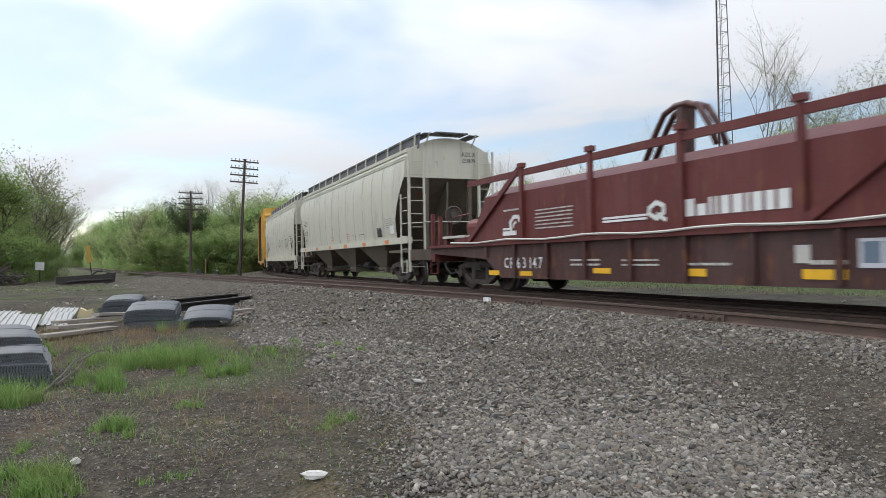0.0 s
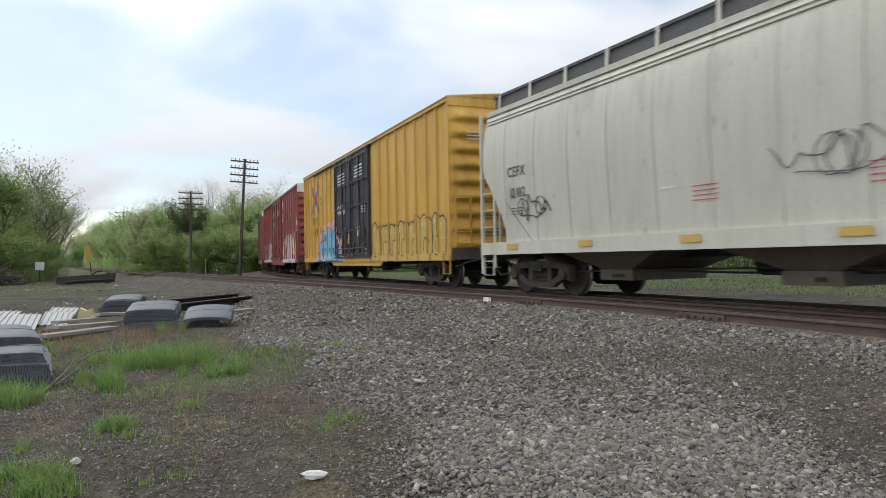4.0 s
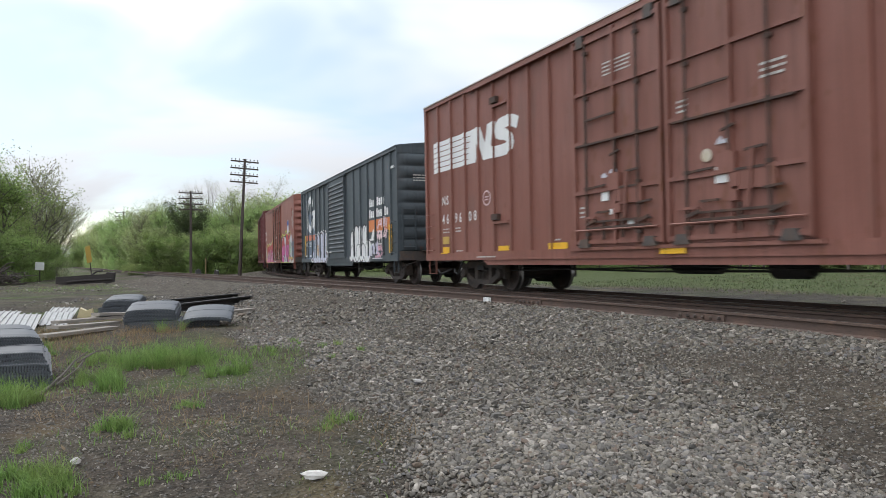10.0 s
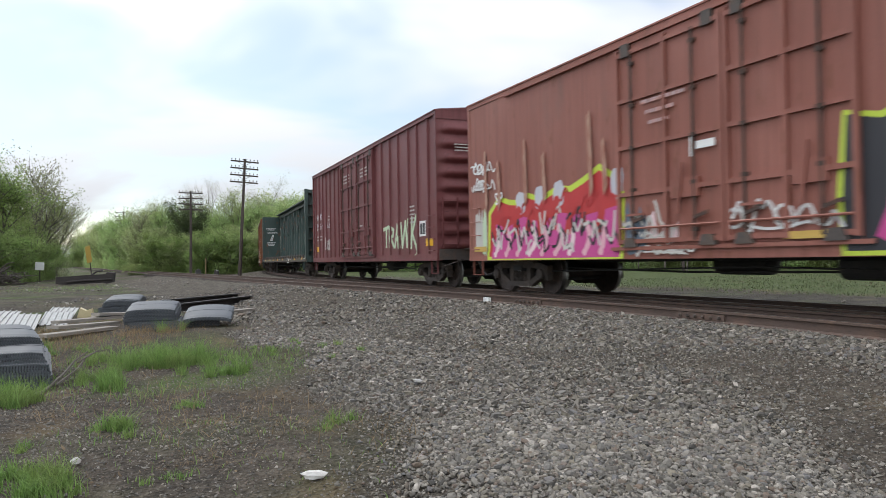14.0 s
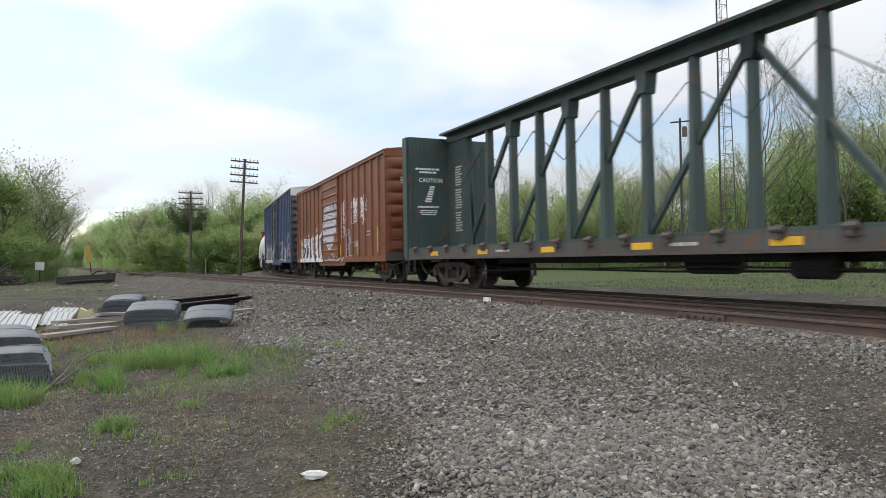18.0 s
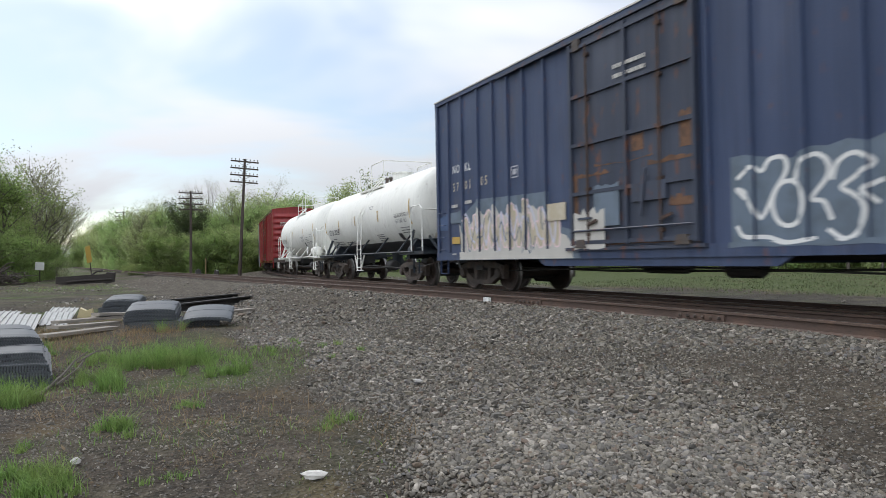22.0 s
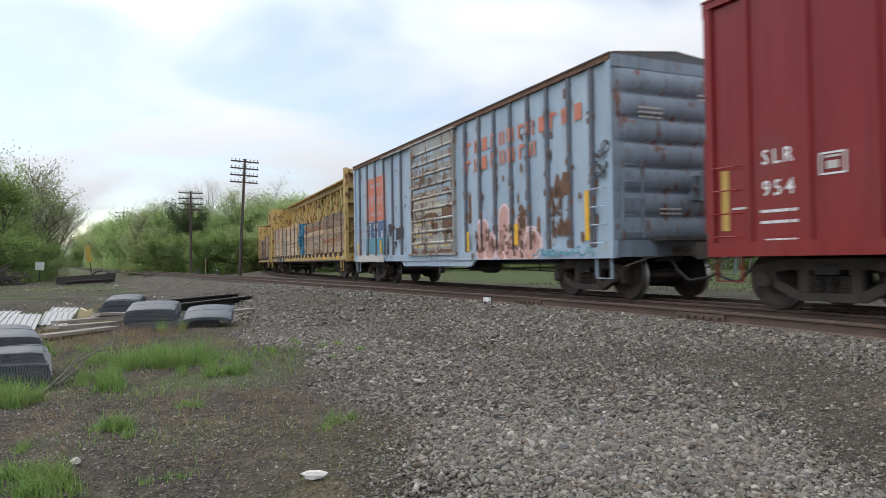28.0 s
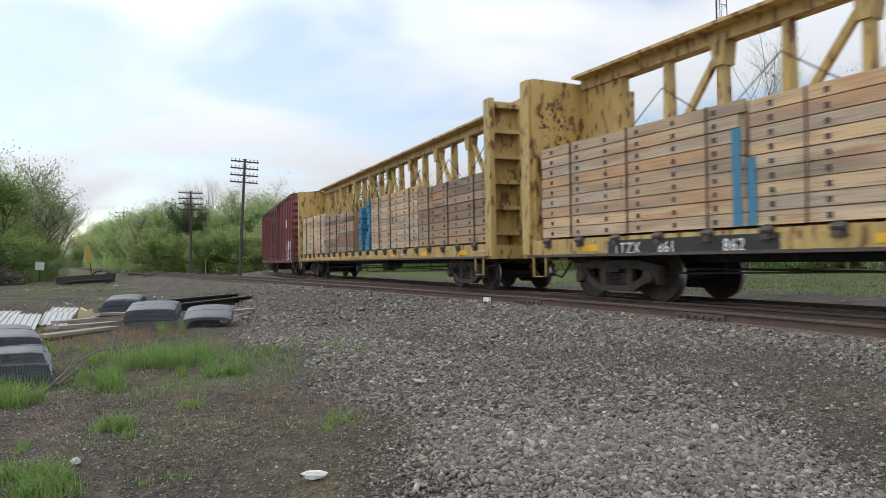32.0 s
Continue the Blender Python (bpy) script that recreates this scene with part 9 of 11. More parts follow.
        for t in word("CAUTION", -1.12, 3.22, 0.13, 0.9):
            caution.add([(-h + 0.104, p[0], p[1]) for p in t], [(0, 1, 2)])
        part("caution_lettering", caution, MAT["white"], car)
        frame_ = Shape().box(4.09, 4.67, -1.50, -1.47, 0.75, 0.79).box(4.09, 4.67, -1.50, -1.47, 1.04, 1.08).box(4.09, 4.13, -1.50, -1.47, 0.79, 1.04).box(4.63, 4.67, -1.50, -1.47, 0.79, 1.04)
        board_ = part("placard_board", frame_, MAT["white"], car, "white placard frame on the sill")
        part("placard_field", Shape().box(4.13, 4.63, -1.488, -1.47, 0.79, 1.04), MAT["offwhite"], board_)
        for k in range(2):
            part("placard_mark", Shape().box(4.19 + k * 0.22, 4.34 + k * 0.22, -1.494, -1.488, 0.84, 1.0), MAT["ink"], board_)
        side_print = Shape()
        for k in range(27):
            x = -h + 0.60 + 0.03 * (k % 7 == 0)
            while k % 9 != 8 and x < -h + rp.uniform(0.90, 1.0):
                w = rp.uniform(0.04, 0.10)
                side_print.box(x, x + w, -0.106, -0.102, 3.62 - k * 0.078, 3.662 - k * 0.078)
                x += w + 0.018
        tagged(part("gusset_lettering", side_print, MAT["offwhite"], car, "column of white print"), kind="stuff")
    for k, x in enumerate(evenly(-h + 1.6, h - 1.6, 8)):
        f.lay("reflector", quad(x, x + 0.5, 0.92, 1.04), MAT["yellow"], "yellow reflective patch")
        if k % 2:
            f.lay("small_lettering", bars(x + 0.9, 0.92, 0.6, 0.14, 1, k), MAT["offwhite"])
    running_gear(car, L, h - 2.1, mat, "")
    CARS.append((car, centre, h - 2.1))
    # packs of boards: each layer of each pack is a board of its own on the outer face
    rr = random.Random(int(abs(centre)))
    for (x0, x1, z1, m) in packs:
        pk = part("lumber_pack", Shape().box(x0 + 0.03, x1 - 0.03, -1.30, -0.42, deck + 0.06, z1 - 0.02).box(x0 + 0.03, x1 - 0.03, 0.42, 1.30, deck + 0.06, z1 - 0.02), MAT[m], car, "strapped pack of weathered lumber boards")
        zz = deck + 0.04
        rows = max(3, int((z1 - deck) / 0.205))
        step = (z1 - deck - 0.04) / rows
        for k in range(rows):
            x = x0
            while x < x1 - 0.2:
                e = min(x1, x + rr.choice((2.4, 4.9, 5.2, 5.2)))
                dy = rr.uniform(0, 0.02)
                for sy in (-1, 1):
                    y0, y1 = sorted((sy * 1.29, sy * (1.34 + dy)))
                    part("board", Shape().box(x + rr.uniform(0, .012), e - rr.uniform(0, .02), y0, y1, zz + 0.008, zz + step - 0.008), MAT[m], pk)
                x = e
            zz += step
        for k in range(3):
            xs_ = x0 + (x1 - x0) * (k + 0.5) / 3 + rr.uniform(-0.2, 0.2)
            part("tie_band", Shape().bar((xs_, -1.372, deck + 0.04), (xs_ + 0.02, -1.372, z1), 0.012, 0.035, (0, 1, 0)), MAT["steel"], pk)
        dots = Shape()
        for x in np.arange(x0 + 0.35, x1, 0.82):
            for k in range(rows):
                z = deck + 0.04 + step * (k + 0.5)
                dots.box(x - 0.032, x + 0.032, -1.366, -1.355, z - 0.05, z + 0.025)
        tagged(part("strap_hole", dots, MAT["ink"], pk, "dark slot holes in the boards"), kind="stuff")
    for x, z1 in gaps:
        for sy in (-1, 1):
            for k in range(8):
                z0 = deck + 0.04 + (z1 - deck) * k / 8
                a = rr.uniform(-0.06, 0.10)
                part("blue_board_end", Shape().box(x - 0.10, x + 0.30 + a, *sorted((sy * 0.45, sy * (1.20 + 0.8 * a))), z0, z0 + (z1 - deck) / 8 - 0.02), MAT["bluewrap"], car, "blue-painted lumber end")
    return car, f


coil_car()
hopper("pale grey covered hopper with black stencils", 142.2, 17.0, "ADLX", "121819", 1)
hopper("pale grey covered hopper with faint graffiti", 124.0, 16.3, "CEFX", "12102", 2)
centerbeam("empty dark green centerbeam flatcar", -13.4, 22.7, C_GRN, 4.6, 1.17)
tank_car("white tank car with black lower band", -68.2, 13.2, 1.37, "301243", True, 1)
tank_car("white tank car with white railings", -82.35, 13.4, 1.38, "301737", False, 2)
_y1, _f1 = centerbeam("yellow centerbeam flatcar loaded with weathered lumber", -137.4, 22.5, C_CBY, 4.62, 1.17,
           [(1.3, 6.4, 2.80, "lumber"), (6.45, 11.1, 2.95, "lumber"), (-11.0, -6.0, 3.08, "lumber2"), (-5.93, -1.25, 3.03, "lumber2")], [(-1.13, 3.0), (-0.5, 2.85)])
centerbeam("yellow centerbeam flatcar loaded with pale lumber", -161.8, 22.5, C_CBY, 4.62, 1.17,
           [(1.6, 6.4, 3.1, "lumber2"), (6.45, 11.1, 2.95, "lumber"), (-11.0, -5.9, 3.1, "lumber2"), (-5.85, -0.95, 2.85, "lumber")], [(-0.4, 2.9), (0.6, 3.1)])
part("number_board", Shape().box(-8.85, -5.4, -1.475, -1.455, 0.84, 1.1), MAT["black"], _y1, "black number board")
_f1.y_of = lambda x, z: -1.474
_f1.lay("lettering", word("TTZX", -8.68, 0.86, 0.19) + word("861", -7.62, 0.86, 0.19) + word("862", -6.32, 0.86, 0.19), MAT["white"])
_f1.y_of = lambda x, z: -1.364
_f1.lay("spray_stripe", quad(-6.22, -6.06, 1.22, 2.66) + quad(-5.96, -5.82, 1.22, 2.2), plain_paint("soaked_blue_spray", (0.045, 0.19, 0.30)), "blue spray-painted stripes on the boards")
_mk = Shape()
_r = random.Random(12)
for k in range(70):
    yy, zz = _r.gauss(-0.85, 0.26), _r.gauss(3.75, 0.36)
    if -1.35 < yy < 0.2 and 2.6 < zz < 4.4:
        for t in fan(letter_poly(_r, yy, zz, _r.uniform(0.02, 0.09), _r.uniform(0.02, 0.11), False)):
            _mk.add([(-11.25 + 0.108, p[0], p[1]) for p in t], [(0, 1, 2)])
tagged(part("rust_spots", _mk, MAT["bare"], _y1, "rust-brown chipped spots on the bulkhead"), kind="stuff")

# ---------------------------------------------------------------- loose stones, grass


def raw_mesh(name, verts, faces, mat, smooth=False):
    """A mesh from arrays of vertices and equal-sided faces."""
    me = bpy.data.meshes.new(name)
    me.vertices.add(len(verts))
    me.vertices.foreach_set("co", np.asarray(verts, np.float32).ravel())
    k = faces.shape[1]
    me.loops.add(faces.size)
    me.loops.foreach_set("vertex_index", faces.ravel().astype(np.int32))
    me.polygons.add(len(faces))
    me.polygons.foreach_set("loop_start", (np.arange(len(faces)) * k).astype(np.int32))
    me.update(calc_edges=True)
    me.materials.append(mat)
    if smooth:
        me.shade_smooth()
    else:
        me.shade_flat()
    return me


MAT["ballast"] = surface("crushed_stone", (0.21, 0.195, 0.165), rough=0.9, bump=0.2, bump_scale=120, hue_island=True,
                         hues=((0.074, 0.068, 0.060), (0.182, 0.161, 0.129), (0.106, 0.101, 0.092), (0.252, 0.225, 0.181), (0.048, 0.045, 0.039), (0.195, 0.170, 0.126), (0.139, 0.135, 0.134), (0.135, 0.098, 0.071), (0.217, 0.200, 0.170), (0.070, 0.063, 0.053), (0.365, 0.331, 0.281), (0.113, 0.104, 0.087)),
                         layers=[((0.07, 0.066, 0.058), 40, (1, 1, 1), 0.5, 0.75, 0.4)])
_g = (1 + 5 ** 0.5) / 2
ICO = np.array([(-1, _g, 0), (1, _g, 0), (-1, -_g, 0), (1, -_g, 0), (0, -1, _g), (0, 1, _g), (0, -1, -_g), (0, 1, -_g), (_g, 0, -1), (_g, 0, 1), (-_g, 0, -1), (-_g, 0, 1)]) / 1.9
ICO_F = np.array([(0, 11, 5), (0, 5, 1), (0, 1, 7), (0, 7, 10), (0, 10, 11), (1, 5, 9), (5, 11, 4), (11, 10, 2), (10, 7, 6), (7, 1, 8), (3, 9, 4), (3, 4, 2), (3, 2, 6), (3, 6, 8), (3, 8, 9), (4, 9, 5), (2, 4, 11), (6, 2, 10), (8, 6, 7), (9, 8, 1)])
CUBE = np.array([(-1, -1, -1), (1, -1, -1), (1, 1, -1), (-1, 1, -1), (-1, -1, 1), (1, -1, 1), (1, 1, 1), (-1, 1, 1)], float) * 0.68
CUBE_F = np.array([(0, 3, 2), (0, 2, 1), (4, 5, 6), (4, 6, 7), (0, 1, 5), (0, 5, 4), (1, 2, 6), (1, 6, 5), (2, 3, 7), (2, 7, 6), (3, 0, 4), (3, 4, 7)])
OCT = np.array([(1, 0, 0), (-1, 0, 0), (0, 1, 0), (0, -1, 0), (0, 0, 1), (0, 0, -1)], float)
OCT_F = np.array([(0, 2, 4), (2, 1, 4), (1, 3, 4), (3, 0, 4), (2, 0, 5), (1, 2, 5), (3, 1, 5), (0, 3, 5)])


def scatter_stones(name, x, y, size, rs, sink=0.22, base=ICO, faces=ICO_F):
    """Broken stones: chunky lumps with every corner knocked about, turned at random."""
    n, k = len(x), len(base)
    z = ground_height(x, y)
    v = base[None] * rs.uniform(0.66, 1.22, (n, k, 1)) + rs.uniform(-0.16, 0.16, (n, k, 3))
    v = v * np.stack([rs.uniform(0.95, 1.5, n), rs.uniform(0.75, 1.1, n), rs.uniform(0.55, 0.95, n)], 1)[:, None]
    a, b = rs.uniform(0, 6.28, n), rs.normal(0, 0.45, n)
    ca, sa, cb, sb = np.cos(a), np.sin(a), np.cos(b), np.sin(b)
    X, Y, Z = v[..., 0], v[..., 1], v[..., 2]
    X, Z = X * cb[:, None] + Z * sb[:, None], -X * sb[:, None] + Z * cb[:, None]
    X, Y = X * ca[:, None] - Y * sa[:, None], X * sa[:, None] + Y * ca[:, None]
    P = np.stack([X, Y, Z], -1) * (size / 2)[:, None, None] + np.stack([x, y, z + size * sink], -1)[:, None]
    F = (faces[None] + (np.arange(n) * k)[:, None, None]).reshape(-1, 3)
    return raw_mesh(name, P.reshape(-1, 3), F, MAT["ballast"])


def fan_of_ground(rs, n, near, far):
    """Points spread evenly over the open ground before the tracks."""
    dist = np.sqrt(rs.uniform(near ** 2, far ** 2, n))
    return dist * rs.uniform(-0.72, 0.72, n), dist


def build_stones():
    rs = np.random.RandomState(7)
    # coarse broken stone, finer shapes close by
    for near, far, n, mean, base, faces in ((3.3, 6.0, 76000, 0.0255, ICO, ICO_F), (6.0, 14.5, 215000, 0.032, CUBE, CUBE_F), (14.5, 30.0, 70000, 0.055, OCT, OCT_F)):
        x, y = fan_of_ground(rs, n, near, far)
        d = bed_distance(x, y)
        g, cover = zone_gravel(x, y, d), stone_cover(x, y, d)
        past = (x * 0.867 + y * 0.498) > 12.2
        keep = (rs.uniform(0, 1, n) < np.maximum(g * cover ** 1.5, 0.012 * (wave(x, y, 1.5, 33) > 0.1))) & (d > 0.86) & ~(past & (rs.uniform(0, 1, n) < 0.6))
        x, y, g, cover = x[keep], y[keep], g[keep], cover[keep]
        size = rs.lognormal(np.log(mean), 0.38, len(x)).clip(0.4 * mean, 2.5 * mean) * np.where(g < 0.3, 0.7, 1.0) * (0.72 + 0.34 * cover)
        lift = rs.uniform(0.05, 0.40, len(x))
        tagged(new("ballast_stones", scatter_stones("ballast_stones", x, y, size, rs, lift, base, faces)), "loose grey crushed ballast stones of mixed sizes", "gravel", "loose ballast", kind="stuff")
    x, y = rs.uniform(-40, -3, 9000), rs.uniform(16, 62, 9000)
    keep = (wave(x, y, 0.45, 35) + 0.5 * wave(x, y, 1.3, 36) > 0.25) & (bed_distance(x, y) > 2.0)
    x, y = x[keep], y[keep]
    tagged(new("ground_rubble", scatter_stones("ground_rubble", x, y, rs.lognormal(np.log(0.075), 0.45, len(x)).clip(0.03, 0.3), rs, 0.15, OCT, OCT_F)), "scattered grey rubble on the worn ground", "gravel", kind="stuff")
    # chips and fines between them, and over the dirt
    x, y = fan_of_ground(rs, 190000, 3.2, 10.0)
    d = bed_distance(x, y)
    g = zone_gravel(x, y, d)
    keep = (rs.uniform(0, 1, len(x)) < np.maximum(0.50 * g, 0.20 + 0.18 * (wave(x, y, 1.5, 34) > 0.1))) & (d > 0.9)
    x, y, g = x[keep][:62000], y[keep][:62000], g[keep][:62000]
    size = rs.lognormal(np.log(0.015), 0.45, len(x)).clip(0.007, 0.05) * np.where(g < 0.3, 0.88, 1.0)
    tagged(new("stone_chips", scatter_stones("stone_chips", x, y, size, rs, 0.12, OCT, OCT_F)), "small grey and brown stone chips over the dirt", "gravel", kind="stuff")


build_stones()

MAT["grass"] = surface("spring_grass", (0.16, 0.265, 0.068), [((0.24, 0.30, 0.10), 3, (1, 1, 1), 0.4, 0.7, 0.7)], rough=0.6, island=0.35)
MAT["verge"] = surface("rough_verge_grass", (0.085, 0.115, 0.042), [((0.15, 0.135, 0.075), 0.5, (1, 1, 1), 0.42, 0.65, 0.85)], rough=0.7, island=0.3)
MAT["litter"] = surface("leaf_litter", (0.10, 0.075, 0.05), rough=0.9, hue_island=True, hues=((0.05, 0.038, 0.028), (0.16, 0.115, 0.07), (0.085, 0.06, 0.042), (0.24, 0.18, 0.11), (0.06, 0.05, 0.04), (0.13, 0.085, 0.055)))
MAT["straw"] = surface("dry_straw", (0.27, 0.195, 0.11), [((0.15, 0.10, 0.055), 3, (1, 1, 1), 0.4, 0.7, 0.7)], rough=0.8, island=0.35)


def lets_light_through(m, amount):
    """Thin leaves and blades pass part of the light on."""
    nt = m.node_tree
    b, out = nt.nodes["Principled BSDF"], nt.nodes["Material Output"]
    tr, mx = nt.nodes.new("ShaderNodeBsdfTranslucent"), nt.nodes.new("ShaderNodeMixShader")
    mx.inputs[0].default_value = amount
    nt.links.new(b.inputs["Base Color"].links[0].from_socket, tr.inputs["Color"])
    nt.links.new(b.outputs[0], mx.inputs[1]); nt.links.new(tr.outputs[0], mx.inputs[2]); nt.links.new(mx.outputs[0], out.inputs["Surface"])


lets_light_through(MAT["grass"], 0.45)
lets_light_through(MAT["straw"], 0.3)


def blades(x, y, hgt, wid, rs, lean=0.45):
    """Bent grass blades of two quads each."""
    n = len(x)
    z = ground_height(x, y) - 0.01
    a, k = rs.uniform(0, 6.28, n), rs.uniform(0.1, 1.0, n) * lean
    b = rs.uniform(0, 6.28, n)
    lx, ly, wx, wy = np.cos(a) * k, np.sin(a) * k, np.cos(b) * wid / 2, np.sin(b) * wid / 2
    rows = []
    for f, w in ((0, 1.0), (0.55, 0.8), (1.0, 0.12)):
        cx, cy, cz = x + lx * hgt * f * f, y + ly * hgt * f * f, z + hgt * f * (1 - 0.25 * k * f)
        rows += [np.stack([cx - wx * w, cy - wy * w, cz], 1), np.stack([cx + wx * w, cy + wy * w, cz], 1)]
    P = np.stack(rows, 1).reshape(-1, 3)
    o = (np.arange(n) * 6)[:, None]
    return P, np.concatenate([o + np.array([[0, 1, 3, 2]]), o + np.array([[2, 3, 5, 4]])])


def build_grass():
    rs = np.random.RandomState(17)
    # tufts: place, spread, number of blades, height
    tufts = [(-4.1, 9.75, 0.62, 2400, 0.33), (-3.5, 9.5, 0.4, 500, 0.22), (-5.0, 10.1, 0.45, 420, 0.2), (-2.8, 8.9, 0.3, 650, 0.22), (-3.84, 7.8, 0.22, 420, 0.25), (-4.3, 8.3, 0.3, 400, 0.22),
             (-4.36, 6.9, 0.3, 700, 0.27), (-4.7, 7.2, 0.4, 700, 0.25), (-2.6, 4.35, 0.26, 700, 0.17), (-2.9, 4.5, 0.3, 500, 0.15), (-2.84, 5.85, 0.22, 330, 0.2), (-0.98, 5.95, 0.10, 120, 0.15), (-1.0, 5.7, 0.08, 50, 0.10),
             (-2.62, 6.85, 0.16, 160, 0.12), (-5.62, 14.0, 0.25, 200, 0.3), (-1.9, 4.6, 0.15, 90, 0.1), (-6.3, 11.2, 0.5, 350, 0.25), (-2.4, 11.0, 0.9, 420, 0.14), (-3.2, 5.2, 0.3, 150, 0.12), (-1.6, 10.2, 0.5, 200, 0.12)]
    X, Y, H = [], [], []
    for a, b, s, n, h in tufts:
        n = int(n * 1.05)
        m = max(3, n // 45)
        tx, ty = rs.normal(a, s * 0.55, m), rs.normal(b, s * 0.6, m)
        th = rs.uniform(0.45, 1.15, m)
        k = rs.randint(0, m, n)
        X.append(tx[k] + rs.normal(0, 0.035, n)); Y.append(ty[k] + rs.normal(0, 0.035, n)); H.append(h * th[k] * rs.uniform(0.4, 1.1, n))
    # thin grass over the left ground
    n = 13000
    x, y = rs.uniform(-9, 0.5, n), rs.uniform(3.6, 18, n)
    g = zone_gravel(x, y, bed_distance(x, y))
    k = (rs.uniform(0, 1, n) < np.clip(0.1 + 0.8 * wave(x, y, 1.2, 41), 0, 1)) & (g < 0.35)
    X.append(x[k]); Y.append(y[k]); H.append(rs.uniform(0.02, 0.08, k.sum()))
    n = 8000
    x, y = rs.normal(-4.1, 0.9, n), rs.normal(9.6, 1.1, n)
    k = (rs.uniform(0, 1, n) < np.clip(0.45 + 0.7 * wave(x, y, 1.6, 44), 0, 1)) & (zone_gravel(x, y, bed_distance(x, y)) < 0.4)
    X.append(x[k]); Y.append(y[k]); H.append(rs.uniform(0.03, 0.15, k.sum()))
    # low growth on the ground beyond the scrap, in drifts
    n = 30000
    x, y = rs.uniform(-27, -1.5, n), rs.uniform(16, 48, n)
    k = (rs.uniform(0, 1, n) < np.clip(np.maximum(2.4 * wave(x, y, 0.35, 43) - 0.9, 1.2 * np.exp(-((x + 19.5) / 7.5) ** 2 - ((y - 42) / 3.4) ** 2)), 0, 1)) & (zone_gravel(x, y, bed_distance(x, y)) < 0.4)
    X.append(x[k]); Y.append(y[k]); H.append(rs.uniform(0.04, 0.16, k.sum()))
    X, Y, H = np.concatenate(X), np.concatenate(Y), np.concatenate(H)
    P, F = blades(X, Y, H * 1.1, 0.008, rs, 0.9)
    tagged(new("grass", raw_mesh("grass", P, F, MAT["grass"])), "tufts of bright green spring grass", "grass", kind="stuff")
    n = 9000
    x, y = rs.uniform(-9, 0.3, n), rs.uniform(3.6, 17, n)
    k = (rs.uniform(0, 1, n) < np.clip(0.05 + 0.9 * wave(x, y, 1.0, 51), 0, 1)) & (zone_gravel(x, y, bed_distance(x, y)) < 0.4)
    P, F = blades(x[k], y[k], rs.uniform(0.05, 0.22, k.sum()), 0.006, rs, 1.9)
    tagged(new("dry_straw", raw_mesh("dry_straw", P, F, MAT["straw"])), "flattened dry straw and dead stalks", "grass", kind="stuff")
    # standing dead stalks about the scrap
    m = 60
    tx, ty = rs.uniform(-8.4, -5.2, m), rs.uniform(11.6, 14.2, m)
    k = rs.randint(0, m, 1900)
    P, F = blades(tx[k] + rs.normal(0, 0.12, 1900), ty[k] + rs.normal(0, 0.12, 1900), rs.uniform(0.08, 0.26, 1900), 0.006, rs, 1.2)
    tagged(new("dead_stalks", raw_mesh("dead_stalks", P, F, MAT["straw"])), "standing dry yellow grass stalks among scrap", "grass", kind="stuff")
    # matted straw, torn flat, and a litter of old leaves and bark over the bare earth
    for a, b, w, h_, n in ((-2.15, 6.15, 0.45, 0.22, 420), (-3.7, 6.35, 0.35, 0.2, 260), (-3.0, 11.6, 0.6, 0.5, 420), (-1.3, 9.4, 0.3, 0.25, 160), (-1.35, 6.1, 0.25, 0.2, 150), (-2.9, 7.2, 0.6, 0.3, 260), (-4.6, 7.5, 0.4, 0.4, 260), (-1.75, 5.0, 0.4, 0.25, 200), (-6.6, 12.6, 0.9, 0.6, 600), (-4.2, 12.8, 0.8, 0.5, 380)):
        x, y = rs.normal(a, w * 0.5, n), rs.normal(b, h_ * 0.6, n)
        P, F = blades(x, y, rs.uniform(0.025, 0.06, n), 0.006, rs, 4.5)
        tagged(new("straw_mat", raw_mesh("straw_mat", P, F, MAT["straw"])), "mat of flattened tan straw on the bare earth", "straw", "straw mats", kind="stuff")
    n = 30000
    x, y = fan_of_ground(rs, n, 3.3, 12.0)
    k = (x < 0.6) & (zone_gravel(x, y, bed_distance(x, y)) < 0.5) & (rs.uniform(0, 1, n) < np.clip(0.55 + 0.5 * wave(x, y, 1.4, 71), 0.1, 1))
    x, y = x[k], y[k]
    n = len(x)
    z = ground_height(x, y) + rs.uniform(0.004, 0.02, n)
    c = np.stack([x, y, z], 1)
    u, w = rs.normal(0, 1, (n, 3)) * (1, 1, 0.45), rs.normal(0, 1, (n, 3)) * (1, 1, 0.45)
    u, w = u / np.linalg.norm(u, axis=1)[:, None], w / np.linalg.norm(w, axis=1)[:, None]
    q = rs.lognormal(np.log(0.011), 0.45, n).clip(0.005, 0.032)[:, None]
    P = np.stack([c - u * q, c + w * q * 0.5, c + u * q, c - w * q * 0.5], 1).reshape(-1, 3)
    tagged(new("leaf_litter", raw_mesh("leaf_litter", P, np.arange(n * 4).reshape(-1, 4), MAT["litter"])), "brown leaf litter and bark bits over the dirt", "litter", kind="stuff")
    # verge behind the train
    n = 60000
    u, s = rs.uniform(21.5, 62, n), rs.uniform(-70, 30, n)
    x, y = u * 0.867 + s * -0.498, u * 0.498 + s * 0.867
    k = (bed_distance(x, y) > 6) & (x > -10)
    P, F = blades(x[k], y[k], rs.uniform(0.04, 0.13, k.sum()), 0.045, rs, 1.2)
    tagged(new("verge_grass", raw_mesh("verge_grass", P, F, MAT["verge"])), "rough green grass verge beyond the tracks", "grass", kind="stuff")


build_grass()

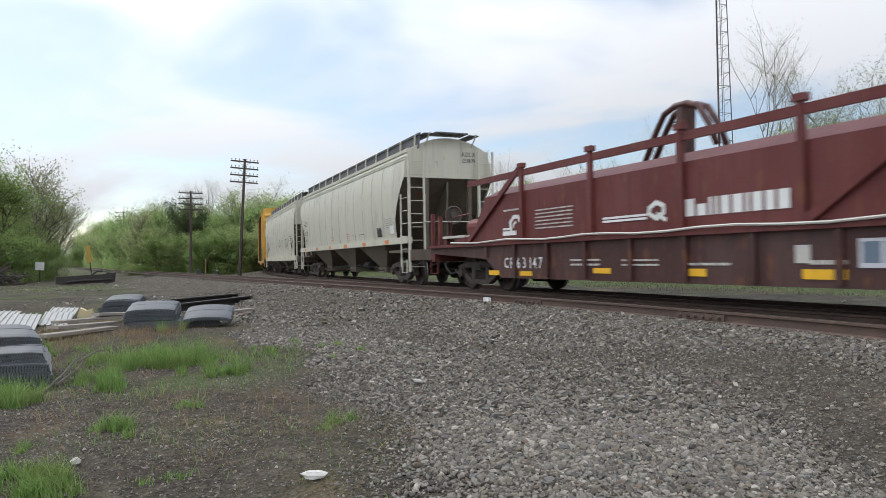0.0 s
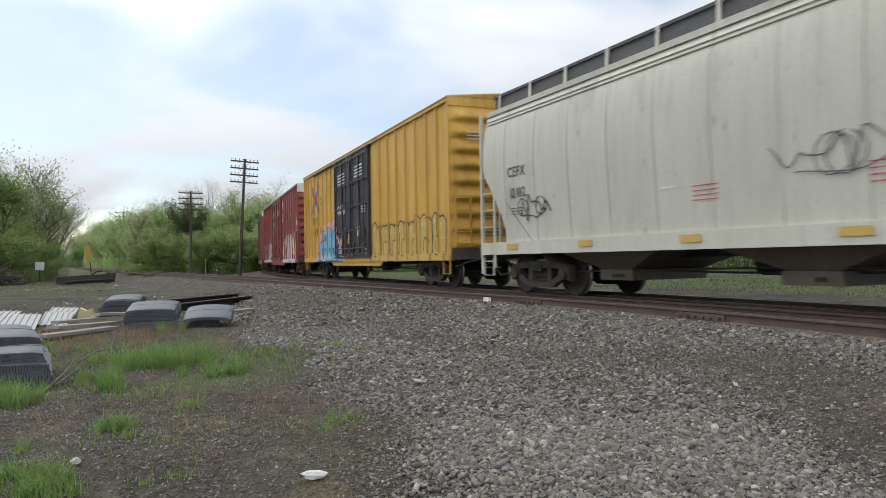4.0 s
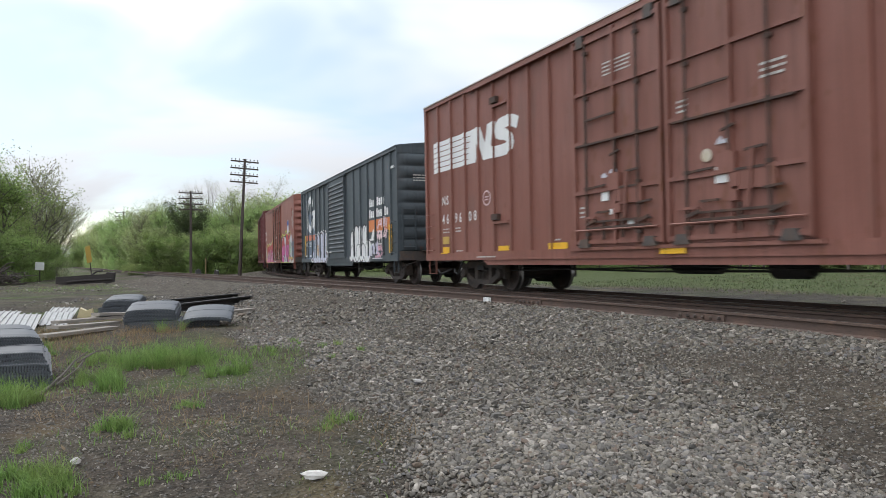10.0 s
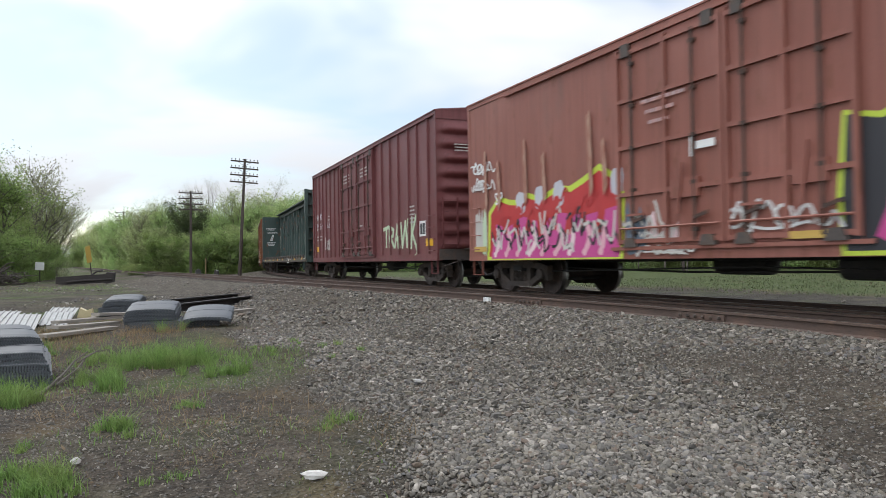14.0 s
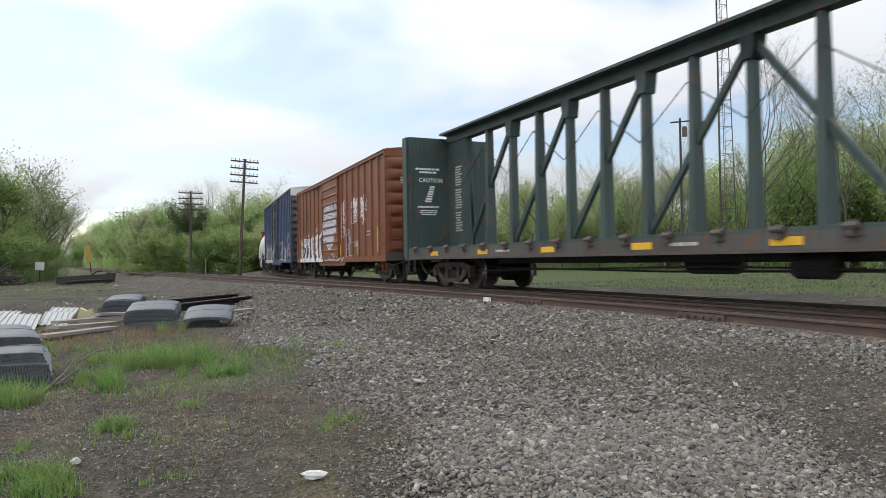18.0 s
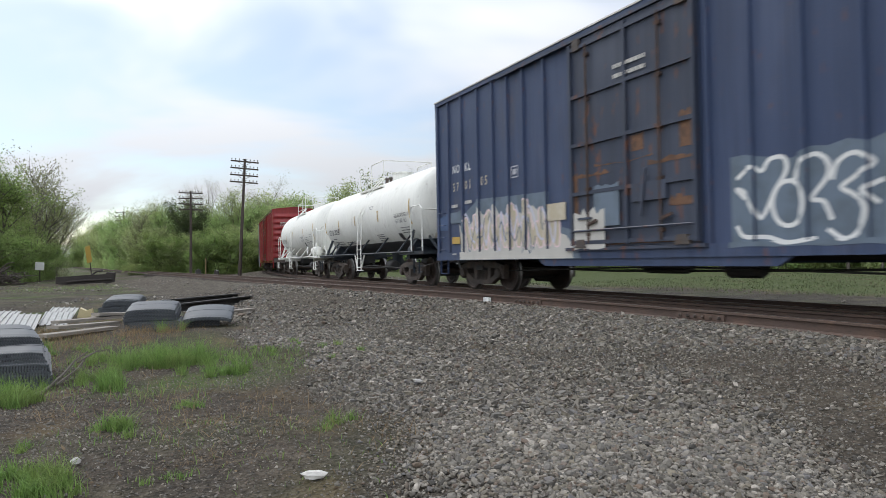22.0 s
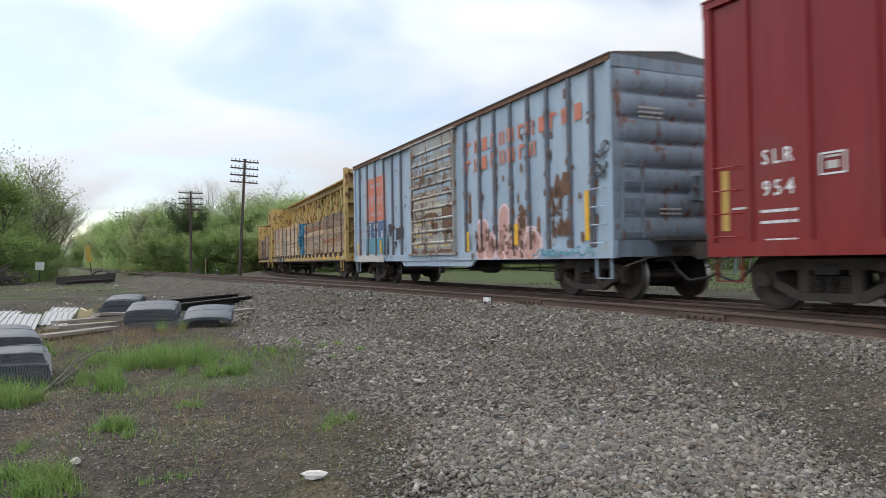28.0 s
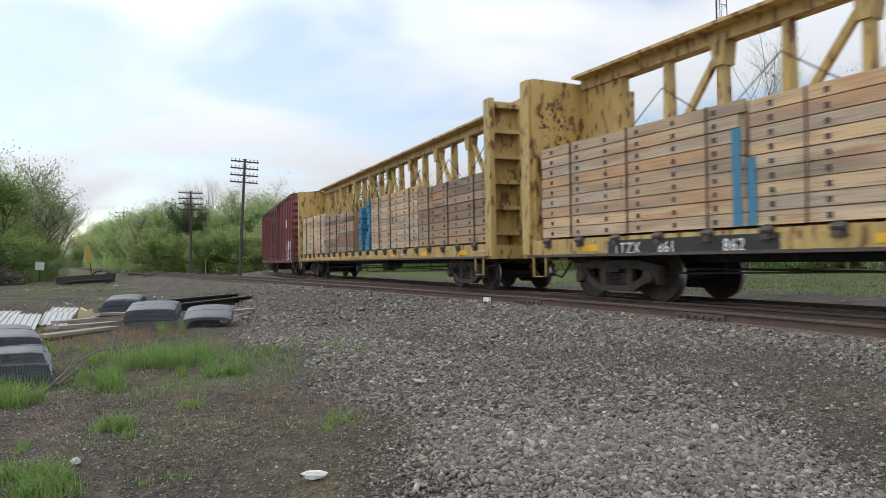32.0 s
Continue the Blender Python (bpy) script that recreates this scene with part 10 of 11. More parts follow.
# ---------------------------------------------------------------- trees
MAT["bark"] = surface("grey_brown_bark", (0.10, 0.085, 0.07), [((0.17, 0.15, 0.13), 6, (2, 2, 0.4), 0.4, 0.7, 0.7)], rough=0.95, bump=0.5, bump_scale=25)
LEAF = [surface("young_leaf", (0.22, 0.32, 0.095), [((0.30, 0.36, 0.14), 0.5, (1, 1, 1), 0.35, 0.7, 0.8), ((0.14, 0.21, 0.07), 1.3, (1, 1, 1), 0.45, 0.7, 0.6)], rough=0.6, island=0.35, thing=0.15),
        surface("pale_leaf", (0.27, 0.30, 0.155), [((0.31, 0.31, 0.19), 0.5, (1, 1, 1), 0.35, 0.7, 0.8)], rough=0.6, island=0.35, thing=0.15),
        surface("dark_leaf", (0.07, 0.095, 0.04), [((0.11, 0.14, 0.055), 0.6, (1, 1, 1), 0.35, 0.7, 0.8)], rough=0.6, island=0.35, thing=0.1)]
LEAF.append(surface("yellow_green_leaf", (0.20, 0.26, 0.09), [((0.27, 0.31, 0.13), 0.5, (1, 1, 1), 0.35, 0.7, 0.8)], rough=0.6, island=0.35, thing=0.15))
# air haze is put into these two leaf colours: paler than the near leaves
LEAF.append(surface("hazed_green_leaf", (0.29, 0.41, 0.15), [((0.37, 0.47, 0.20), 0.4, (1, 1, 1), 0.35, 0.7, 0.8), ((0.20, 0.30, 0.11), 0.9, (1, 1, 1), 0.45, 0.7, 0.6)], rough=0.7, island=0.3, thing=0.2))
LEAF.append(surface("hazed_yellow_leaf", (0.37, 0.45, 0.17), [((0.33, 0.36, 0.20), 0.4, (1, 1, 1), 0.35, 0.7, 0.8)], rough=0.7, island=0.3, thing=0.2))
for m in LEAF:
    b = m.node_tree.nodes["Principled BSDF"]
    b.inputs["Specular IOR Level"].default_value = 0.25
    lets_light_through(m, 0.5)


def tree_model(name, label, seed, height, spread, leaves, leaf, leaf_size, low=0.2, sparse=False, category="tree"):
    """A tapered trunk with limbs and twigs, and a crown of many small leaves in clumps about the twigs."""
    r, rs = random.Random(seed), np.random.RandomState(seed)
    sh, tips = Shape(), []

    def limb(p, d, length, rad, level):
        pts, q, dd = [p], Vector(p), Vector(d)
        for i in range(4):
            dd = (dd + Vector((r.uniform(-.22, .22), r.uniform(-.22, .22), r.uniform(-.02, .16)))).normalized()
            q = q + dd * length / 4
            pts.append(q.copy())
            if level < (3 if sparse else 2) and i >= (1 if level else 0):
                for _ in range((2 if level < 2 else 1) if sparse else (3 if level == 0 else 2)):
                    a = r.uniform(0, 6.28)
                    side = Vector((math.cos(a), math.sin(a), r.uniform(0.15, 0.9))).normalized()
                    if level or q.z > height * low:
                        limb(q.copy(), (dd * 0.55 + side * 0.75).normalized(), length * r.uniform(0.42, 0.68), rad * 0.5, level + 1)
        sh.rod(pts, rad, 7 if level == 0 else 3, rad * (0.35 if level < 3 else 0.2))
        if level >= 1:
            tips.extend(pts[1:])

    limb(Vector((0, 0, -0.1)), Vector((r.uniform(-.08, .08), r.uniform(-.08, .08), 1)), height * 0.82, (height * 0.016 + 0.03) * (0.55 if sparse else 1.0), 0)
    T = np.array([tuple(p) for p in tips])
    T[:, :2] *= spread
    c = T[rs.randint(0, len(T), leaves)] + rs.normal(0, 1, (leaves, 3)) * (height * 0.052 if not sparse else height * 0.03)
    if not sparse:
        k = rs.rand(leaves) < 0.26
        q, a = np.sqrt(rs.rand(leaves)) * height * 0.27 * spread, rs.uniform(0, 6.28, leaves)
        base = np.stack([q * np.cos(a), q * np.sin(a), rs.uniform(0.0, 0.36, leaves) * height], 1)
        c[k] = base[k]
    c = c[c[:, 2] > max(0.05, height * low * 0.5)]
    n = len(c)
    u = rs.normal(0, 1, (n, 3)); u /= np.linalg.norm(u, axis=1)[:, None]
    w = np.cross(u, rs.normal(0, 1, (n, 3))); w /= np.linalg.norm(w, axis=1)[:, None]
    s = leaf_size * rs.uniform(0.6, 1.4, n)[:, None]
    P = np.stack([c - u * s, c + w * s * 0.8, c + u * s * 0.7 - w * s * 0.6], 1).reshape(-1, 3)
    F = np.arange(n * 3).reshape(-1, 3)
    for i, v in enumerate(sh.v):
        sh.v[i] = (v[0] * (1 + (spread - 1) * min(1, v[2] / (height * 0.4))), v[1] * (1 + (spread - 1) * min(1, v[2] / (height * 0.4))), v[2])
    t = thing(name, label, category, "trees along the railway")
    part("trunk", sh, MAT["bark"], t)
    part("crown", raw_mesh("crown", P, F, leaf), None, t)
    return t


def place_trees():
    models = [tree_model("tree", "bushy young tree in fresh green leaf", 1, 8.0, 1.35, 19000, LEAF[0], 0.115, 0.0),
              tree_model("tree", "tall young tree in fresh green leaf", 2, 9.5, 1.2, 19000, LEAF[0], 0.12, 0.0),
              tree_model("tree", "slender tree with thin pale spring leaves", 3, 13.0, 0.9, 7000, LEAF[1], 0.062, 0.25, True),
              tree_model("tree", "nearly bare tree with budding twigs", 4, 13.0, 0.95, 4500, LEAF[1], 0.045, 0.25, True),
              tree_model("shrub", "dense green thicket shrub", 5, 4.5, 1.8, 12000, LEAF[0], 0.10, 0.0, category="shrub"),
              tree_model("tree", "dark dense evergreen tree among young trees", 6, 9.0, 0.9, 17000, LEAF[2], 0.15, 0.02),
              tree_model("tree", "yellow-green tree in early leaf", 7, 8.5, 1.3, 19000, LEAF[3], 0.115, 0.0),
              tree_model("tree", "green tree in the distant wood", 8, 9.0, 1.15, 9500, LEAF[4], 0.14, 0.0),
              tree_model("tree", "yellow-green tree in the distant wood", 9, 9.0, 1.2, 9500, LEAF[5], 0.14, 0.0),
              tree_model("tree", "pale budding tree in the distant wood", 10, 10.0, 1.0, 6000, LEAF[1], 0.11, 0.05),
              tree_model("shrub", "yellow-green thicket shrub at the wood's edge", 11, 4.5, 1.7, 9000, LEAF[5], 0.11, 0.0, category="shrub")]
    r = random.Random(3)
    used = set()

    def put(k, x, y, s, rz=None):
        m = models[k]
        s = s * (0.86 if k in (2, 3) else 0.70)
        z = -0.6
        M = pose(x, y, z, 0, 0, r.uniform(0, 360) if rz is None else rz)
        if k not in used:
            used.add(k)
            m.matrix_basis = M
            m.scale = (s, s, s)
        else:
            o = copy_thing(m, M)
            o.scale = (s, s, s)

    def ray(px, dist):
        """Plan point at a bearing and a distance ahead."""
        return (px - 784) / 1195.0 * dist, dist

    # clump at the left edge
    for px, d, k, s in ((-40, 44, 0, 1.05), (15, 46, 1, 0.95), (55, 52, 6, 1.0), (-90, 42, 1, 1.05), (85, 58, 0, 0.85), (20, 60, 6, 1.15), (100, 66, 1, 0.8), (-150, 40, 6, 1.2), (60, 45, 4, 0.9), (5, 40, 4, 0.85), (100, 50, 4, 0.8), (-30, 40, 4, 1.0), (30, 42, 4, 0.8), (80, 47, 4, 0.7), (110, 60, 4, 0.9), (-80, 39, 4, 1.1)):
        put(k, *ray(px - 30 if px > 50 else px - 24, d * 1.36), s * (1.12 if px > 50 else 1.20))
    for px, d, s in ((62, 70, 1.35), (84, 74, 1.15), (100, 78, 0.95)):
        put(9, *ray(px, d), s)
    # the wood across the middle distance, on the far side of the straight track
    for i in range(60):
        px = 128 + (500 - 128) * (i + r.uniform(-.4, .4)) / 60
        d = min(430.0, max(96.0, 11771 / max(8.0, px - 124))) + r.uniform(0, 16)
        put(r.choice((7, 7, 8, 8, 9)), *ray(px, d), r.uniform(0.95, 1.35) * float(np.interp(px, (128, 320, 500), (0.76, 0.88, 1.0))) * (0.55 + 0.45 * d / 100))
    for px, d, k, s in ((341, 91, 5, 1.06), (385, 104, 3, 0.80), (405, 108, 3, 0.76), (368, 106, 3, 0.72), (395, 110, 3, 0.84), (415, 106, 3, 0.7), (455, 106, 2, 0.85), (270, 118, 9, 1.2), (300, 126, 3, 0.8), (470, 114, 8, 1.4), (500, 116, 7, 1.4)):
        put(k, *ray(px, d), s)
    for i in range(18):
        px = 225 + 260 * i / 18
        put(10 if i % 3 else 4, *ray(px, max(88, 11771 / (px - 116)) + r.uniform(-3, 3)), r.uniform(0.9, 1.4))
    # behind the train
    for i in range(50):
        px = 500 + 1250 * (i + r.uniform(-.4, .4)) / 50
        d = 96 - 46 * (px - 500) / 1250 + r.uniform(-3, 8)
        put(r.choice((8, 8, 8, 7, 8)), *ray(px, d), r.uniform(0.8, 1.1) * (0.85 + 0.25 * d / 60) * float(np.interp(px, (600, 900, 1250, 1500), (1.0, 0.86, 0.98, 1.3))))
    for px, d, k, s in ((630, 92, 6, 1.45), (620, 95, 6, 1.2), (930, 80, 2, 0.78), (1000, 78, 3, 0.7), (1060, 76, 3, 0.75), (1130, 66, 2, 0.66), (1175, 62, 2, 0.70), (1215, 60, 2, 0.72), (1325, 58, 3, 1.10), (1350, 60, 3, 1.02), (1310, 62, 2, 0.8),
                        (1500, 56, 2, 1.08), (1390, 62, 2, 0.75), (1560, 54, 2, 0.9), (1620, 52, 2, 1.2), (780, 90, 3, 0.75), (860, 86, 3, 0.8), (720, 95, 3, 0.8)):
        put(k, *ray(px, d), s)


def far_wood():
    """The thicket that closes the view low down, behind the single trees."""
    rs = np.random.RandomState(77)
    n = 80000
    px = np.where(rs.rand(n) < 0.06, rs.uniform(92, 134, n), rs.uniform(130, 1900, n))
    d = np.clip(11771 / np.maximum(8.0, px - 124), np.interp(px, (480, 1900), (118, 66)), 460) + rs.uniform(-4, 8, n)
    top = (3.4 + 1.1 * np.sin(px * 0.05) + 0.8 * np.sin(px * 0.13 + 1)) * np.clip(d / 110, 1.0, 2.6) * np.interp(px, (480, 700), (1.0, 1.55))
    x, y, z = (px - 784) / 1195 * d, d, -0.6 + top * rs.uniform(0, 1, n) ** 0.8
    c = np.stack([x, y, z], 1)
    u = rs.normal(0, 1, (n, 3)); u /= np.linalg.norm(u, axis=1)[:, None]
    w = np.cross(u, rs.normal(0, 1, (n, 3))); w /= np.linalg.norm(w, axis=1)[:, None]
    s = (0.0030 * d * rs.uniform(0.6, 1.4, n))[:, None]
    P = np.stack([c - u * s, c + w * s * 0.8, c + u * s * 0.7 - w * s * 0.6], 1).reshape(-1, 3)
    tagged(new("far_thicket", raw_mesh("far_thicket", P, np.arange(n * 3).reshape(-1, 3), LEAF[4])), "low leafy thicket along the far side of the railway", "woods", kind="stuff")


place_trees()
far_wood()

# ---------------------------------------------------------------- poles, tower, signs
MAT["pole"] = surface("dark_weathered_pole", (0.055, 0.042, 0.036), [((0.10, 0.08, 0.065), 3, (3, 3, 0.3), 0.45, 0.7, 0.7)], rough=0.9, bump=0.4)
MAT["glass_ins"] = surface("dull_insulator", (0.12, 0.13, 0.12), rough=0.3)
MAT["tower"] = surface("tower_steel", (0.085, 0.075, 0.07), [((0.15, 0.09, 0.06), 2, (1, 1, 1), 0.45, 0.7, 0.6)], rough=0.7)


def telegraph_pole(x, y, height, arms, lean, turn, arm_w=2.6):
    p = thing("telegraph_pole", "old dark wooden telegraph pole with crossarms", "utility pole", "telegraph poles", pose(x, y, -0.45, 0, lean, 0))
    part("pole", Shape().rod([(0, 0, -0.2), (0, 0, height * 0.5), (0, 0, height)], 0.17, 10, 0.11), MAT["pole"], p)
    for k in range(arms):
        z = height - 0.25 - 0.66 * k
        c, s = math.cos(turn), math.sin(turn)
        a = part("crossarm", Shape().bar((-c * arm_w / 2, -s * arm_w / 2, z), (c * arm_w / 2, s * arm_w / 2, z), 0.10, 0.13), MAT["pole"], p)
        for i in range(8):
            u = (i - 3.5) / 3.5 * (arm_w / 2 - 0.1)
            part("insulator", Shape().lathe([(0.02, z + 0.06), (0.02, z + 0.15), (0.055, z + 0.15), (0.045, z + 0.25), (0.01, z + 0.27)], "z", 6, (c * u, s * u, 0)), MAT["glass_ins"], a)
        for sg in (-1, 1):
            part("arm_brace", Shape().bar((0, -0.1, z - 0.42), (sg * c * 0.6, sg * s * 0.6 - 0.06, z - 0.05), 0.02, 0.03), MAT["pole"], a)


telegraph_pole(-19.45, 64.5, 11.2, 4, 3.3, 0.45)
telegraph_pole(-29.9, 80.0, 9.9, 4, 0.5, 0.45, 2.7)
telegraph_pole(-55.8, 118.0, 10.6, 3, 0.3, 0.45, 2.7)


def lattice_tower():
    x, y, H = 25.9, 62.0, 46.0
    t = thing("lattice_tower", "tall guyed steel lattice tower behind the trees", "tower", m=pose(x, y, -0.6, 0, -0.2, 12))
    w0, w1 = 1.06, 0.35
    leg = [(math.cos(a), math.sin(a)) for a in (-2.5, -0.6, 1.2)]
    at = lambda k, z: (leg[k][0] * (w0 + (w1 - w0) * z / H), leg[k][1] * (w0 + (w1 - w0) * z / H), z)
    for k in range(3):
        part("leg", Shape().rod([at(k, 0), at(k, H)], 0.055, 6, 0.04), MAT["tower"], t)
    for i in range(34):
        z = 0.6 + i * 1.25
        for k in range(3):
            a, b = at(k, z), at((k + 1) % 3, z)
            part("girt", Shape().bar(a, b, 0.035, 0.035), MAT["tower"], t)
            if k != 1:
                part("lacing", Shape().bar(a, at((k + 1) % 3, z + 1.25), 0.028, 0.028), MAT["tower"], t)
    part("cable_ladder", Shape().rod([(0.1, -0.1, 0), (0.05, -0.05, H)], 0.03, 5).rod([(0.3, -0.1, 0), (0.15, -0.05, H)], 0.02, 5), MAT["tower"], t)


lattice_tower()


def small_utility_pole():
    p = thing("utility_pole", "wooden utility pole with one crossarm", "utility pole", m=pose(20.6, 58.0, -0.6))
    part("pole", Shape().rod([(0, 0, 0), (0, 0, 13.2)], 0.13, 8, 0.09), MAT["pole"], p)
    part("crossarm", Shape().bar((-0.9, -0.2, 12.8), (0.9, 0.2, 13.0), 0.1, 0.12), MAT["pole"], p)
    part("transformer", Shape().lathe([(0.22, 11.6), (0.22, 12.4), (0.1, 12.5)], "z", 12, (0.35, -0.1, 0)), MAT["tower"], p)


small_utility_pole()


def sign_posts():
    s = thing("marker_sign", "leaning yellow trackside marker board on a rusty post", "sign", m=pose(-38.5, 74.0, -0.5, 0, -7, 0))
    part("post", Shape().bar((0, 0, 0), (0, 0, 3.4), 0.08, 0.08), MAT["pole"], s)
    part("board", Shape().prism([(-0.28, 1.6), (0.28, 1.7), (0.25, 3.5), (-0.3, 3.4)], "y", -0.09, -0.05), MAT["gold"], s, "faded yellow board")
    w = thing("milepost_sign", "small white sign on a short post", "sign", m=pose(-36.2, 60.6, -0.6, 0, 0, 20))
    part("post", Shape().bar((0, 0, 0), (0, 0, 1.6), 0.08, 0.06), MAT["pole"], w)
    part("board", Shape().prism([(-0.36, 1.1), (0.34, 1.05), (0.37, 1.75), (-0.33, 1.82)], "y", -0.08, -0.05), MAT["white"], w, "white sign board")
    k = thing("marker_stake", "pale wooden marker stake beside the track", "stake", m=pose(-26.2, 74.5, -0.5))
    part("stake", Shape().bar((0, 0, 0), (0, 0, 1.9), 0.12, 0.08), MAT["straw"], k)


sign_posts()

# ---------------------------------------------------------------- scrap by the track
MAT["galv"] = surface("galvanised_mesh", (0.072, 0.080, 0.088), [((0.105, 0.115, 0.122), 2, (1, 1, 1), 0.45, 0.7, 0.6), ((0.12, 0.12, 0.12), 15, (1, 1, 1), 0.55, 0.8, 0.4)], rough=0.55, metal=0.35)
MAT["chalk"] = surface("dirty_white", (0.62, 0.60, 0.56), [((0.35, 0.32, 0.27), 18, (1, 1, 1), 0.5, 0.75, 0.6)], rough=0.9, bump=0.4)
MAT["deadwood"] = surface("dead_brush_wood", (0.055, 0.045, 0.037), [((0.15, 0.125, 0.10), 3, (1, 1, 1), 0.5, 0.75, 0.6)], rough=0.95)
MAT["plankgrey"] = surface("weathered_board", (0.26, 0.235, 0.20), [((0.15, 0.13, 0.11), 4, (0.3, 3, 3), 0.45, 0.7, 0.7)], rough=0.9, bump=0.3)


def grating_stack(x, y, z0, w, d, sheets, turn, sag, tilt=0.0, step=0.028, label="stack of bent galvanised steel mesh sheets", swell=0.0, slope=0.0):
    """A pile of wire mesh sheets: their long wires turn down at the front and back edges, so that each layer ends in a row of short upright hooks."""
    g = thing("mesh_stack", label, "steel mesh", "mesh stacks", pose(x, y, z0, tilt, 0, turn))
    n = max(10, int(w / 0.030))
    for k in range(sheets):
        z, sh, shift = k * step, Shape(), 0.35 * (k % 2)
        q = 2.0 * k / max(1, sheets - 1) - 1.0
        pull = swell * (1 - math.sqrt(max(0.0, 1 - q * q * 0.92))) + 0.010 * (k % 3) + slope * max(0.0, q + 0.15) ** 1.4

        def at(i, v):
            u = -w / 2 + w * i / n
            e = abs(2 * u / w)
            return (u * (1 - 0.7 * pull / w), (-d / 2 + pull) * (1 - v) + (d / 2 - pull) * v, z + sag * (1 - e * e) - 0.10 * max(0.0, e - 0.82) * (swell > 0) - 0.03 * (abs(2 * v - 1) ** 6) * (swell > 0))
        if k == sheets - 1 or k % 3 == 0:
            sh.sheet([[at(i, v) for v in (0.01, 0.05, 0.12, 0.3, 0.5, 0.7, 0.88, 0.95, 0.99)] for i in range(n + 1)])
        for i in range(n + 1):
            sh.bar(at(i, 0), at(i, 1), 0.012, 0.024)
        for v in (0.0, 1.0):
            a, b = at(0, v), at(n, v)
            for i in range(n):
                p = at(i + shift, v)
                sh.bar((p[0], p[1], p[2] + 0.004), (p[0], p[1] + (0.006 if v else -0.006), p[2] - step * 0.96), 0.017, 0.012, (0, 1, 0))
        for v in (0.0, 0.5, 1.0):
            for i in range(0, n, 3):
                sh.bar(at(i, v), at(min(n, i + 3), v), 0.008, 0.008)
        part("mesh_sheet", sh, MAT["galv"], g)
    return g


def scrap():
    grating_stack(-5.56, 8.02, -0.58, 1.55, 1.25, 13, 31, 0.01, 5, 0.036, swell=0.04, slope=0.20)
    grating_stack(-5.80, 8.42, -0.08, 1.25, 1.0, 4, 40, 0.03, 7, 0.028, swell=0.03, slope=0.05)
    grating_stack(-6.31, 14.85, -0.58, 1.02, 1.0, 6, 18, 0.01, 1, 0.034)
    grating_stack(-6.44, 15.00, -0.34, 1.04, 1.2, 10, 16, 0.02, 8, 0.029, swell=0.05, slope=0.06)
    grating_stack(-9.20, 19.2, -0.58, 0.95, 0.9, 7, 16, 0.01, 0, 0.034)
    grating_stack(-9.15, 19.4, -0.31, 0.95, 1.1, 8, 14, 0.03, 7, 0.029, swell=0.06, slope=0.06)
    grating_stack(-5.55, 15.50, -0.58, 0.75, 0.80, 6, 20, 0.01, 0, 0.032)
    grating_stack(-5.42, 15.60, -0.34, 1.05, 1.40, 3, 14, 0.05, 9, 0.022, "sagging galvanised steel mesh sheets on a low pile", swell=0.03)
    bm = thing("steel_beam", "dark rusty steel channel lying on the ground", "steel beam", "scrap beams")
    L = 4.2
    part("beam", Shape().box(-L / 2, L / 2, -0.02, 0.02, 0, 0.24).box(-L / 2, L / 2, -0.13, 0.02, 0.20, 0.24).box(-L / 2, L / 2, -0.13, 0.02, 0.0, 0.04), MAT["black"], bm)
    bm.matrix_basis = pose(-7.40, 22.1, -0.60, 0, 0, 76.6)
    copy_thing(bm, pose(-8.65, 24.2, -0.60, 0, 0, 72))
    pl = thing("plank", "weathered grey wooden plank", "plank", "loose planks")
    part("board", Shape().box(-0.85, 0.85, -0.16, 0.16, 0, 0.06), MAT["plankgrey"], pl)
    pl.matrix_basis = pose(-7.5, 13.9, -0.57, 0, 0, 68)
    for x, y, z, a, b in ((-8.6, 16.4, -0.52, 0, 60), (-8.15, 17.3, -0.46, 3, 63), (-7.75, 14.6, -0.50, 2, 74), (-5.9, 18.6, -0.55, 0, 62)):
        copy_thing(pl, pose(x, y, z, 0, a, b))
    st = thing("metal_sheet", "bent white corrugated metal sheet strip", "metal sheet", "scrap sheets")
    rows = []
    for i in range(5):
        for f, h in ((0.0, 0.0), (0.62, 0.0), (0.7, 0.025), (0.92, 0.025)):
            rows.append([(x, 0.13 * (i + f) - 0.33, h + 0.03 * math.sin(1.3 * x)) for x in evenly(-1.1, 1.1, 9)])
    part("sheet", Shape().sheet(rows), surface("dull_white_sheet", (0.33, 0.33, 0.32), [((0.24, 0.26, 0.22), 5, (1, 1, 1), 0.45, 0.7, 0.7)], rough=0.6), st)
    st.matrix_basis = pose(-9.75, 15.6, -0.46, 4, -4, 117)
    for x, y, z, a, b in ((-10.5, 15.9, -0.42, -5, 114), (-10.15, 17.9, -0.46, -4, 113), (-9.75, 17.0, -0.50, -3, 116)):
        copy_thing(st, pose(x, y, z, 3, a, b))
    lone("cardboard_box", Shape().prism([(-0.2, 0), (0.2, 0), (0.16, 0.24), (0.02, 0.19), (-0.12, 0.27)], "y", -0.15, 0.15), plain_paint("faded_cardboard", (0.52, 0.44, 0.25)), "crushed yellowed cardboard box", "box", m=pose(-9.75, 18.4, -0.6, 0, 0, 20))
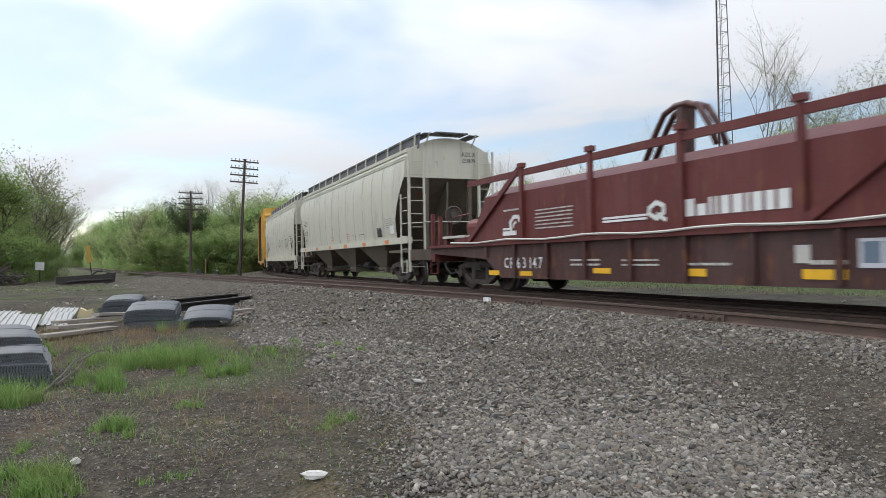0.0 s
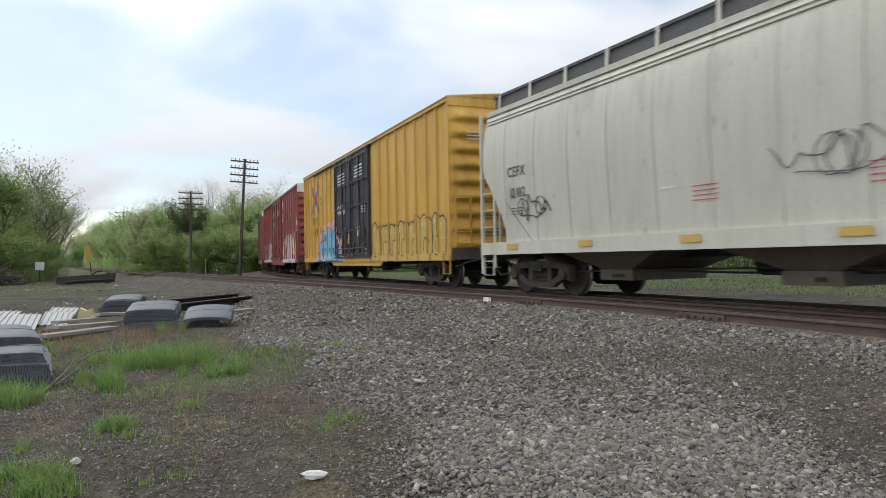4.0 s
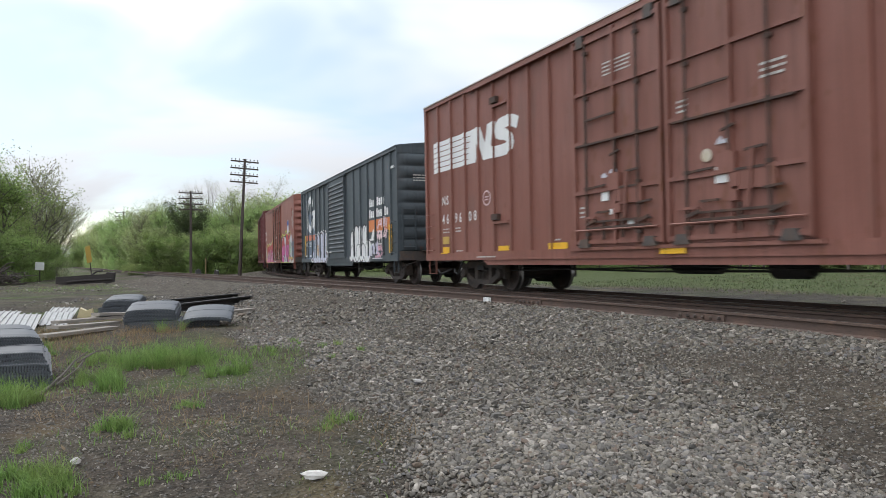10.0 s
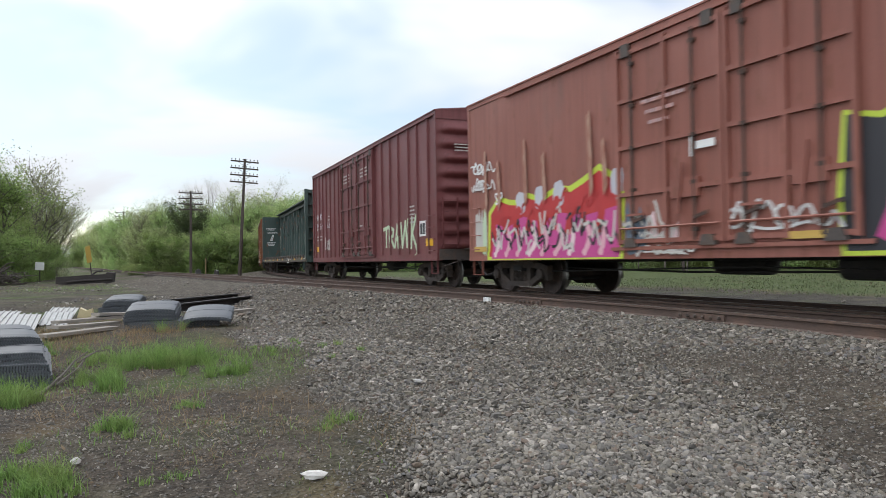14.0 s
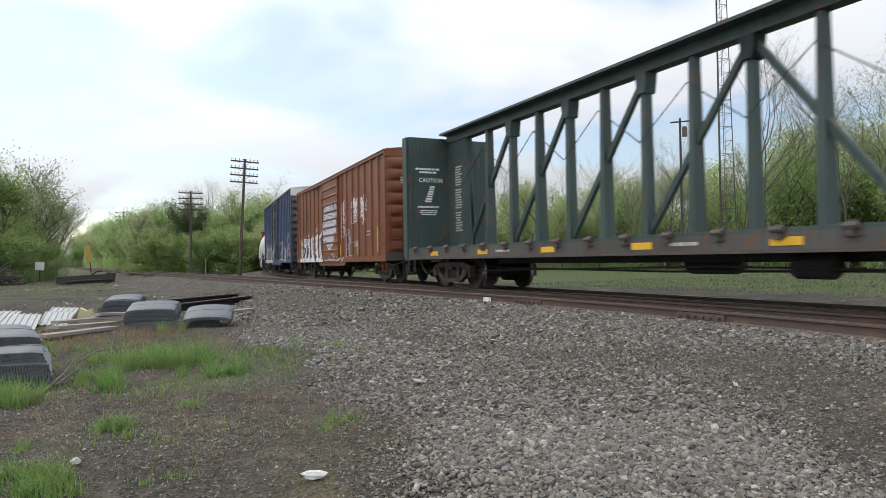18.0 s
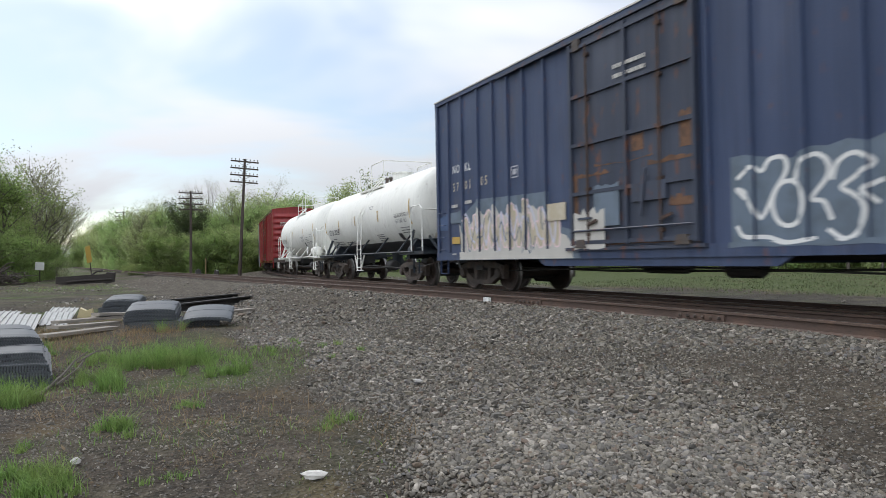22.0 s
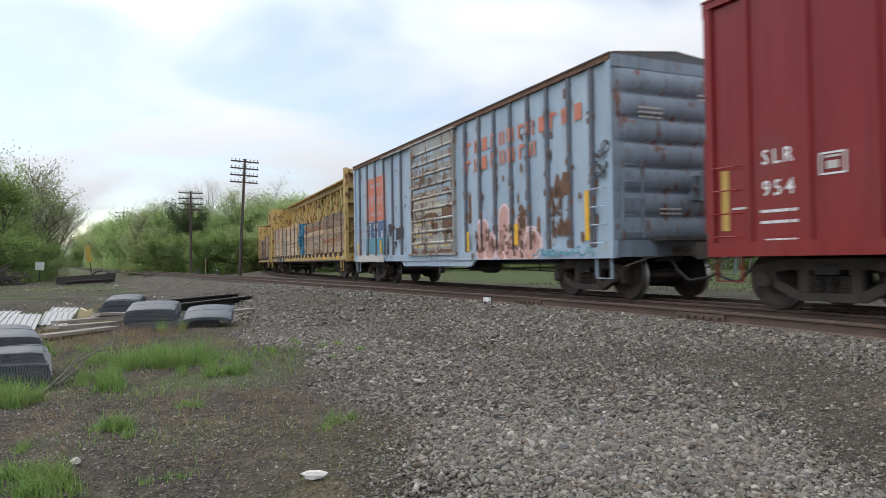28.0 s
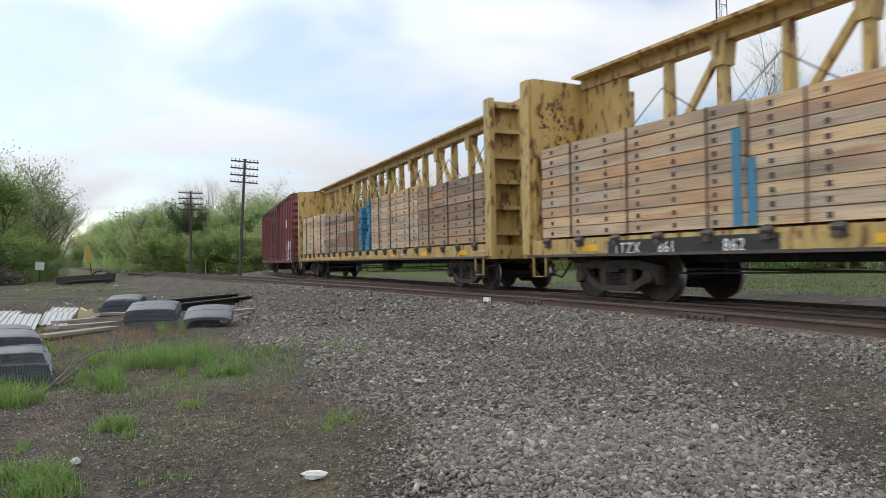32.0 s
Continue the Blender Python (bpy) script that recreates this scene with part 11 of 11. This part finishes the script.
    lone("timber_baulk", Shape().prism([(-1.95, 0.06), (-1.2, 0.0), (0.2, 0.05), (1.3, 0.10), (1.52, 0.02), (1.95, 0.14), (2.02, 0.80), (1.55, 0.88), (1.45, 0.72), (0.3, 0.70), (-0.9, 0.62), (-1.9, 0.60)], "y", -0.30, 0.30).rod([(-1.2, -0.32, 0.20), (0.2, -0.34, 0.30), (1.9, -0.32, 0.34)], 0.09, 7, 0.08).rod([(0.4, 0.05, 0.66), (0.75, 0.05, 0.92), (1.2, 0.05, 0.98)], 0.06, 6, 0.05), surface("tarred_timber", (0.030, 0.026, 0.024), [((0.055, 0.045, 0.04), 4, (0.4, 3, 3), 0.45, 0.7, 0.6)], rough=0.95, bump=0.4), "dark old creosoted timber lying in the grass", "timber", m=pose(-26.6, 50.2, -0.58, 0, 0, 12))
    white_lump = Shape().lathe([(0.01, 0), (0.07, 0.005), (0.085, 0.03), (0.05, 0.05), (0.01, 0.045)], "z", 7)
    rl = random.Random(8)
    white_lump.v = [(v[0] * rl.uniform(0.75, 1.2), v[1] * rl.uniform(0.75, 1.2), v[2] * rl.uniform(0.7, 1.25)) for v in white_lump.v]
    lone("white_rock", white_lump, MAT["chalk"], "pale crumpled white scrap on the gravel", "litter", m=pose(-0.87, 4.44, -0.60, 8, 4, 30) @ Matrix.Diagonal((1, 0.6, 0.9, 1)))
    lone("white_rag", white_lump, MAT["chalk"], "small crumpled scrap of dirty white paper", "litter", m=pose(-2.64, 4.83, -0.60, -6, 8, 100) @ Matrix.Diagonal((0.55, 0.4, 0.9, 1)))
    lone("pale_stone", white_lump, MAT["chalk"], "flat pale stone lying on the gravel", "stone", m=pose(-0.31, 7.7, -0.58, 5, 12, 60) @ Matrix.Diagonal((1.1, 0.5, 0.7, 1)))
    sk = Shape()
    sk.rod([(0, 0, 0.02), (0.0, 0.7, 0.10), (-0.05, 1.3, 0.16), (-0.02, 1.85, 0.22)], 0.018, 5, 0.010)
    sk.rod([(0.03, 0.3, 0.03), (0.10, 0.9, 0.12), (0.05, 1.5, 0.20), (0.16, 1.8, 0.25)], 0.016, 5, 0.008)
    sk.rod([(0.02, 1.2, 0.16), (0.16, 1.5, 0.25), (0.26, 1.9, 0.24)], 0.010, 5, 0.005)
    lone("dead_branch", sk, MAT["bark"], "dry forked branch lying beside the mesh stack", "branch", m=pose(-4.48, 7.58, -0.60, 0, 0, 14))
    for k, (bx, by, sc, label) in enumerate(((-34.6, 52.4, 1.0, "heap of dark dead branches and uprooted brush"), (-33.2, 51.8, 0.75, "low tangle of dark broken branches"), (-36.4, 53.4, 1.15, "tall heap of dark broken brush and roots"))):
        rb = random.Random(90 + k)
        heap = thing("brush_heap", label, "brush", m=pose(bx, by, -0.62))
        for _ in range(46):
            a, e, q = rb.uniform(0, 6.28), rb.uniform(0.0, 0.75), rb.uniform(0.5, 1.7) * sc
            o = Vector((rb.gauss(0, 0.7), rb.gauss(0, 0.4), rb.uniform(0.05, 1.15))) * sc
            dv = Vector((math.cos(a) * math.cos(e), math.sin(a) * math.cos(e), math.sin(e) * rb.choice((1, 1, -0.3)))) * q
            bend = Vector((rb.gauss(0, 0.15), rb.gauss(0, 0.15), rb.gauss(0, 0.12)))
            pts = [o, o + dv * 0.5 + bend, o + dv]
            part("branch", Shape().rod([(p.x, p.y, max(0.03, p.z)) for p in pts], rb.uniform(0.03, 0.11) * sc, 5, 0.015), MAT["deadwood"], heap)
    for x, y, w_, h_, c, label in ((-34.2, 81.5, 0.8, 0.5, (0.55, 0.10, 0.04), "orange-red plastic scrap beyond the track"), (-32.2, 77.5, 0.5, 0.35, (0.6, 0.6, 0.56), "white plastic bucket lying on its side"), (-29.0, 70.0, 0.45, 0.3, (0.65, 0.64, 0.6), "dirty white scrap of plastic"), (-35.6, 83.0, 0.5, 0.55, (0.50, 0.08, 0.04), "red plastic scrap in the grass"), (-28.5, 78.5, 0.7, 0.8, (0.04, 0.04, 0.04), "dark rusted metal scrap in the grass"), (-25.2, 75.0, 0.5, 0.7, (0.05, 0.045, 0.04), "dark broken tie end standing in grass")):
        lone("plastic_scrap" if c[0] > 0.1 else "rusty_scrap", Shape().prism([(-w_ / 2, 0), (w_ / 2, 0), (w_ * 0.42, h_ * 0.7), (w_ * 0.1, h_), (-w_ * 0.38, h_ * 0.8)], "y", -w_ * 0.3, w_ * 0.3), plain_paint("litter_paint", c), label, "litter", m=pose(x, y, -0.6, 0, 0, 37 * x))


scrap()

# ---------------------------------------------------------------- what moves


def car_pose(centre, tc, t):
    s = centre + way(t)
    ax, ay = on_curve(s - tc)
    bx, by = on_curve(s + tc)
    return pose((ax + bx) / 2, (ay + by) / 2, 0, 0, 0, math.degrees(math.atan2(by - ay, bx - ax)))


def motions():
    times = [i * 0.5 for i in range(65)]
    for car, centre, tc in CARS:
        walk(car, [(t, car_pose(centre, tc, t)) for t in times])
    middle = {car: centre for car, centre, tc in CARS}
    for wheel, car in WHEELS:
        base = wheel.matrix_basis.translation.copy()
        rows = []
        ts = [k / 15 for k in range(481)]
        seen = [t for t in ts if -95 < middle[car] + way(t) < 24] or [0.0, 32.0]
        if seen[0] > 0:
            seen = [0.0] + seen
        if seen[-1] < 32:
            seen = seen + [32.0]
        for i, t in enumerate(seen):
            u = t
            if i == 0 and len(seen) > 2:
                u = seen[1] if seen[1] - t > 0.1 else t
            if i == len(seen) - 1 and len(seen) > 2:
                u = seen[-2] if t - seen[-2] > 0.1 else t
            a = 0.0 if len(seen) == 2 else (middle[car] + way(u)) / WR
            rows.append((t, Matrix.Translation(base) @ Matrix.Rotation(a, 4, "Y")))
        walk(wheel, rows)


motions()
